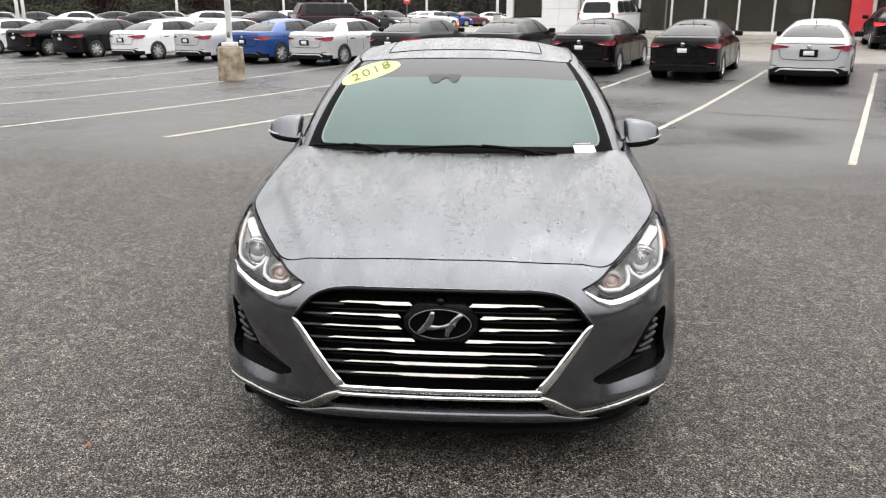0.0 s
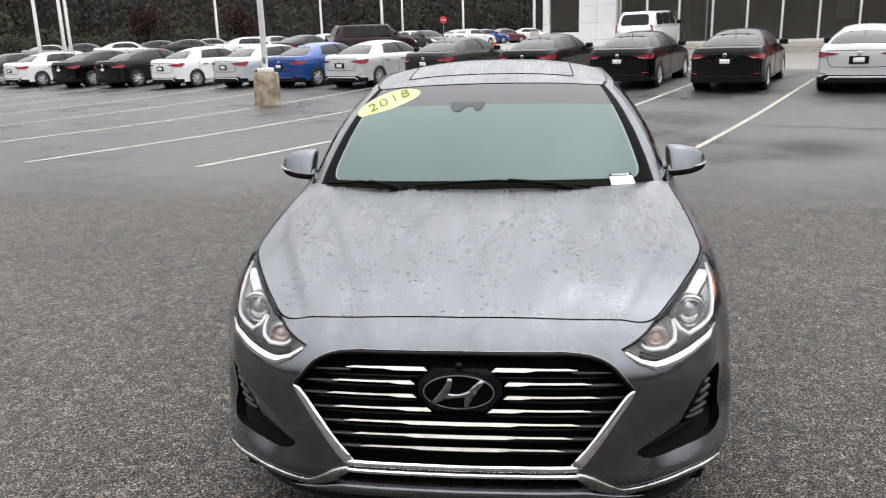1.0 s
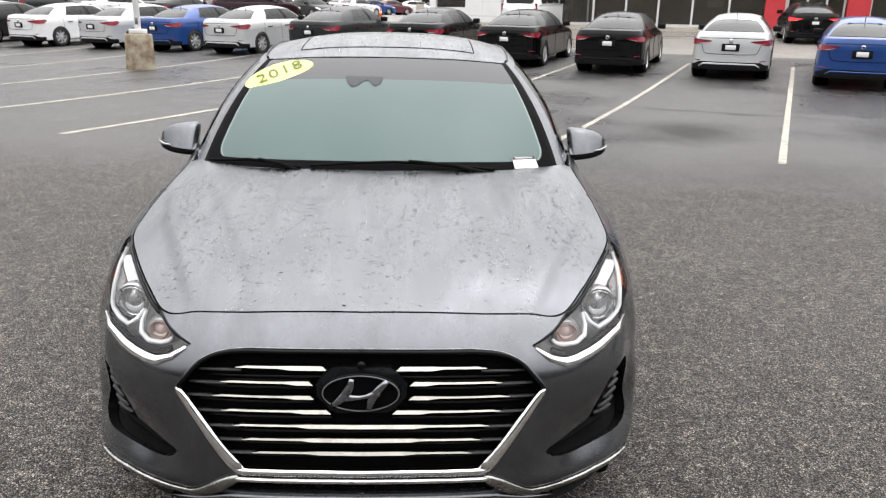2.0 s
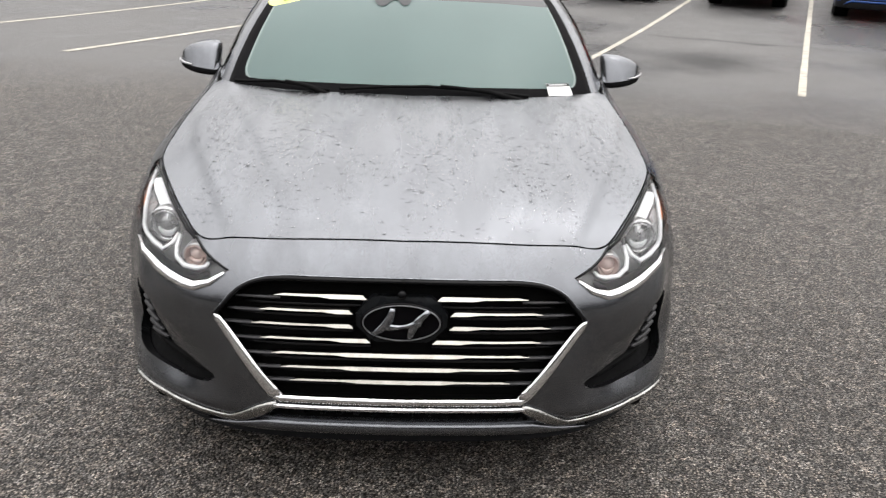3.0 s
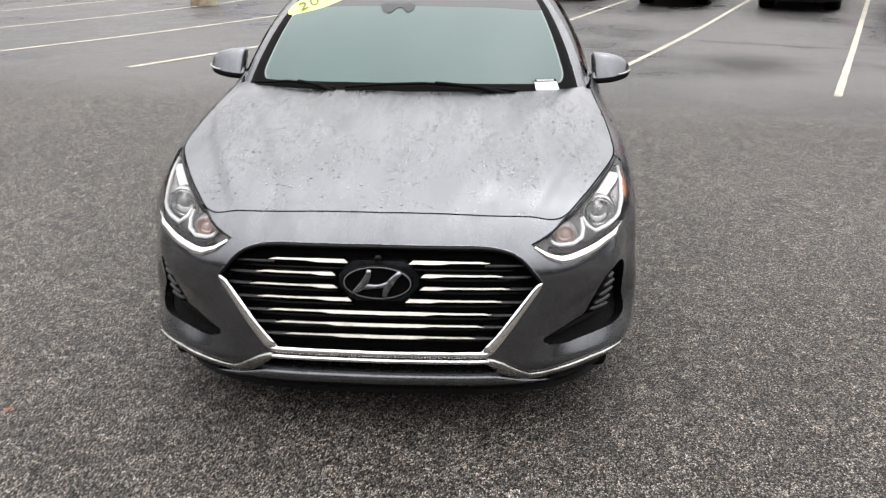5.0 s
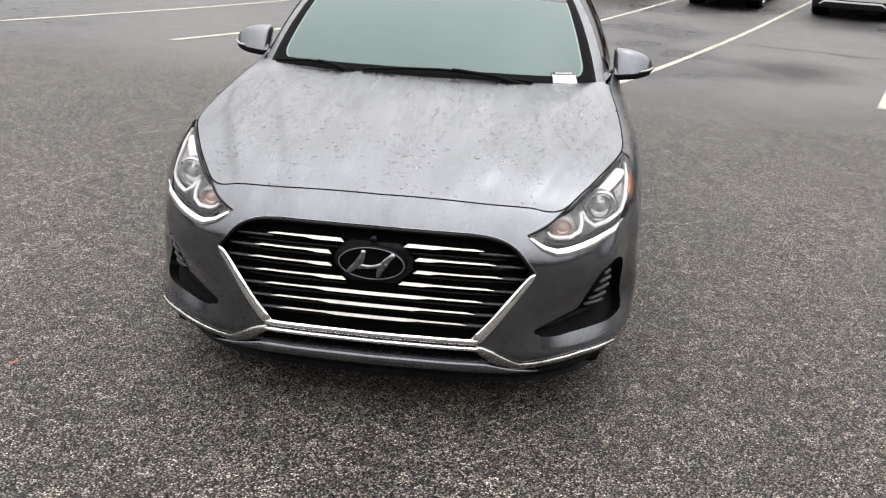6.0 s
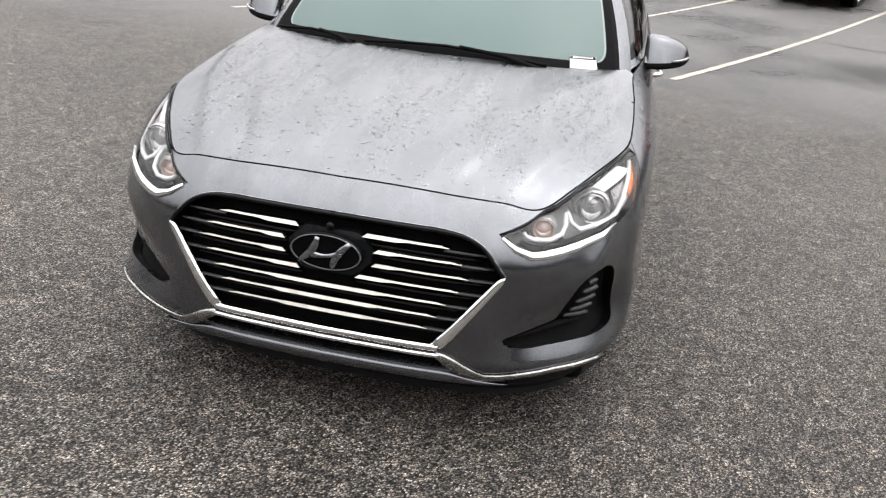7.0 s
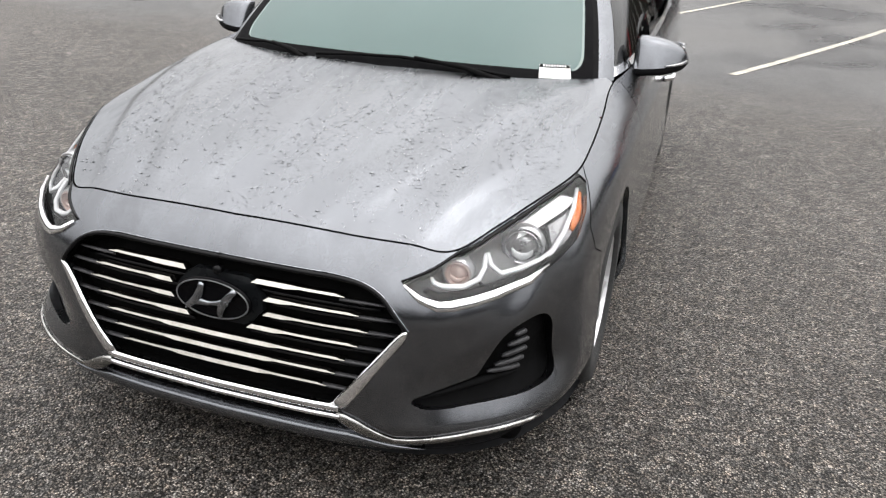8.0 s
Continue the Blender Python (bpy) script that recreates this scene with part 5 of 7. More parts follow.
        arm = [line[k] + Vector((0, -0.002, 0.007)), line[k // 2 + len(line) // 2] + Vector((0, -0.013, 0.002)), line[-1] + Vector((0.05, -0.026, -0.034))]
        part("arm", tube_bm(arm, [0.006, 0.010, 0.014], 6), TRIM_BLACK, wiper)

    def on_glass(x, w, off):
        ii = np.interp(abs(x), self_x(sh, w), np.linspace(0, 2.6, 60))
        p = sh.cabin(np.array([ii]), np.array([w]))[0] * ((1 if x >= 0 else -1), 1, 1)
        return Vector(p) + Vector((0, -0.48, 0.88)) * off

    outline = [(-0.175, 0.75), (-0.166, 0.69), (-0.152, 0.657), (-0.135, 0.646), (-0.118, 0.652), (-0.100, 0.695), (-0.085, 0.708), (-0.068, 0.705), (-0.052, 0.665), (-0.040, 0.653), (-0.024, 0.664), (-0.012, 0.70), (-0.008, 0.75)]
    bm = bmesh.new()
    f = bm.faces.new([bm.verts.new(on_glass(x, w, 0.003)) for x, w in outline])
    if f.normal.z < 0:
        f.normal_flip()
    part("sensor_housing", bm, simple("dark_sensor_housing", (0.035, 0.037, 0.04), (0.028, 0.03, 0.033), rough=0.3, scale=8, spec=0.25), car, smooth=False)

    a, b = on_glass(-0.632, 0.645, 0.004), on_glass(-0.337, 0.908, 0.004)
    mid = (a + b) / 2
    ex = (b - a).normalized()
    nz = Vector((-0.12, -0.47, 0.87))
    nz = (nz - ex * nz.dot(ex)).normalized()
    ey = nz.cross(ex)
    mm = Matrix((ex, ey, nz)).transposed().to_4x4()
    hl = (b - a).length / 2
    bm = bmesh.new()
    n = 40
    rings = []
    for r in np.linspace(1, 0, 6)[:-1]:
        ring = []
        for k in range(n):
            t = 2 * math.pi * k / n
            x, y = hl * r * math.cos(t), 0.075 * r * math.sin(t)
            q = mid + ex * x + ey * y
            ring.append(bm.verts.new(q + nz * (0.012 * (1 - (x / hl) ** 2))))
        rings.append(ring)
    for r0, r1 in zip(rings, rings[1:]):
        for k in range(n):
            bm.faces.new((r0[k], r0[(k + 1) % n], r1[(k + 1) % n], r1[k]))
    bm.faces.new(rings[-1])
    decal = part("year_decal", bm, DECAL)
    decal.parent = car
    tagged(decal, "yellow-green oval year sticker")
    cu = bpy.data.curves.new("year", "FONT")
    cu.body, cu.size, cu.align_x, cu.align_y, cu.extrude, cu.offset = "2018", 0.098, "CENTER", "CENTER", 0.0006, 0.0004
    cu.space_character, cu.shear = 1.18, 0.12
    cu.materials.append(INK)
    tx = new("numerals", cu)
    tx.matrix_world = Matrix.Translation(mid + nz * 0.0135) @ mm @ Matrix.Rotation(radians(4), 4, "Z")
    dg = bpy.context.evaluated_depsgraph_get()
    me = bpy.data.meshes.new_from_object(tx.evaluated_get(dg))
    mw = tx.matrix_world.copy()
    bpy.data.objects.remove(tx)
    me.transform(mw)
    ob = new("numerals", me)
    ob.parent = decal

    p0, p1 = on_glass(0.55, 0.005, 0.005), on_glass(0.655, 0.005, 0.005)
    q0, q1 = on_glass(0.54, 0.085, 0.005), on_glass(0.64, 0.085, 0.005)
    bm = bmesh.new()
    vs = [bm.verts.new(v) for v in (p0, p1, q1, q0)]
    bm.faces.new(vs)
    r = bmesh.ops.extrude_face_region(bm, geom=list(bm.faces))
    for g in r["geom"]:
        if isinstance(g, bmesh.types.BMVert):
            g.co += Vector((0, -0.0005, 0.001))
    bmesh.ops.recalc_face_normals(bm, faces=bm.faces)
    tag = part("paper_tag", bm, PAPER, car, "white paper tag with dark print", smooth=False)
    def on_tag(t, v, lift):
        return q0.lerp(q1, t).lerp(p0.lerp(p1, t), v) + Vector((0, -0.5, 0.86)) * lift

    bm = bmesh.new()
    bm.faces.new([bm.verts.new(on_tag(t, v, 0.0022)) for t, v in ((0.01, 0.26), (0.99, 0.26), (0.99, 0.02), (0.01, 0.02))])
    band = part("print_band", bm, VOID, tag, smooth=False)
    bm = bmesh.new()
    for k in range(9):
        t = 0.12 + 0.088 * k
        bm.faces.new([bm.verts.new(on_tag(t + dt, v, 0.0034)) for dt, v in ((0.0, 0.21), (0.05, 0.21), (0.05, 0.07), (0.0, 0.07))])
    part("print_bars", bm, PAPER, tag, smooth=False)

    # door mirrors
    for s in (1, -1):
        mir = empty("door_mirror")
        mir.parent = car
        bm = bmesh.new()
        n, rings = 26, []
        for t in np.linspace(0, 1, 16):
            x = 0.836 + 0.196 * t
            zt = float(interp(np.array(t), (0, 0.05, 0.3, 0.6, 0.82, 0.94, 1.0), (1.070, 1.084, 1.082, 1.070, 1.050, 1.028, 1.000)))
            zb = float(interp(np.array(t), (0, 0.06, 0.35, 0.65, 0.90, 1.0), (0.962, 0.946, 0.949, 0.956, 0.968, 0.986)))
            zc, hh = (zt + zb) / 2, (zt - zb) / 2
            dd = float(interp(np.array(t), (0, 0.12, 0.5, 0.85, 1.0), (0.030, 0.056, 0.064, 0.046, 0.012)))
            yc = 1.64 + 0.075 * t * t
            ring = []
            for a in np.linspace(0, 2 * math.pi, n, endpoint=False):
                ca, sa = math.cos(a), math.sin(a)
                v = abs(sa) ** 0.42 * (1 if sa > 0 else -1)
                d = abs(ca) ** 0.4 * (1 if ca > 0 else -0.4)
                ring.append(bm.verts.new((s * x, yc - dd * d + 0.5 * hh * v, zc + hh * v)))
            rings.append(ring)
        for a, b in zip(rings, rings[1:]):
            for k in range(n):
                bm.faces.new((a[k], a[(k + 1) % n], b[(k + 1) % n], b[k]))
        bm.faces.new(rings[0][::-1])
        bm.faces.new(rings[-1])
        bmesh.ops.recalc_face_normals(bm, faces=bm.faces)
        low = bm.copy()
        cut = (s * -0.10, 0, 1)
        bmesh.ops.bisect_plane(bm, geom=bm.verts[:] + bm.edges[:] + bm.faces[:], plane_co=(s * 0.93, 0, 0.980), plane_no=(-cut[0], 0, -1), clear_outer=True)
        bmesh.ops.bisect_plane(low, geom=low.verts[:] + low.edges[:] + low.faces[:], plane_co=(s * 0.93, 0, 0.979), plane_no=cut, clear_outer=True)
        part("cap", bm, PAINT, mir, "grey painted mirror cap")
        part("lower_shell", low, TRIM_BLACK, mir, "black lower mirror shell")
        part("foot", box_bm(-0.075, 0.075, -0.05, 0.05, -0.02, 0.018, 0.012, 2, Matrix.Translation((s * 0.80, 1.655, 0.960))), TRIM_BLACK, mir)
        P = [(s * x, y, z) for x, y, z in ((0.955, 1.592, 0.988), (0.985, 1.604, 0.992), (1.012, 1.634, 0.997), (1.027, 1.676, 1.001))]
        part("signal_strip", tube_bm(P, [0.003, 0.005, 0.006, 0.004], 8), LAMP_INNER, mir)
        part("mirror_glass", box_bm(s * 0.92 - 0.055, s * 0.92 + 0.055, 1.70, 1.706, 0.985, 1.055, 0.002), CHROME, mir)
    return car, sh


def self_x(sh, w=0.0):
    return sh.cabin(np.linspace(0, 2.6, 60), np.full(60, w))[:, 0]


grey_car, grey_shell = grey_saloon()


# ---------------------------------------------------------------- other parked cars
PAINTS = {n: car_paint(n + "_paint", c, metal=mt, rough=r, spec=0.08 if max(c) < 0.08 else 0.5, coat=0.42 if max(c) < 0.08 else 0.7) for n, c, mt, r in (
    ("black", (0.003, 0.003, 0.0036), 0.0, 0.25), ("white", (0.84, 0.85, 0.86), 0.0, 0.35), ("silver", (0.66, 0.67, 0.68), 0.3, 0.35),
    ("blue", (0.005, 0.055, 0.25), 0.3, 0.32), ("charcoal", (0.03, 0.033, 0.034), 0.2, 0.32), ("maroon", (0.022, 0.007, 0.012), 0.3, 0.32), ("red", (0.11, 0.014, 0.026), 0.2, 0.32), ("grey", (0.22, 0.225, 0.23), 0.4, 0.34))}
DARK_GLASS = simple("dark_car_glass", (0.014, 0.015, 0.016), (0.009, 0.010, 0.010), rough=0.25, scale=4, spec=0.2)
REAR_GLASS = simple("wet_rear_glass", (0.022, 0.024, 0.025), (0.012, 0.013, 0.013), rough=0.14, scale=9)


def join(*pieces):
    V, F, k = [], [], 0
    for v, f in pieces:
        V.append(np.array(v, float))
        F.append(np.array(f, int) + k)
        k += len(v)
    return np.vstack(V), np.vstack(F)


TAIL_OUTLINE = spline([(0, 0), (0.30, 0.010), (0.50, 0.042), (0.65, 0.103), (0.775, 0.205), (0.852, 0.33), (0.900, 0.48), (0.926, 0.74), (0.934, 1.0), (0.934, 1.3), (0.934, 1.75), (0.934, 2.6), (0.932, 3.4), (0.928, 4.0), (0.905, 4.42), (0.80, 4.71), (0.42, 4.81), (0, 4.83)])
TAIL_SHOULDER = spline([(0, 0.14), (0.30, 0.150), (0.48, 0.178), (0.575, 0.205), (0.66, 0.32), (0.74, 0.47), (0.803, 0.63), (0.815, 0.80), (0.812, 1.02), (0.80, 1.33), (0.845, 1.75), (0.86, 2.6), (0.86, 3.4), (0.845, 4.0), (0.81, 4.42), (0.72, 4.65), (0.40, 4.74), (0, 4.76)])


class SmallShell(Shell):
    """The same skin with a narrower roof, a squarer tail and more room under it."""

    def bottom(self, u):
        return 0.235 + 0.01 * step(u, 0.9, 1.6)

    EDGE = staticmethod(spline([(0, 1.86, 1.372), (0.28, 1.875, 1.366), (0.45, 1.91, 1.352), (0.505, 1.98, 1.350), (0.525, 2.15, 1.378), (0.53, 2.5, 1.40), (0.52, 3.0, 1.39), (0.50, 3.40, 1.345), (0.455, 3.55, 1.32), (0.27, 3.56, 1.335), (0, 3.55, 1.345)]))


def small_saloon():
    """A compact saloon of the rows behind, 4.5 m long; its rear is what shows best."""
    sh = SmallShell(0.885, 0.905, 0.91, 0.0, TAIL_OUTLINE, TAIL_SHOULDER)
    car = empty("sedan_car")
    u_f, arch_f = arch_loop(sh, 1.0, 0.37, 0.325)
    u_r, arch_r = arch_loop(sh, 3.83, 0.37, 0.325)
    tail = sh.uz([(0.38, 0.904), (0.50, 0.920), (0.64, 0.936), (0.76, 0.948)], True)[::-1]
    tail = [(sh.u(13.95), 0.955), (sh.u(13.70), 0.91), (sh.u(14.10), 0.810)] + sh.uz([(0.74, 0.806), (0.62, 0.824), (0.52, 0.856), (0.40, 0.888)], True) + tail[::-1]
    black = [(sh.u(14.05), 0.21), (sh.u(14.05), 0.36)] + sh.uz([(0.72, 0.375), (0.62, 0.43), (0.0, 0.43)], True) + [(sh.U + 0.02, 0.43), (sh.U + 0.02, 0.21)]
    head = [(sh.u(3.0), 0.60), (sh.u(4.5), 0.63), (sh.u(6.0), 0.70), (sh.u(6.1), 0.78), (sh.u(5.0), 0.755), (sh.u(3.6), 0.70)]
    mouth = [(-0.02, 0.35), (sh.u(1.6), 0.35), (sh.u(2.0), 0.55), (-0.02, 0.60)]

    def classify(p):
        lab = np.full(len(p), "body", dtype=object)
        for n, lp in (("gone", arch_f), ("gone", arch_r), ("tail", tail), ("black", black), ("head", head), ("mouth", mouth)):
            lab[inside(p, lp)] = n
        return lab

    V, F, lab, V2 = lower_body(sh, [arch_f, arch_r, tail, black, head, mouth], [], classify, 0.045, 0.09)
    i, q = np.linspace(0, 10, 61), np.linspace(0, 1, 8)
    I, Q = np.meshgrid(i, q)
    R = sh.roof_point(I.ravel(), Q.ravel())
    Fr = np.array([t for b in range(7) for a in range(60) for k in [b * 61 + a] for t in ((k, k + 1, k + 62), (k, k + 62, k + 61))])
    di = np.linspace(13.2, 17, 40)
    e2, f2 = sh.T(di), sh.FOOT(np.interp(di, (13.2, 14, 15, 17), (7.6, 8.1, 8.7, 10)))
    D = np.vstack([np.column_stack([e2 + (f2[:, :2] - e2) * t, sh.top_z(di) + (f2[:, 2] - sh.top_z(di)) * t + 0.03 * math.sin(math.pi * min(1, t * 1.6))]) for t in np.linspace(0, 1, 6)]) * sh.scale
    Fd = np.array([t for b in range(5) for a in range(39) for k in [b * 40 + a] for t in ((k, k + 1, k + 41), (k, k + 41, k + 40))])
    hi = np.linspace(0, 9.2, 60)
    ed = np.column_stack([sh.T(hi), sh.hood(*sh.T(hi).T)])
    ft = sh.FOOT(np.interp(hi, (0, 3, 9.2), (0, 0.9, 3.0)))
    Hh = []
    for t in np.linspace(0, 1, 8):
        xy = ed[:, :2] + (ft[:, :2] - ed[:, :2]) * t
        Hh.append(np.column_stack([xy, sh.hood(xy[:, 0], xy[:, 1])]))
    Hh = np.vstack(Hh) * sh.scale
    Fh = np.array([t for b in range(7) for a in range(59) for k in [b * 60 + a] for t in ((k, k + 1, k + 61), (k, k + 61, k + 60))])
    skin = join((V, F[lab == "body"]), (R, Fr), (D, Fd), (Hh, Fh), strip_grid(sh, 2.2, 3.15, -0.02, 1, 3, 6), strip_grid(sh, 3.1, 6.6, 0.9, 1.0, 8, 1), strip_grid(sh, 6.4, 7.9, -0.02, 1, 6, 6), strip_grid(sh, 3.1, 6.6, -0.02, 0.06, 8, 1))
    bm = panel_bm(*mirrored(*skin), gap=0, flange=0.02)
    body = part("body", bm, PAINTS["black"], car)
    part("windscreen", panel_bm(*mirrored(*strip_grid(sh, 0, 2.2, 0, 1, 6, 5)), gap=0, flange=0), DARK_GLASS, car)
    part("rear_window", panel_bm(*mirrored(*strip_grid(sh, 7.9, 10, 0.04, 0.97, 8, 6)), gap=0, flange=0), REAR_GLASS, car)
    part("lower_bumper", panel_bm(*mirrored(V, F[lab == "black"]), gap=0, flange=0.02), BLACK, car)
    part("grille", panel_bm(*mirrored(V, F[lab == "mouth"]), gap=0, flange=0.02), BLACK, car)
    P, N = sh.on([(x, 0.385 - (0.07 if abs(x) > 0.6 else 0.03 if abs(x) > 0.55 else 0)) for x in (-0.62, -0.57, -0.52, -0.3, 0, 0.3, 0.52, 0.57, 0.62)], 0.004, True)
    part("skid_trim", ribbon_bm(P, N, [0.018, 0.028, 0.036, 0.036, 0.036, 0.036, 0.036, 0.028, 0.018], 0.012), TRIM_SILVER, car)
    (c,), (n,) = sh.on([(0, 0.765)], 0.006, True)
    hold = part("plate_frame", box_bm(-0.18, 0.18, -0.012, 0.012, -0.078, 0.078, 0.01, 2, Matrix.Translation(c)), BLACK, car)
    part("plate", box_bm(-0.105, 0.105, 0.008, 0.016, -0.048, 0.048, 0.003, 1, Matrix.Translation(c)), PAPER, hold, "blank white plate")
    (c,), (n,) = sh.on([(0, 0.905)], 0.004, True)
    part("badge", lathe([(0.024, 0), (0.042, 0), (0.045, 0.008), (0.038, 0.012), (0.024, 0.012)], 18, Matrix.Translation(c) @ Matrix.Rotation(radians(-90), 4, "X"), caps=False), CHROME, car)
    for line in ([(-0.60, 0.82), (-0.55, 0.66), (-0.50, 0.615), (-0.25, 0.605), (0, 0.603), (0.25, 0.605), (0.50, 0.615), (0.55, 0.66), (0.60, 0.82)], [(x, 0.962 + 0.01 * (1 - (x / 0.66) ** 2)) for x in np.linspace(-0.66, 0.66, 13)]):
        P, N = sh.on([tuple(p) for p in resample([np.array(p) for p in line], 0.06, False)], 0.001, True)
        part("boot_seam", tube_bm(P, 0.006, 5), VOID, body)
    for s in (1, -1):
        P, N = sh.on([(s * x, z) for x, z in ((0.50, 0.864), (0.57, 0.844), (0.66, 0.832))], 0.012, True)
        part("lamp_foot", ribbon_bm(P, N, [0.006, 0.016, 0.010], 0.006), LAMP_INNER, body)
        P, N = sh.on([(s * x, z) for x, z in ((0.60, 0.455), (0.66, 0.46), (0.73, 0.462))], 0.004, True)
        part("rear_reflector", ribbon_bm(P, N, [0.015, 0.022, 0.015], 0.006), TAIL_RED, body)
    c = sh.roof_point(np.array([9.0]), np.array([1.0]))[0]
    part("aerial", tube_bm([(0, c[1] - 0.1, c[2]), (0, c[1] - 0.04, c[2] + 0.10), (0, c[1] + 0.03, c[2] + 0.19)], [0.012, 0.005, 0.004], 6), BLACK, car)
    for s in (1, -1):
        side = lambda VF: VF if s > 0 else flip_x(*VF)
        for a, b in ((3.15, 4.9), (5.1, 6.45)):
            part("side_window", panel_bm(*side(strip_grid(sh, a, b, 0.05, 0.91, 8, 4)), gap=0, flange=0), DARK_GLASS, car)
        part("door_pillar", panel_bm(*side(strip_grid(sh, 4.88, 5.12, 0.04, 0.92, 1, 4)), gap=0, flange=0.01), BLACK, car)
        part("tail_lamp", panel_bm(*side((V, F[lab == "tail"])), gap=0.003, flange=-0.012), TAIL_RED, car)
        part("headlamp", panel_bm(*side((V, F[lab == "head"])), gap=0.003, flange=0.01), REFLECTOR, car)
        for y in (1.0, 3.83):
            wheel_thing(car, s * 0.720, y * 0.905, 0.31, 0.20, 8, 1, s)
            mm = Matrix.Translation((s * 0.57, y * 0.905, 0.31)) @ Matrix.Rotation(radians(90 * s), 4, "Y")
            part("wheel_liner", lathe([(0.02, -0.05), (0.37, -0.05), (0.375, 0.0), (0.375, 0.2)], 20, mm, caps=False), VOID, car)
        part("mirror", box_bm(-0.10, 0.10, -0.06, 0.05, -0.065, 0.065, 0.035, 3, Matrix.Translation((s * 0.855, 1.56, 0.95))), BLACK, car)
        for n, y in (("door_seam", 1.52), ("door_seam", 2.50), ("door_seam", 3.30)):
            us = np.linspace(sh.u(8), sh.u(13), 600)
            u0 = float(np.interp(y, sh.at(us, np.full(600, 0.6))[:, 1], us))
            z = np.linspace(0.3, 0.97, 9)
            P = sh.at(np.full(9, u0), z) * (s, 1, 1)
            part(n, tube_bm(P, 0.005, 5), VOID, car)
        for y in (2.25, 3.05):
            part("door_handle", box_bm(-0.018, 0.018, -0.10, 0.10, -0.014, 0.014, 0.008, 2, Matrix.Translation((s * 0.824, y, 0.765))), BLACK, car)
    part("underbody", box_bm(-0.68, 0.68, 0.3, 4.15, 0.19, 0.45, 0.05), VOID, car)
    part("cabin_tub", box_bm(-0.62, 0.62, 1.4, 3.55, 0.5, 0.92, 0.05), VOID, car)
    return car


def tall_car(kind, L, W, H, hood, z_belt, slope_back):
    """A boxy estate or van body, lofted from cross sections; nose towards -y."""
    car = empty(kind)
    cabin0, cabin1 = hood, L - 0.05
    st = [(0.0, 0.80, 0.35, 0.72), (0.12, 0.92, 0.25, 0.84), (0.5, 0.99, 0.22, z_belt - 0.06), (hood, 1.0, 0.22, z_belt), (L * 0.6, 1.0, 0.22, z_belt + 0.03), (L - 0.35, 0.99, 0.22, z_belt + 0.05), (L - 0.08, 0.95, 0.26, z_belt + 0.05), (L, 0.90, 0.40, z_belt + 0.04)]
    rings = []
    for y, w, z0, z1 in st:
        hw = W / 2 * w
        prof = [(0, z0), (hw * 0.9, z0), (hw * 0.985, z0 + 0.1), (hw, z0 + 0.3), (hw * 0.985, z1 - 0.16), (hw * 0.93, z1 - 0.02), (hw * 0.80, z1), (0, z1 + 0.03)]
        rings.append([(x, y, z) for x, z in prof])
    n = len(rings[0])
    V = np.array([p for r in rings for p in r])
    F = []
    for a in range(len(rings) - 1):
        for k in range(n - 1):
            i = a * n + k
            F += [(i, i + n, i + n + 1), (i, i + n + 1, i + 1)]
    e = (len(rings) - 1) * n
    F += [(k + 1, k, 0) for k in range(1, n - 1)] + [(e, e + k, e + k + 1) for k in range(1, n - 1)]
    roof = []
    y0, y1, y2, y3 = cabin0 - 0.1, cabin0 + 0.75, L - slope_back, L - 0.06
    for t in np.linspace(0, 1, 7):
        zz = z_belt + (H - z_belt) * t
        a = y0 + (y1 - y0) * t
        b = y3 + (y2 - y3) * t
        hw = W / 2 * (0.95 - 0.17 * t ** 1.4)
        roof.append([(0, a, zz), (hw * 0.75, a + 0.05, zz), (hw, a + 0.22, zz), (hw, (a + b) / 2, zz), (hw, b - 0.15, zz), (hw * 0.8, b - 0.02, zz), (0, b, zz)])
    V2 = np.array([p for r in roof for p in r])
    V2[-7:, 2] -= np.array((0.0, 0.0, 0.03, 0.02, 0.03, 0.0, 0.0))
    F2 = []
    for a in range(6):
        for k in range(6):
            i = a * 7 + k
            F2 += [(i, i + 1, i + 8), (i, i + 8, i + 7)]
    e = 42
    F2 += [(e, e + k, e + k + 1) for k in range(1, 6)]
    bm = panel_bm(*mirrored(*join((V, np.array(F)), (V2, np.array(F2)))), gap=0, flange=0)
    bmesh.ops.recalc_face_normals(bm, faces=bm.faces)
    body = part("body", bm, PAINTS["white"], car)

    def pane(name, a, b, c, d, mat, off=(0, 0, 0), round_=0.02):
        q = [Vector(v) + Vector(off) for v in (a, b, c, d)]
        bm = bmesh.new()
        f = bm.faces.new([bm.verts.new(v) for v in q])
        bmesh.ops.bevel(bm, geom=bm.verts[:], offset=0.06, segments=3, affect="VERTICES")
        r = bmesh.ops.extrude_face_region(bm, geom=list(bm.faces))
        nn = (q[1] - q[0]).cross(q[3] - q[0]).normalized()
        for g in r["geom"]:
            if isinstance(g, bmesh.types.BMVert):
                g.co -= nn * 0.02
        bmesh.ops.recalc_face_normals(bm, faces=bm.faces)
        return part(name, bm, mat, car, smooth=False)

    def wall(t, y):
        return W / 2 * (0.95 - 0.17 * t ** 1.4)

    h = lambda t: z_belt + (H - z_belt) * t
    for s in (1, -1):
        cuts = np.linspace(cabin0 + 0.55, L - 0.45, 4)
        for k in range(3):
            a, b = cuts[k] + 0.04, cuts[k + 1] - 0.04
            a1 = a + (0.25 if k == 0 else 0)
            t0, t1 = 0.1, 0.86
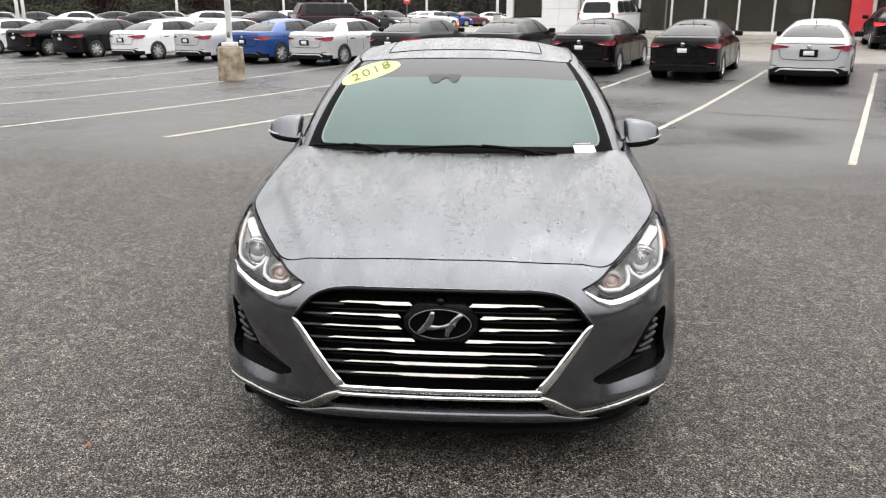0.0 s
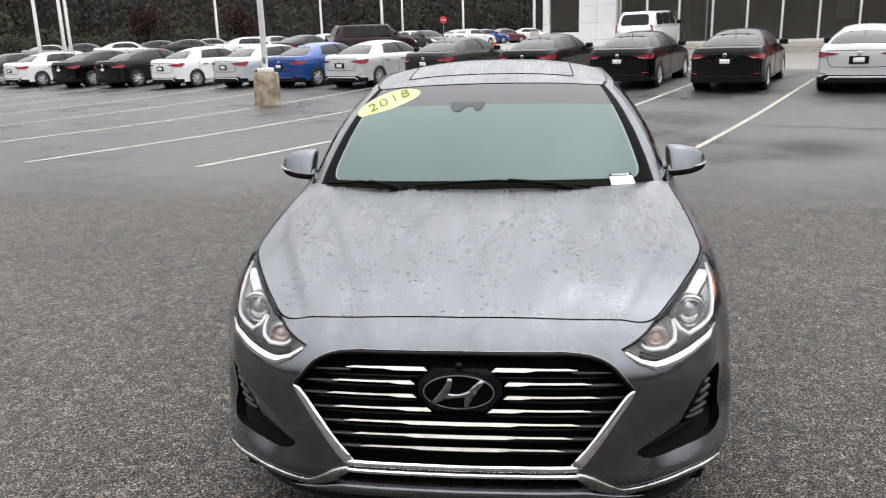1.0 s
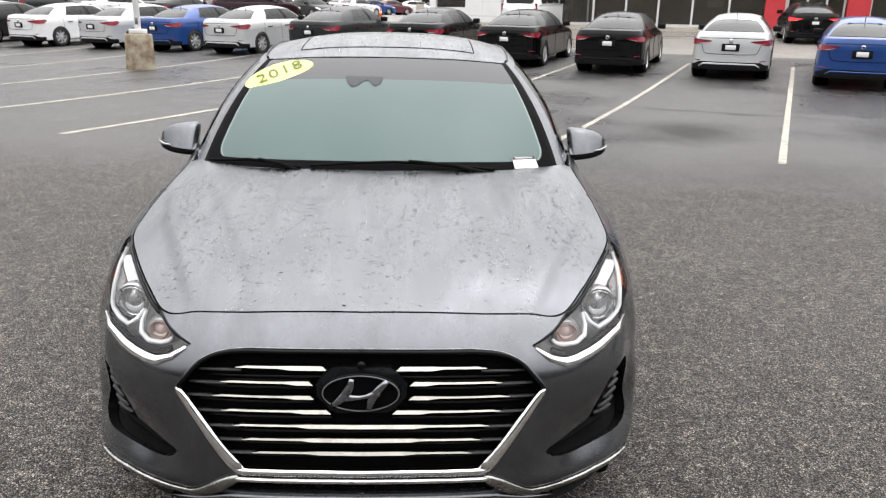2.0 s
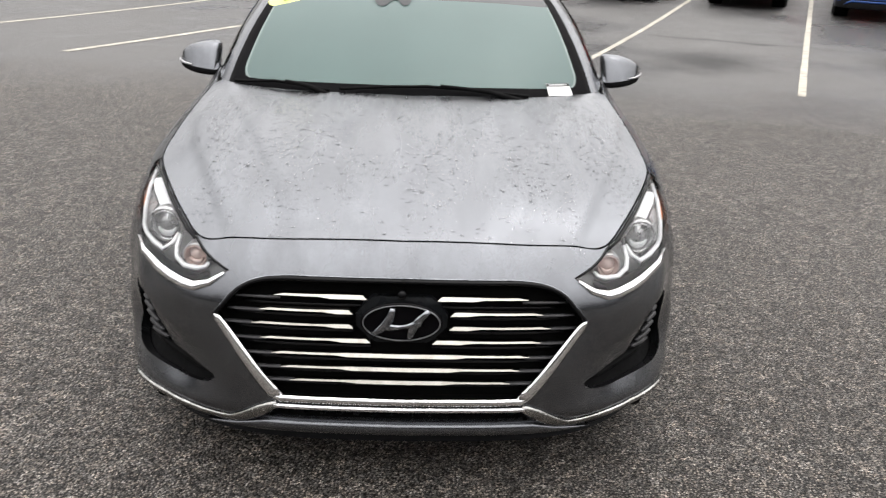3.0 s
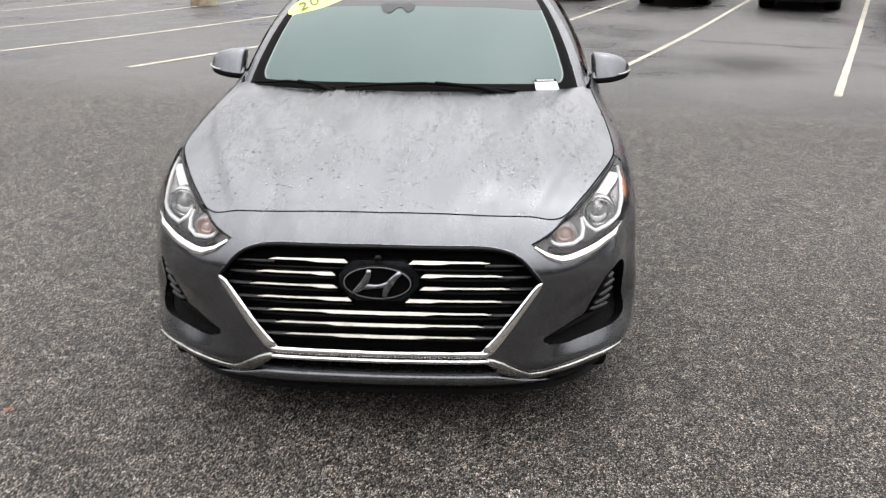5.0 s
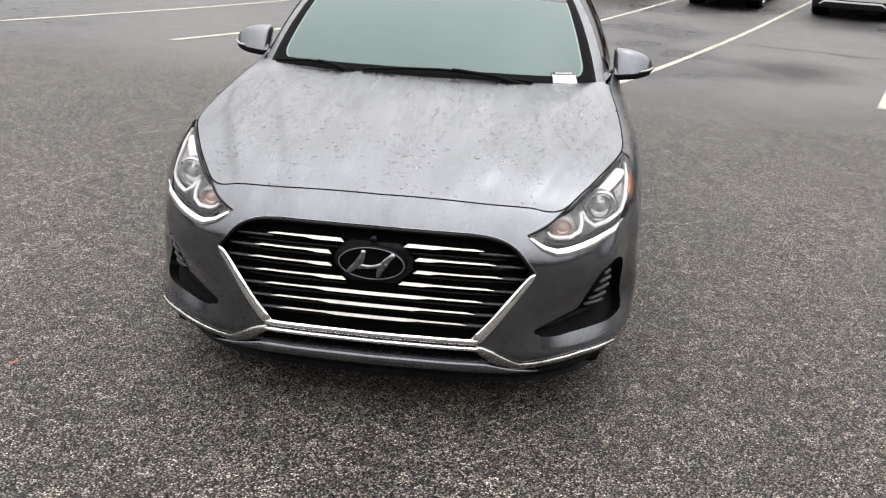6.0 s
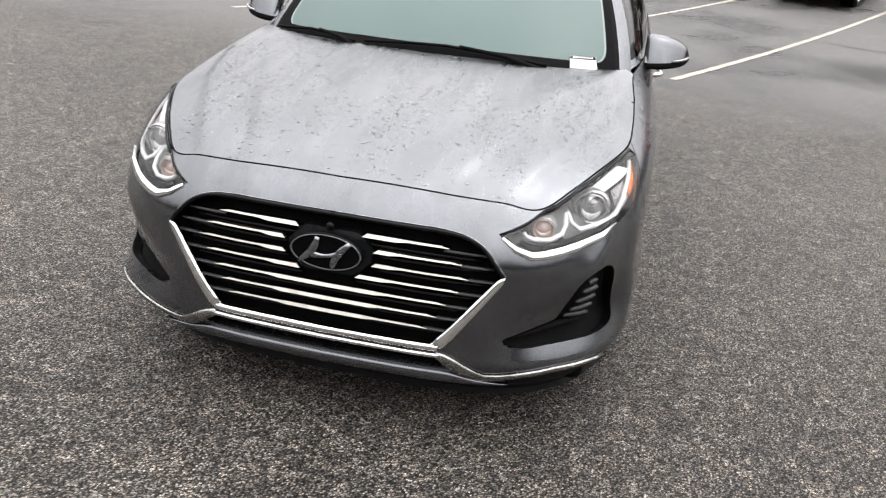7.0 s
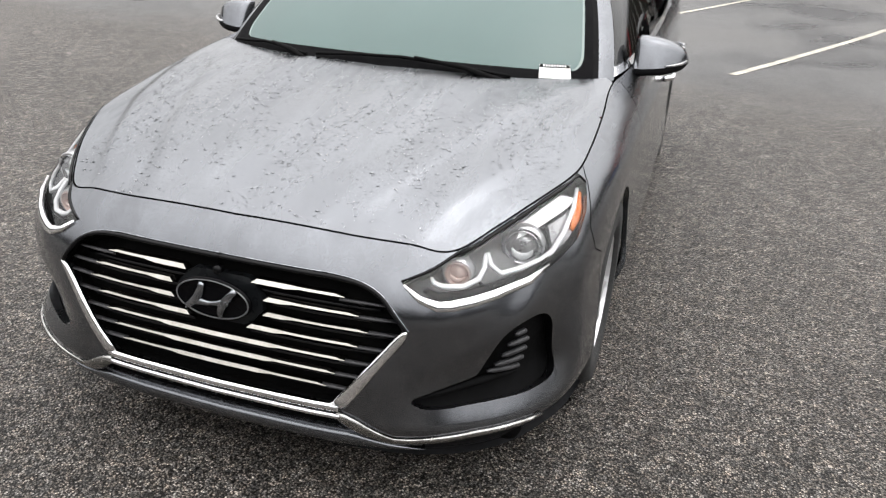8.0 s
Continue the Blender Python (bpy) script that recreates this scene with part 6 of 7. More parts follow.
            pane("side_window", (s * wall(t0, a), a, h(t0)), (s * wall(t0, b), b, h(t0)), (s * wall(t1, b), b - (0.12 if k == 2 else 0), h(t1)), (s * wall(t1, a1), a1, h(t1)), DARK_GLASS, (s * 0.012, 0, 0.004))
        part("tail_lamp", box_bm(-0.06, 0.06, -0.03, 0.03, -0.16, 0.16, 0.02, 2, Matrix.Translation((s * (W / 2 * 0.90 - 0.03), L - 0.03, z_belt - 0.08))), TAIL_RED, car)
        part("headlamp", box_bm(-0.16, 0.16, -0.05, 0.06, -0.07, 0.07, 0.03, 2, Matrix.Translation((s * (W / 2 * 0.70), 0.05, 0.66))), REFLECTOR, car)
        part("mirror", box_bm(-0.11, 0.11, -0.06, 0.06, -0.09, 0.09, 0.04, 3, Matrix.Translation((s * (W / 2 + 0.07), cabin0 + 0.45, z_belt + 0.12))), BLACK, car)
        for y in (L * 0.19, L * 0.79):
            wheel_thing(car, s * (W / 2 - 0.10), y, 0.37, 0.23, 6, 1, s)
    p = lambda t: (y3 + (y2 - y3) * t)
    w = W / 2 * 0.72
    pane("rear_window", (-w, p(0.12) + 0.012, h(0.12)), (w, p(0.12) + 0.012, h(0.12)), (w * 0.9, p(0.82) + 0.012, h(0.82)), (-w * 0.9, p(0.82) + 0.012, h(0.82)), DARK_GLASS, (0, 0.01, 0))
    g = lambda t: (y0 + (y1 - y0) * t)
    pane("windscreen", (-w, g(0.1) - 0.01, h(0.1)), (w, g(0.1) - 0.01, h(0.1)), (w * 0.92, g(0.88) - 0.01, h(0.88)), (-w * 0.92, g(0.88) - 0.01, h(0.88)), DARK_GLASS, (0, -0.01, 0))
    part("bumper", box_bm(-W / 2 * 0.93, W / 2 * 0.93, L - 0.12, L + 0.06, 0.38, 0.62, 0.05, 3), BLACK, car)
    part("bumper", box_bm(-W / 2 * 0.90, W / 2 * 0.90, -0.06, 0.12, 0.36, 0.58, 0.05, 3), BLACK, car)
    part("plate", box_bm(-0.155, 0.155, L + 0.02, L + 0.075, 0.70, 0.84, 0.004, 1), PAPER, car, "blank white plate")
    return car


def repaint(ob, paint):
    for o in ob.children:
        if paint == "black" and o.name.split(".")[0] == "skid_trim":
            o.material_slots[0].link = "OBJECT"
            o.material_slots[0].material = BLACK
        if paint == "blue" and o.name.split(".")[0] == "skid_trim":
            o.material_slots[0].link = "OBJECT"
            o.material_slots[0].material = PAINTS["blue"]
        if o.name.split(".")[0] == "body":
            o.material_slots[0].link = "OBJECT"
            o.material_slots[0].material = PAINTS[paint]


def park(proto, x, y, heading, paint, label, first=[], group="parked cars"):
    """Stands a copy of proto with its rear axle's middle at x, y, its nose along heading (degrees from north, clockwise)."""
    a = -radians(heading)
    back = {"sedan_car": 3.55, "suv": 3.7, "minivan": 4.0}[proto.name.split(".")[0]]
    d = Vector((math.sin(radians(heading)), math.cos(radians(heading)), 0))
    nose = Vector((x, y, 0)) + d * back
    z0, z1 = ground_z(x, y), ground_z(x + d.x * 2.6, y + d.y * 2.6)
    pitch = math.degrees(math.atan2(z1 - z0, 2.6))
    m = Matrix.Translation((x, y, z0)) @ Matrix.Rotation(a + math.pi, 4, "Z") @ Matrix.Rotation(radians(-pitch), 4, "X") @ Matrix.Translation((0, -back, 0))
    ob = copy_thing(proto, m)
    repaint(ob, paint)
    tagged(ob, label, "car", group)
    return ob


SEDAN = small_saloon()
SUV = tall_car("suv", 4.7, 1.82, 1.64, 1.35, 1.0, 0.3)
VAN = tall_car("minivan", 5.1, 1.98, 1.76, 0.95, 1.05, 0.45)
AIM = 26.0

ROW = "cars in the row behind"
row = [(-1, "blue", "bright blue small saloon with red tail lamps, seen from behind"), (0, "silver", "silver small saloon with red tail lamps and dark plate frame"), (1, "black", "glossy black small saloon with red tail lamps"), (2, "black", "glossy black small saloon with red tail lamps"), (3, "black", "glossy black small saloon with red tail lamps"), (4, "charcoal", "charcoal grey saloon with red tail lamps"), (5, "silver", "pale silver saloon with silver bumper trim"), (6, "blue", "bright blue saloon parked behind the lamp post"), (7, "silver", "pale silver saloon parked beside a blue one"), (8, "white", "white saloon with dark lower bumper"), (9, "black", "black saloon parked beside a white one"), (10, "black", "black saloon parked beside another black one"), (11, "white", "white saloon near the row's end"), (12, "charcoal", "dark grey saloon at the row's end")]
TURN = {0: -0.6, 1: -3.0, 2: -3.5, 3: -2.0}
NUDGE = {-1: (-0.68, 1.0), 0: (-0.12, 1.015), 1: (0.2, 1.0), 2: (0.62, 1.0), 3: (0.9, 1.0), 4: (0.7, 0.99), 5: (0.52, 0.97), 6: (0.72, 0.955), 7: (0.85, 0.94), 8: (0.40, 0.93), 9: (-0.1, 0.93), 10: (-0.3, 0.93), 11: (-0.95, 0.93), 12: (-1.3, 0.93)}
for k, paint, label in row:
    x, y = 7.15 - 2.6 * k, 15.7 + 1.5 * k
    dx, near = NUDGE.get(k, (0.0, 1.0))
    x, y = (x + dx - 0.2) * near + 0.2, (y + 2.2) * near - 2.2
    park(SEDAN, x, y, AIM + (k * 37 % 5 - 2) * 0.6 + (3 if k > 4 else 0) + TURN.get(k, 0), paint, label, group=ROW)


def ahead(px, d):
    """Plan place at distance d ahead on the far lot, by bearing."""
    f, r = Vector((-0.117, 0.993)), Vector((0.993, 0.117))
    p = Vector((0.22, -2.1)) + f * d + r * (px - 774) / 1400 * 0.966 * d
    return p.x, p.y


park(SUV, *ahead(1138, 36.5), AIM + 3, "white", "white estate car with dark rear window before the showroom", group="cars by the showroom")
c = park(SEDAN, 13.4, 25.4, AIM - 8, "black", "black saloon with lit red brake lamps", group="cars by the showroom")
for o in c.children:
    if o.name.startswith("tail_lamp"):
        o.material_slots[0].link = "OBJECT"
        o.material_slots[0].material = BRAKE_LIT

FAR = "cars on the far lot"
far_cars = [(188, 55, "white", 70), (252, 58, "charcoal", 72), (305, 57, "charcoal", 68), (345, 60, "grey", 70), (405, 47, "white", 62), (60, 60, "grey", 75), (120, 62, "charcoal", 70), (512, 44, "charcoal", 30), (552, 50, "white", 35), (592, 52, "white", 30),
            (712, 60, "white", 140), (738, 58, "charcoal", 140), (765, 62, "white", 215), (690, 66, "white", 215), (725, 70, "silver", 210), (760, 72, "charcoal", 215), (795, 68, "white", 40), (815, 64, "white", 40), (838, 74, "blue", 60), (872, 75, "red", 55), (800, 80, "grey", 60), (830, 86, "white", 60), (860, 90, "charcoal", 60), (914, 80, "white", 85), (958, 84, "charcoal", 85), (985, 78, "white", 70), (460, 58, "grey", 40), (430, 64, "white", 60)]
names = {"white": "white", "charcoal": "dark grey", "grey": "mid grey", "silver": "silver", "blue": "bright blue", "red": "dark red"}
for px, d, paint, hd in far_cars:
    park(SEDAN, *ahead(px, d), hd, paint, names[paint] + " saloon parked on the far lot", group=FAR)
park(VAN, *ahead(618, 49), 62, "maroon", "dark maroon people carrier among pale saloons", group=FAR)

for p in (SEDAN, SUV, VAN):
    for o in (*p.children_recursive, p):
        bpy.data.objects.remove(o)


# ---------------------------------------------------------------- lamp posts, sign, cone
def tall_pole(x, y, r=0.075, h=9.0):
    z = ground_z(x, y)
    pole = empty("light_pole")
    pole.location = (x, y, z)
    part("mast", lathe([(r * 1.15, 0.0), (r, 2.0), (r * 0.8, h), (r * 0.2, h + 0.02)], 12), POLE, pole)
    part("foot_plate", lathe([(r * 2.2, -0.05), (r * 2.2, 0.05), (r * 1.3, 0.08)], 12), POLE, pole)
    part("lamp_head", box_bm(-0.22, 0.22, -0.4, 0.4, h - 0.05, h + 0.12, 0.04, 2), POLE, pole)
    return tagged(pole, "tall slim white-painted light pole on the lot", "light pole", "light poles")


for px, d, r in ((70, 48, 0.10), (114, 50, 0.10), (125, 53, 0.10), (387, 66, 0.10), (571, 70, 0.10), (678, 60, 0.10), (714, 84, 0.10), (821, 84, 0.11), (946, 62, 0.10)):
    tall_pole(*ahead(px, d), r)


def lamp_post():
    x, y = -6.55, 17.85
    post = empty("lamp_post")
    post.location = (x, y, ground_z(x, y))
    base = part("concrete_base", lathe([(0.338, -0.2), (0.338, 0.02), (0.328, 0.42), (0.318, 0.80), (0.302, 0.828), (0.02, 0.832)], 28), CONCRETE, post, "stained round concrete base")
    part("collar", box_bm(-0.17, 0.17, -0.17, 0.17, 0.832, 0.94, 0.02, 2), POLE, post)
    part("pole", box_bm(-0.063, 0.063, -0.063, 0.063, 0.94, 7.5, 0.015, 2), POLE, post, "square white pole")
    part("hatch", box_bm(-0.035, 0.035, -0.071, -0.060, 1.05, 1.2, 0.004, 1), LAMP_GREY, post)
    return tagged(post, "white lamp post on a stained round concrete base", "lamp post")


lamp_post()


def round_sign():
    x, y = ahead(786, 66)
    z = ground_z(x, y)
    sg = empty("road_sign")
    sg.location = (x, y, z)
    part("post", lathe([(0.03, 0), (0.03, 2.0), (0.01, 2.02)], 8), LAMP_GREY, sg)
    part("face", lathe([(0.02, -0.015), (0.30, -0.015), (0.30, 0.015), (0.02, 0.015)], 8, Matrix.Translation((0, -0.05, 2.1)) @ Matrix.Rotation(radians(90), 4, "X") @ Matrix.Rotation(radians(22.5), 4, "Z")), RED_PANEL, sg, smooth=False)
    part("bar", box_bm(-0.19, 0.19, -0.075, -0.068, 2.07, 2.13), POLE, sg, smooth=False)
    tagged(sg, "red eight-sided road sign on a grey post", "sign")
    x, y = ahead(876, 62)
    cone = empty("traffic_cone")
    cone.location = (x, y, ground_z(x, y))
    part("foot", box_bm(-0.18, 0.18, -0.18, 0.18, 0, 0.03, 0.01), CONE, cone)
    part("body", lathe([(0.14, 0.03), (0.03, 0.72), (0.02, 0.73)], 16), CONE, cone)
    part("band", lathe([(0.102, 0.30), (0.077, 0.45)], 16, caps=False), POLE, cone)
    tagged(cone, "orange traffic cone with a white band", "cone")
    x, y = ahead(946, 60)
    bn = empty("litter_bin")
    bn.location = (x, y, ground_z(x, y))
    part("body", box_bm(-0.3, 0.3, -0.3, 0.3, 0, 1.0, 0.05, 2), KERB, bn)
    part("hood", box_bm(-0.33, 0.33, -0.33, 0.33, 1.0, 1.15, 0.05, 2), LAMP_GREY, bn)
    tagged(bn, "pale concrete litter bin on the far lot", "bin")


round_sign()


# ---------------------------------------------------------------- showroom
def frame_box(name, m0, m1, n0, n1, z0, z1, mat, parent, bevel=0.0):
    """A box in the lot's own axes."""
    bm = box_bm(m0, m1, n0, n1, z0, z1, bevel)
    bm.transform(Matrix(((ACROSS.x, LOT.x, 0, 0), (ACROSS.y, LOT.y, 0, 0), (0, 0, 1, 0), (0, 0, 0, 1))))
    return part(name, bm, mat, parent, smooth=False)


def showroom():
    b = empty("showroom_building")
    tagged(b, "glass-fronted car showroom with white walls and red panels", "building")
    Z, N = 1.08, 36.0
    frame_box("back_wall", -16.0, 24.0, N + 9.0, N + 9.3, Z - 0.6, Z + 6, WALL, b)
    frame_box("side_wall", 23.7, 24.0, N, N + 9.0, Z - 0.6, Z + 6, WALL, b)
    frame_box("roof", -16.2, 24.2, N - 0.5, N + 9.5, Z + 6, Z + 6.3, WALL, b)
    frame_box("indoor_floor", -12.4, 23.7, N + 0.1, N + 9.0, Z - 0.05, Z + 0.1, INTERIOR, b)
    frame_box("indoor_wall", -12.2, 23.6, N + 6.0, N + 6.2, Z, Z + 6, INTERIOR, b)
    frame_box("indoor_desk", -9.0, -6.6, N + 2.4, N + 3.2, Z + 0.1, Z + 1.1, INTERIOR, b, 0.03)
    frame_box("indoor_desk", -3.6, -1.6, N + 3.0, N + 3.8, Z + 0.1, Z + 1.0, INTERIOR, b, 0.03)
    # added panels of mixed tone, standing in for shapes and reflections in the glass
    for m0, m1, n0, z0, z1, mat in ((-11.9, -11.2, 2.0, 0.1, 2.4, INTERIOR), (-10.7, -10.1, 4.0, 0.8, 3.2, KERB), (-9.3, -8.9, 1.2, 0.1, 5.2, LAMP_GREY), (-7.6, -6.9, 3.5, 1.2, 2.6, KERB), (-6.2, -5.4, 1.6, 0.1, 1.5, INTERIOR), (-4.9, -4.5, 4.4, 0.1, 4.8, INTERIOR), (-3.2, -2.5, 1.5, 0.9, 2.1, WALL), (-1.9, -1.0, 3.0, 0.1, 3.6, INTERIOR)):
        frame_box("display_panel", m0, m1, N + n0, N + n0 + 0.12, Z + z0, Z + z1, mat, b, 0.01)
    # white end block with one window
    M0, M1, NF = -16.1, -12.35, N - 0.6
    pan = [(M0, -15.75), (-14.2, -13.3), (-13.3, M1)]
    for m0, m1 in pan:
        for k in range(8):
            frame_box("wall_panel", m0, m1 - 0.012, NF, NF + 0.3, Z - 0.5 + 0.8 * k, Z - 0.5 + 0.8 * (k + 1) - 0.012, WALL, b)
    frame_box("wall_panel", -15.75, -14.212, NF, NF + 0.3, Z - 0.5, Z + 0.68, WALL, b)
    frame_box("wall_panel", -15.75, -14.212, NF, NF + 0.3, Z + 3.2, Z + 5.9, WALL, b)
    win = frame_box("window_frame", -15.75, -14.2, NF + 0.12, NF + 0.2, Z + 0.68, Z + 0.74, GLOSS_BLACK, b)
    frame_box("pane", -15.74, -14.21, NF + 0.14, NF + 0.16, Z + 0.74, Z + 3.2, SHOP_GLASS, win)
    frame_box("wall_core", M0 + 0.02, M1 - 0.03, NF + 0.31, N + 9.0, Z - 0.5, Z + 5.9, INTERIOR, b)
    # glass bays
    edges = [-12.35, -11.05, -9.55, -8.05, -6.56, -5.12, -3.65, -2.12, -0.66]
    for k in range(len(edges) - 1):
        bay = frame_box("mullion", edges[k] - 0.04, edges[k] + 0.04, N - 0.06, N + 0.12, Z, Z + 5.4, POLE, b)
        frame_box("pane", edges[k] + 0.042, edges[k + 1] - 0.042, N + 0.02, N + 0.04, Z + 0.12, Z + 5.4, SHOP_GLASS, bay)
    frame_box("sill", -12.35, -0.66, N - 0.08, N + 0.14, Z, Z + 0.115, POLE, b)
    frame_box("dark_post", -8.35, -8.27, N - 0.02, N + 0.015, Z + 0.12, Z + 5.4, LAMP_GREY, b)
    frame_box("red_panel", -0.66, 0.11, N - 0.5, N + 0.3, Z - 0.1, Z + 5.4, RED_PANEL, b, 0.01)
    frame_box("entrance_post", 0.115, 0.24, N - 0.2, N + 0.2, Z - 0.1, Z + 5.4, POLE, b)
    for k, m in enumerate((0.95, 1.7, 2.38)):
        d = frame_box("door_stile", m - 0.04, m + 0.04, N + 0.5, N + 0.6, Z, Z + 5.4, POLE, b)
        frame_box("pane", m - 0.70, m - 0.045, N + 0.53, N + 0.55, Z, Z + 5.4, SHOP_GLASS, d)
    frame_box("red_panel", 2.45, 3.3, N - 0.5, N + 0.3, Z - 0.1, Z + 5.4, RED_PANEL, b, 0.01)
    for k in range(13):
        m = 3.32 + 1.5 * k
        bay = frame_box("mullion", m - 0.04, m + 0.04, N - 0.06, N + 0.12, Z, Z + 5.4, POLE, b)
        frame_box("pane", m + 0.042, m + 1.458, N + 0.02, N + 0.04, Z + 0.12, Z + 5.4, SHOP_GLASS, bay)
    frame_box("fascia", -12.35, 24.0, N - 0.3, N + 0.4, Z + 5.41, Z + 5.99, WALL, b)
    kerb = empty("showroom_kerb")
    tagged(kerb, "pale concrete walkway with a raised kerb", "pavement", kind="structure")
    for k in range(20):
        m = -17.0 + 2.05 * k
        frame_box("slab", m, m + 2.035, N - 2.1, N - 0.62, 0.6, Z + 0.02, KERB, kerb)


showroom()


# ---------------------------------------------------------------- trees
LEAF = {n: simple("leaf_" + n, a, b, rough=1.0, scale=1.7, spec=0.03) for n, a, b in (("dark", (0.040, 0.039, 0.035), (0.026, 0.025, 0.023)), ("green", (0.052, 0.057, 0.041), (0.036, 0.039, 0.029)), ("russet", (0.032, 0.020, 0.019), (0.021, 0.014, 0.013)), ("brown", (0.047, 0.041, 0.036), (0.030, 0.026, 0.024)))}
BARK = simple("bark", (0.06, 0.05, 0.042), (0.035, 0.03, 0.026), rough=0.9, scale=5, bumps=0.01)


def leaf_cloud(rng, centre, radii, n, size, V, F):
    """Loose small leaf pieces through an uneven crown."""
    for _ in range(n):
        while True:
            p = Vector((rng.uniform(-1, 1), rng.uniform(-1, 1), rng.uniform(-1, 1)))
            if 0.25 < p.length < 1:
                break
        w = 1 + 0.35 * noise.noise(p * 2.3 + Vector(centre) * 0.7)
        c = Vector(centre) + Vector((p.x * radii[0], p.y * radii[1], p.z * radii[2])) * w
        a = Vector((rng.gauss(0, 1), rng.gauss(0, 1), rng.gauss(0, 1))).normalized()
        b = a.orthogonal().normalized()
        s = size * rng.uniform(0.5, 1.2)
        k = len(V)
        V += [c - a * s, c + b * s * 0.7, c + a * s, c - b * s * 0.7]
        F.append((k, k + 1, k + 2, k + 3))


def far_woods():
    rng = random.Random(11)
    for tone, share in (("dark", 0.5), ("brown", 0.3), ("green", 0.2)):
        V, F = [], []
        for k in range(int(900 * share)):
            az = rng.uniform(-math.pi, math.pi)
            d = rng.uniform(104, 150)
            x, y = d * math.sin(az), 20 + d * math.cos(az)
            if y < 0 and k % 2:
                x, y = rng.uniform(-90, 90), rng.uniform(-52, -34)
            z = ground_z(x, y)
            h = rng.uniform(9, 17)
            if tone == "green":
                h = rng.uniform(3, 9)
            leaf_cloud(rng, (x, y, z + h * 0.55), (rng.uniform(2.2, 4.0), rng.uniform(2.2, 4.0), h * 0.5), 120, 0.42, V, F)
            k0 = len(V)
            r = rng.uniform(0.12, 0.3)
            V += [Vector((x + r * dx, y + r * dy, z + zz)) for zz in (-0.5, h * 0.8) for dx, dy in ((-1, -1), (1, -1), (1, 1), (-1, 1))]
            F += [(k0 + i, k0 + (i + 1) % 4, k0 + 4 + (i + 1) % 4, k0 + 4 + i) for i in range(4)]
        ob = part("far_woods", (np.array([tuple(v) for v in V]), F), LEAF[tone], smooth=False)
        tagged(ob, "dark bare woodland beyond the car park", "woods", kind="stuff")
    n, V = 96, []
    for k in range(n):
        a = 2 * math.pi * k / n
        for z in (-2, 17 + 3 * math.sin(7 * a) + 2 * math.sin(17 * a)):
            V.append((158 * math.sin(a), 20 + 158 * math.cos(a), z + 1.0))
    F = [(2 * k, 2 * ((k + 1) % n), 2 * ((k + 1) % n) + 1, 2 * k + 1) for k in range(n)]
    tagged(part("backdrop", (V, F), LEAF["dark"], smooth=False), "dark distant wooded skyline", "backdrop", kind="structure")


far_woods()


def shrub(px, d, r, h, tone, label, seed, lift=0.0):
    x, y = ahead(px, d)
    z = ground_z(x, y)
    tree = empty("tree" if lift else "bush")
    tree.location = (x, y, z)
    rng = random.Random(seed)
    V, F = [], []
    for k in range(9):
        a = rng.uniform(0, 6.28)
        q = rng.uniform(0, 0.55)
        leaf_cloud(rng, (q * r * math.cos(a), q * r * math.sin(a), lift + h * rng.uniform(0.3, 0.75)), (r * 0.55, r * 0.55, h * 0.32), 170, 0.13, V, F)
    part("crown", (np.array([tuple(v) for v in V]), F), LEAF[tone], tree, smooth=False)
    bm = tube_bm([(0, 0, -0.1), (0.03, 0.02, h * 0.3 + lift * 0.5), (0, 0.05, lift + h * 0.6)], [0.12, 0.09, 0.03], 7)
    for k in range(5):
        a = k * 1.3
        tube_bm([(0, 0, lift * 0.6 + h * 0.2), (r * 0.3 * math.cos(a), r * 0.3 * math.sin(a), lift + h * 0.4), (r * 0.5 * math.cos(a), r * 0.5 * math.sin(a), lift + h * 0.65)], [0.06, 0.04, 0.015], 5, bm)
    part("trunk", bm, BARK, tree)
    tagged(tree, label, "tree" if lift else "bush")


for px, d, r, h, tone, label, seed, lift in ((268, 72, 2.0, 3.6, "russet", "dark russet rounded tree with dense crown", 1, 0.7), (436, 74, 2.0, 3.4, "russet", "dark russet rounded tree with dense crown", 2, 0.7), (160, 84, 2.4, 2.6, "green", "loose green bush at the lot's edge", 3, 0), (210, 86, 2.6, 2.4, "green", "loose green bush at the lot's edge", 4, 0), (30, 84, 3.0, 2.6, "green", "loose green bush at the lot's edge", 5, 0), (902, 92, 1.6, 4.2, "dark", "dark pointed evergreen at the lot's edge", 6, 0.4), (335, 90, 2.6, 3.0, "green", "loose green bush at the lot's edge", 7, 0)):
    shrub(px, d, r, h, tone, label, seed, lift)


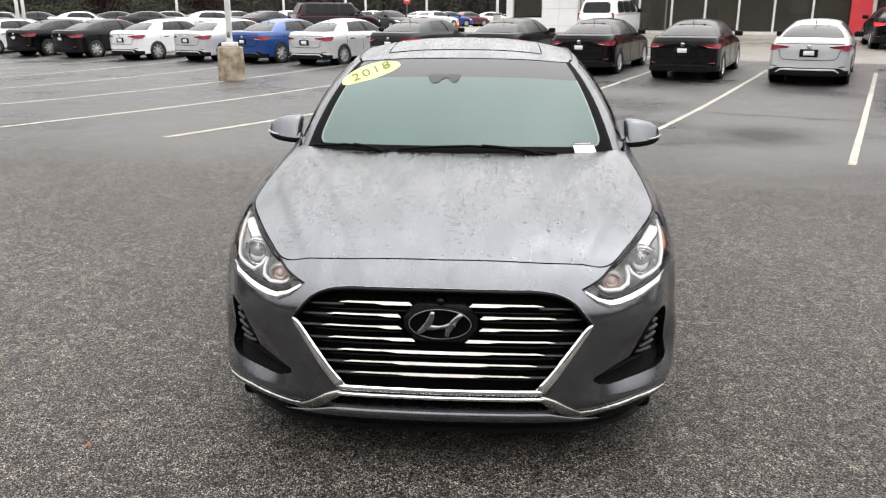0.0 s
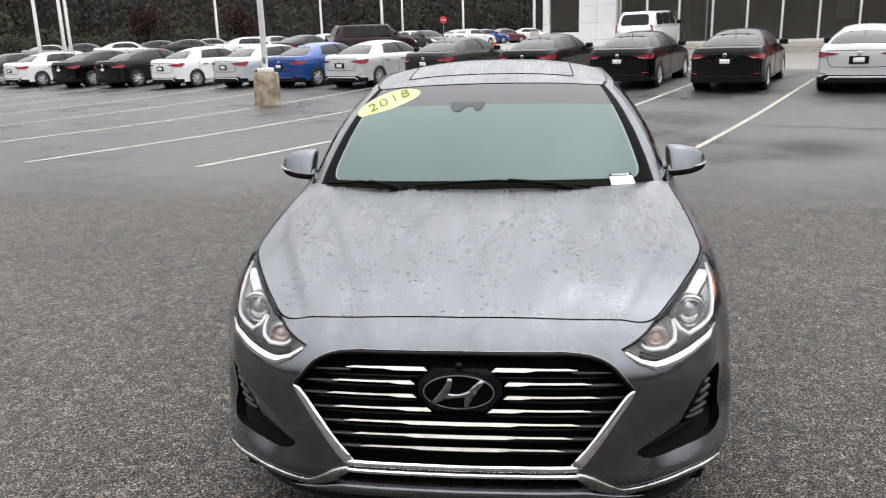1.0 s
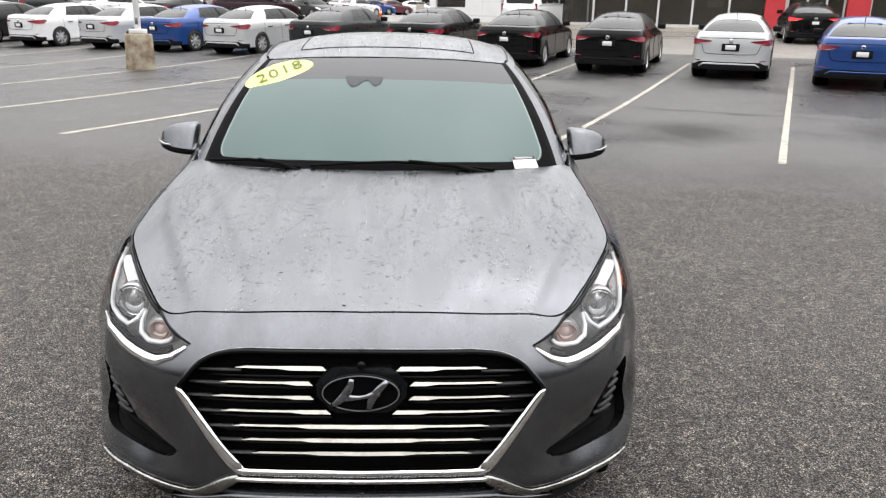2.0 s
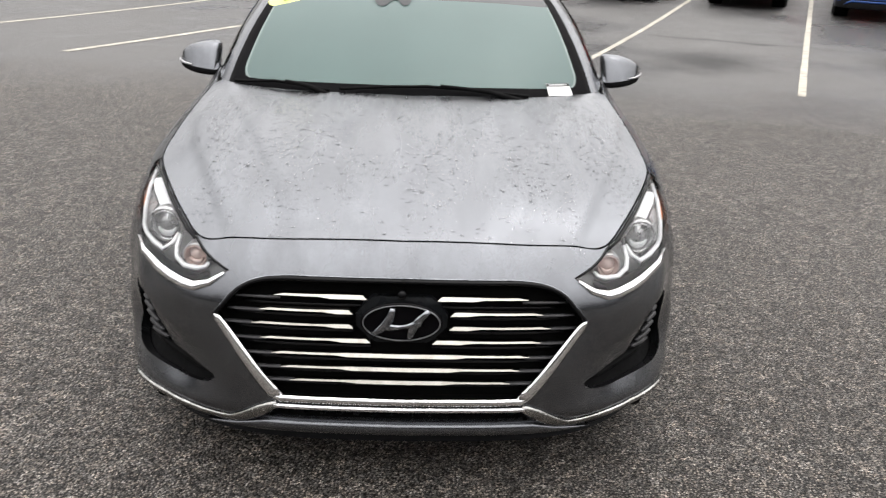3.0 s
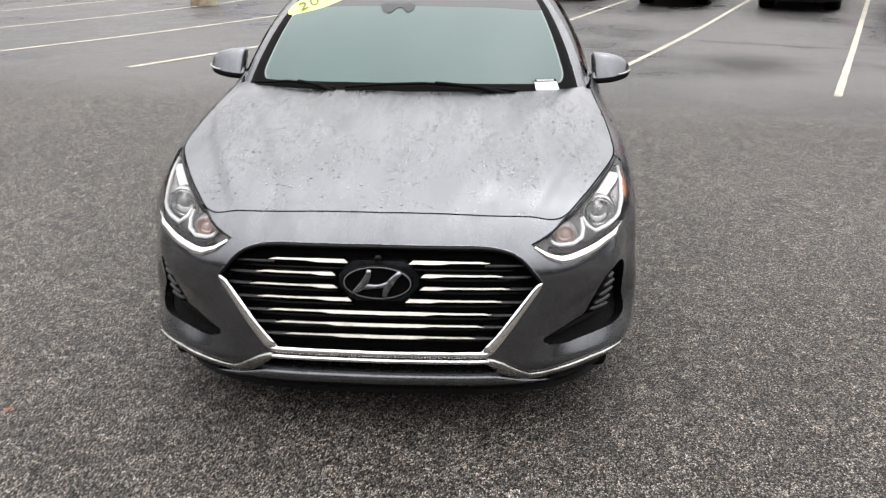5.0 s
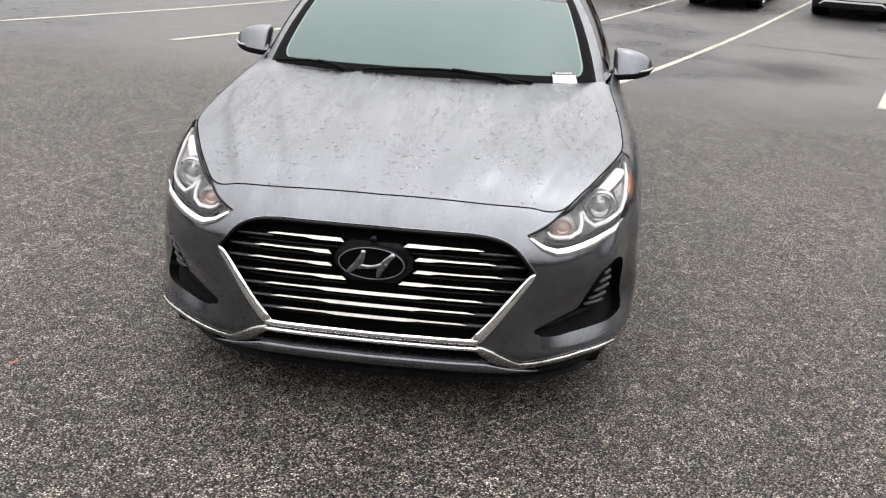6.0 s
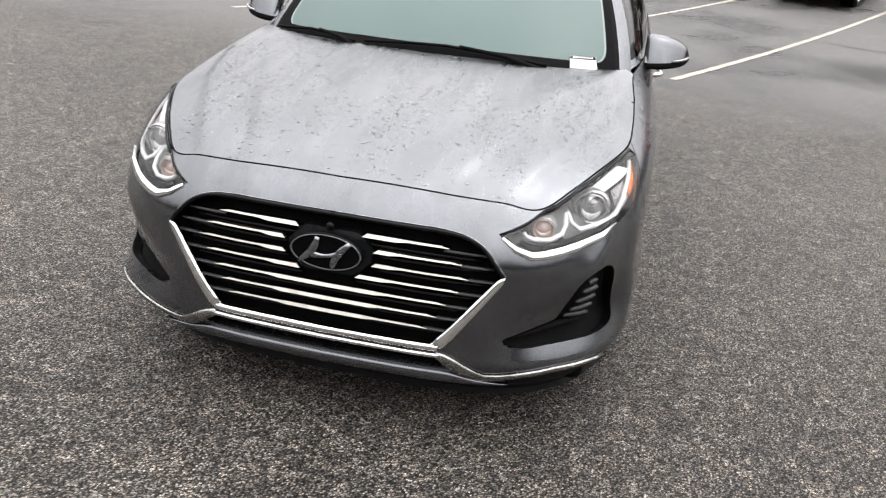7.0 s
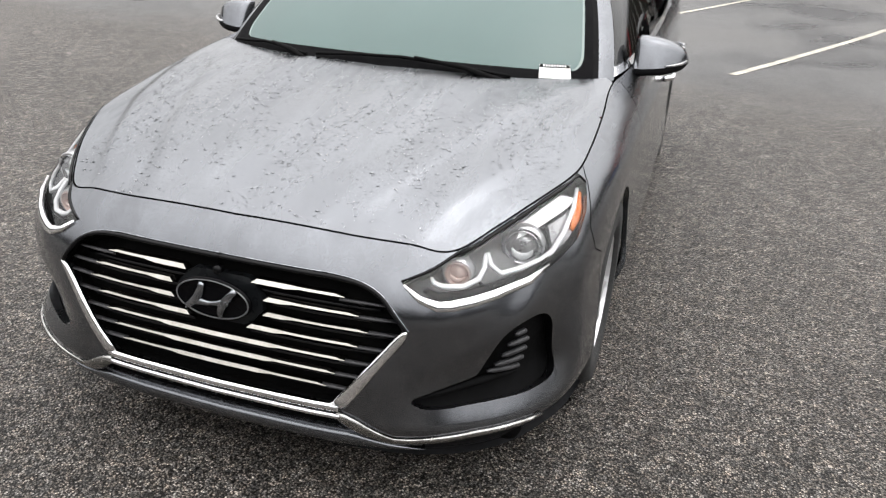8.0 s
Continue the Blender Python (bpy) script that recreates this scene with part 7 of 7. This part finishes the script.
# ---------------------------------------------------------------- rain beads, fallen leaf
def rain_beads():
    """Small flattened water beads scattered in drifts over the bonnet and roof."""
    rng = random.Random(3)
    sh = grey_shell
    V, F = [], []

    def bead(p, n, r, flat, stretch):
        n = Vector(n).normalized()
        a = Vector((1, 0, 0))
        a = (a - n * a.dot(n)).normalized()
        b = n.cross(a)
        k = len(V)
        for rr, h in ((1.0, -0.05), (0.8, 0.62), (0.35, 0.95)):
            for j in range(7):
                t = 2 * math.pi * j / 7
                V.append(tuple(p + (a * math.cos(t) * stretch + b * math.sin(t)) * r * rr + n * r * flat * h))
        V.append(tuple(p + n * r * flat))
        for q in (0, 7):
            for j in range(7):
                F.append((k + q + j, k + q + (j + 1) % 7, k + q + 7 + (j + 1) % 7, k + q + 7 + j))
        for j in range(7):
            F.append((k + 14 + j, k + 14 + (j + 1) % 7, k + 21))

    made = 0
    while made < 4600:
        x, y = rng.uniform(-0.76, 0.76), rng.uniform(0.16, 1.14)
        xe = float(interp(np.array(y), (0.1, 0.205, 0.32, 0.47, 0.63, 0.8, 1.4), (0.55, 0.56, 0.64, 0.72, 0.78, 0.79, 0.78)))
        if abs(x) > xe:
            continue
        drift = noise.noise(Vector((x * 6.5, y * 2.2, 4.0))) + 0.35 * noise.noise(Vector((x * 21, y * 9, 1.0))) - 0.25 * step(0.45 - y, 0.0, 0.3)
        if drift + rng.uniform(-0.25, 0.25) < -0.12:
            continue
        e = 0.004
        z = float(sh.hood(x, y))
        dx = (float(sh.hood(x + e, y)) - float(sh.hood(x - e, y))) / (2 * e)
        dy = (float(sh.hood(x, y + e)) - float(sh.hood(x, y - e))) / (2 * e)
        r = 0.0012 + 0.0032 * rng.random() ** 2.2
        bead(Vector((x, y, z)), (-dx, -dy, 1), r, rng.uniform(0.20, 0.32), rng.uniform(1.1, 2.0))
        made += 1
    for _ in range(320):
        x, y = rng.uniform(-0.46, 0.46), rng.uniform(1.93, 2.6)
        bead(Vector((x, y, sh.roof_z(x, y) + (0.004 if abs(x) < 0.41 and y > 2.03 and y < 2.5 else 0.0))), (0, -0.1, 1), 0.0014 + 0.003 * rng.random() ** 2, 0.55, rng.uniform(1, 1.8))
    ob = part("water_beads", (V, F), WATER)
    tagged(ob, "beads of rain water on the grey bonnet", "water", kind="stuff")


rain_beads()


def fallen_leaf(x, y, size, turn):
    bm = bmesh.new()
    pts = [(-1, 0), (-0.55, 0.34), (0.1, 0.42), (0.7, 0.2), (1.05, 0), (0.7, -0.24), (0.1, -0.4), (-0.55, -0.3)]
    ring = [bm.verts.new((a * size, b * size, 0.006 + 0.004 * abs(b))) for a, b in pts]
    mid = [bm.verts.new((a * size, 0, 0.004)) for a in (-0.5, 0.1, 0.65)]
    bm.faces.new((ring[0], mid[0], ring[1]))
    bm.faces.new((ring[1], mid[0], mid[1], ring[2]))
    bm.faces.new((ring[2], mid[1], mid[2], ring[3]))
    bm.faces.new((ring[3], mid[2], ring[4]))
    bm.faces.new((ring[4], mid[2], ring[5]))
    bm.faces.new((ring[5], mid[2], mid[1], ring[6]))
    bm.faces.new((ring[6], mid[1], mid[0], ring[7]))
    bm.faces.new((ring[7], mid[0], ring[0]))
    bm.transform(Matrix.Translation((x, y, 0)) @ Matrix.Rotation(turn, 4, "Z"))
    ob = part("fallen_leaf", bm, simple("dry_leaf", (0.34, 0.13, 0.07), (0.24, 0.09, 0.05), rough=0.7, scale=40))
    tagged(ob, "small dry red-brown leaf lying on asphalt", "leaf")


fallen_leaf(-1.345, 0.105, 0.021, 1.1)
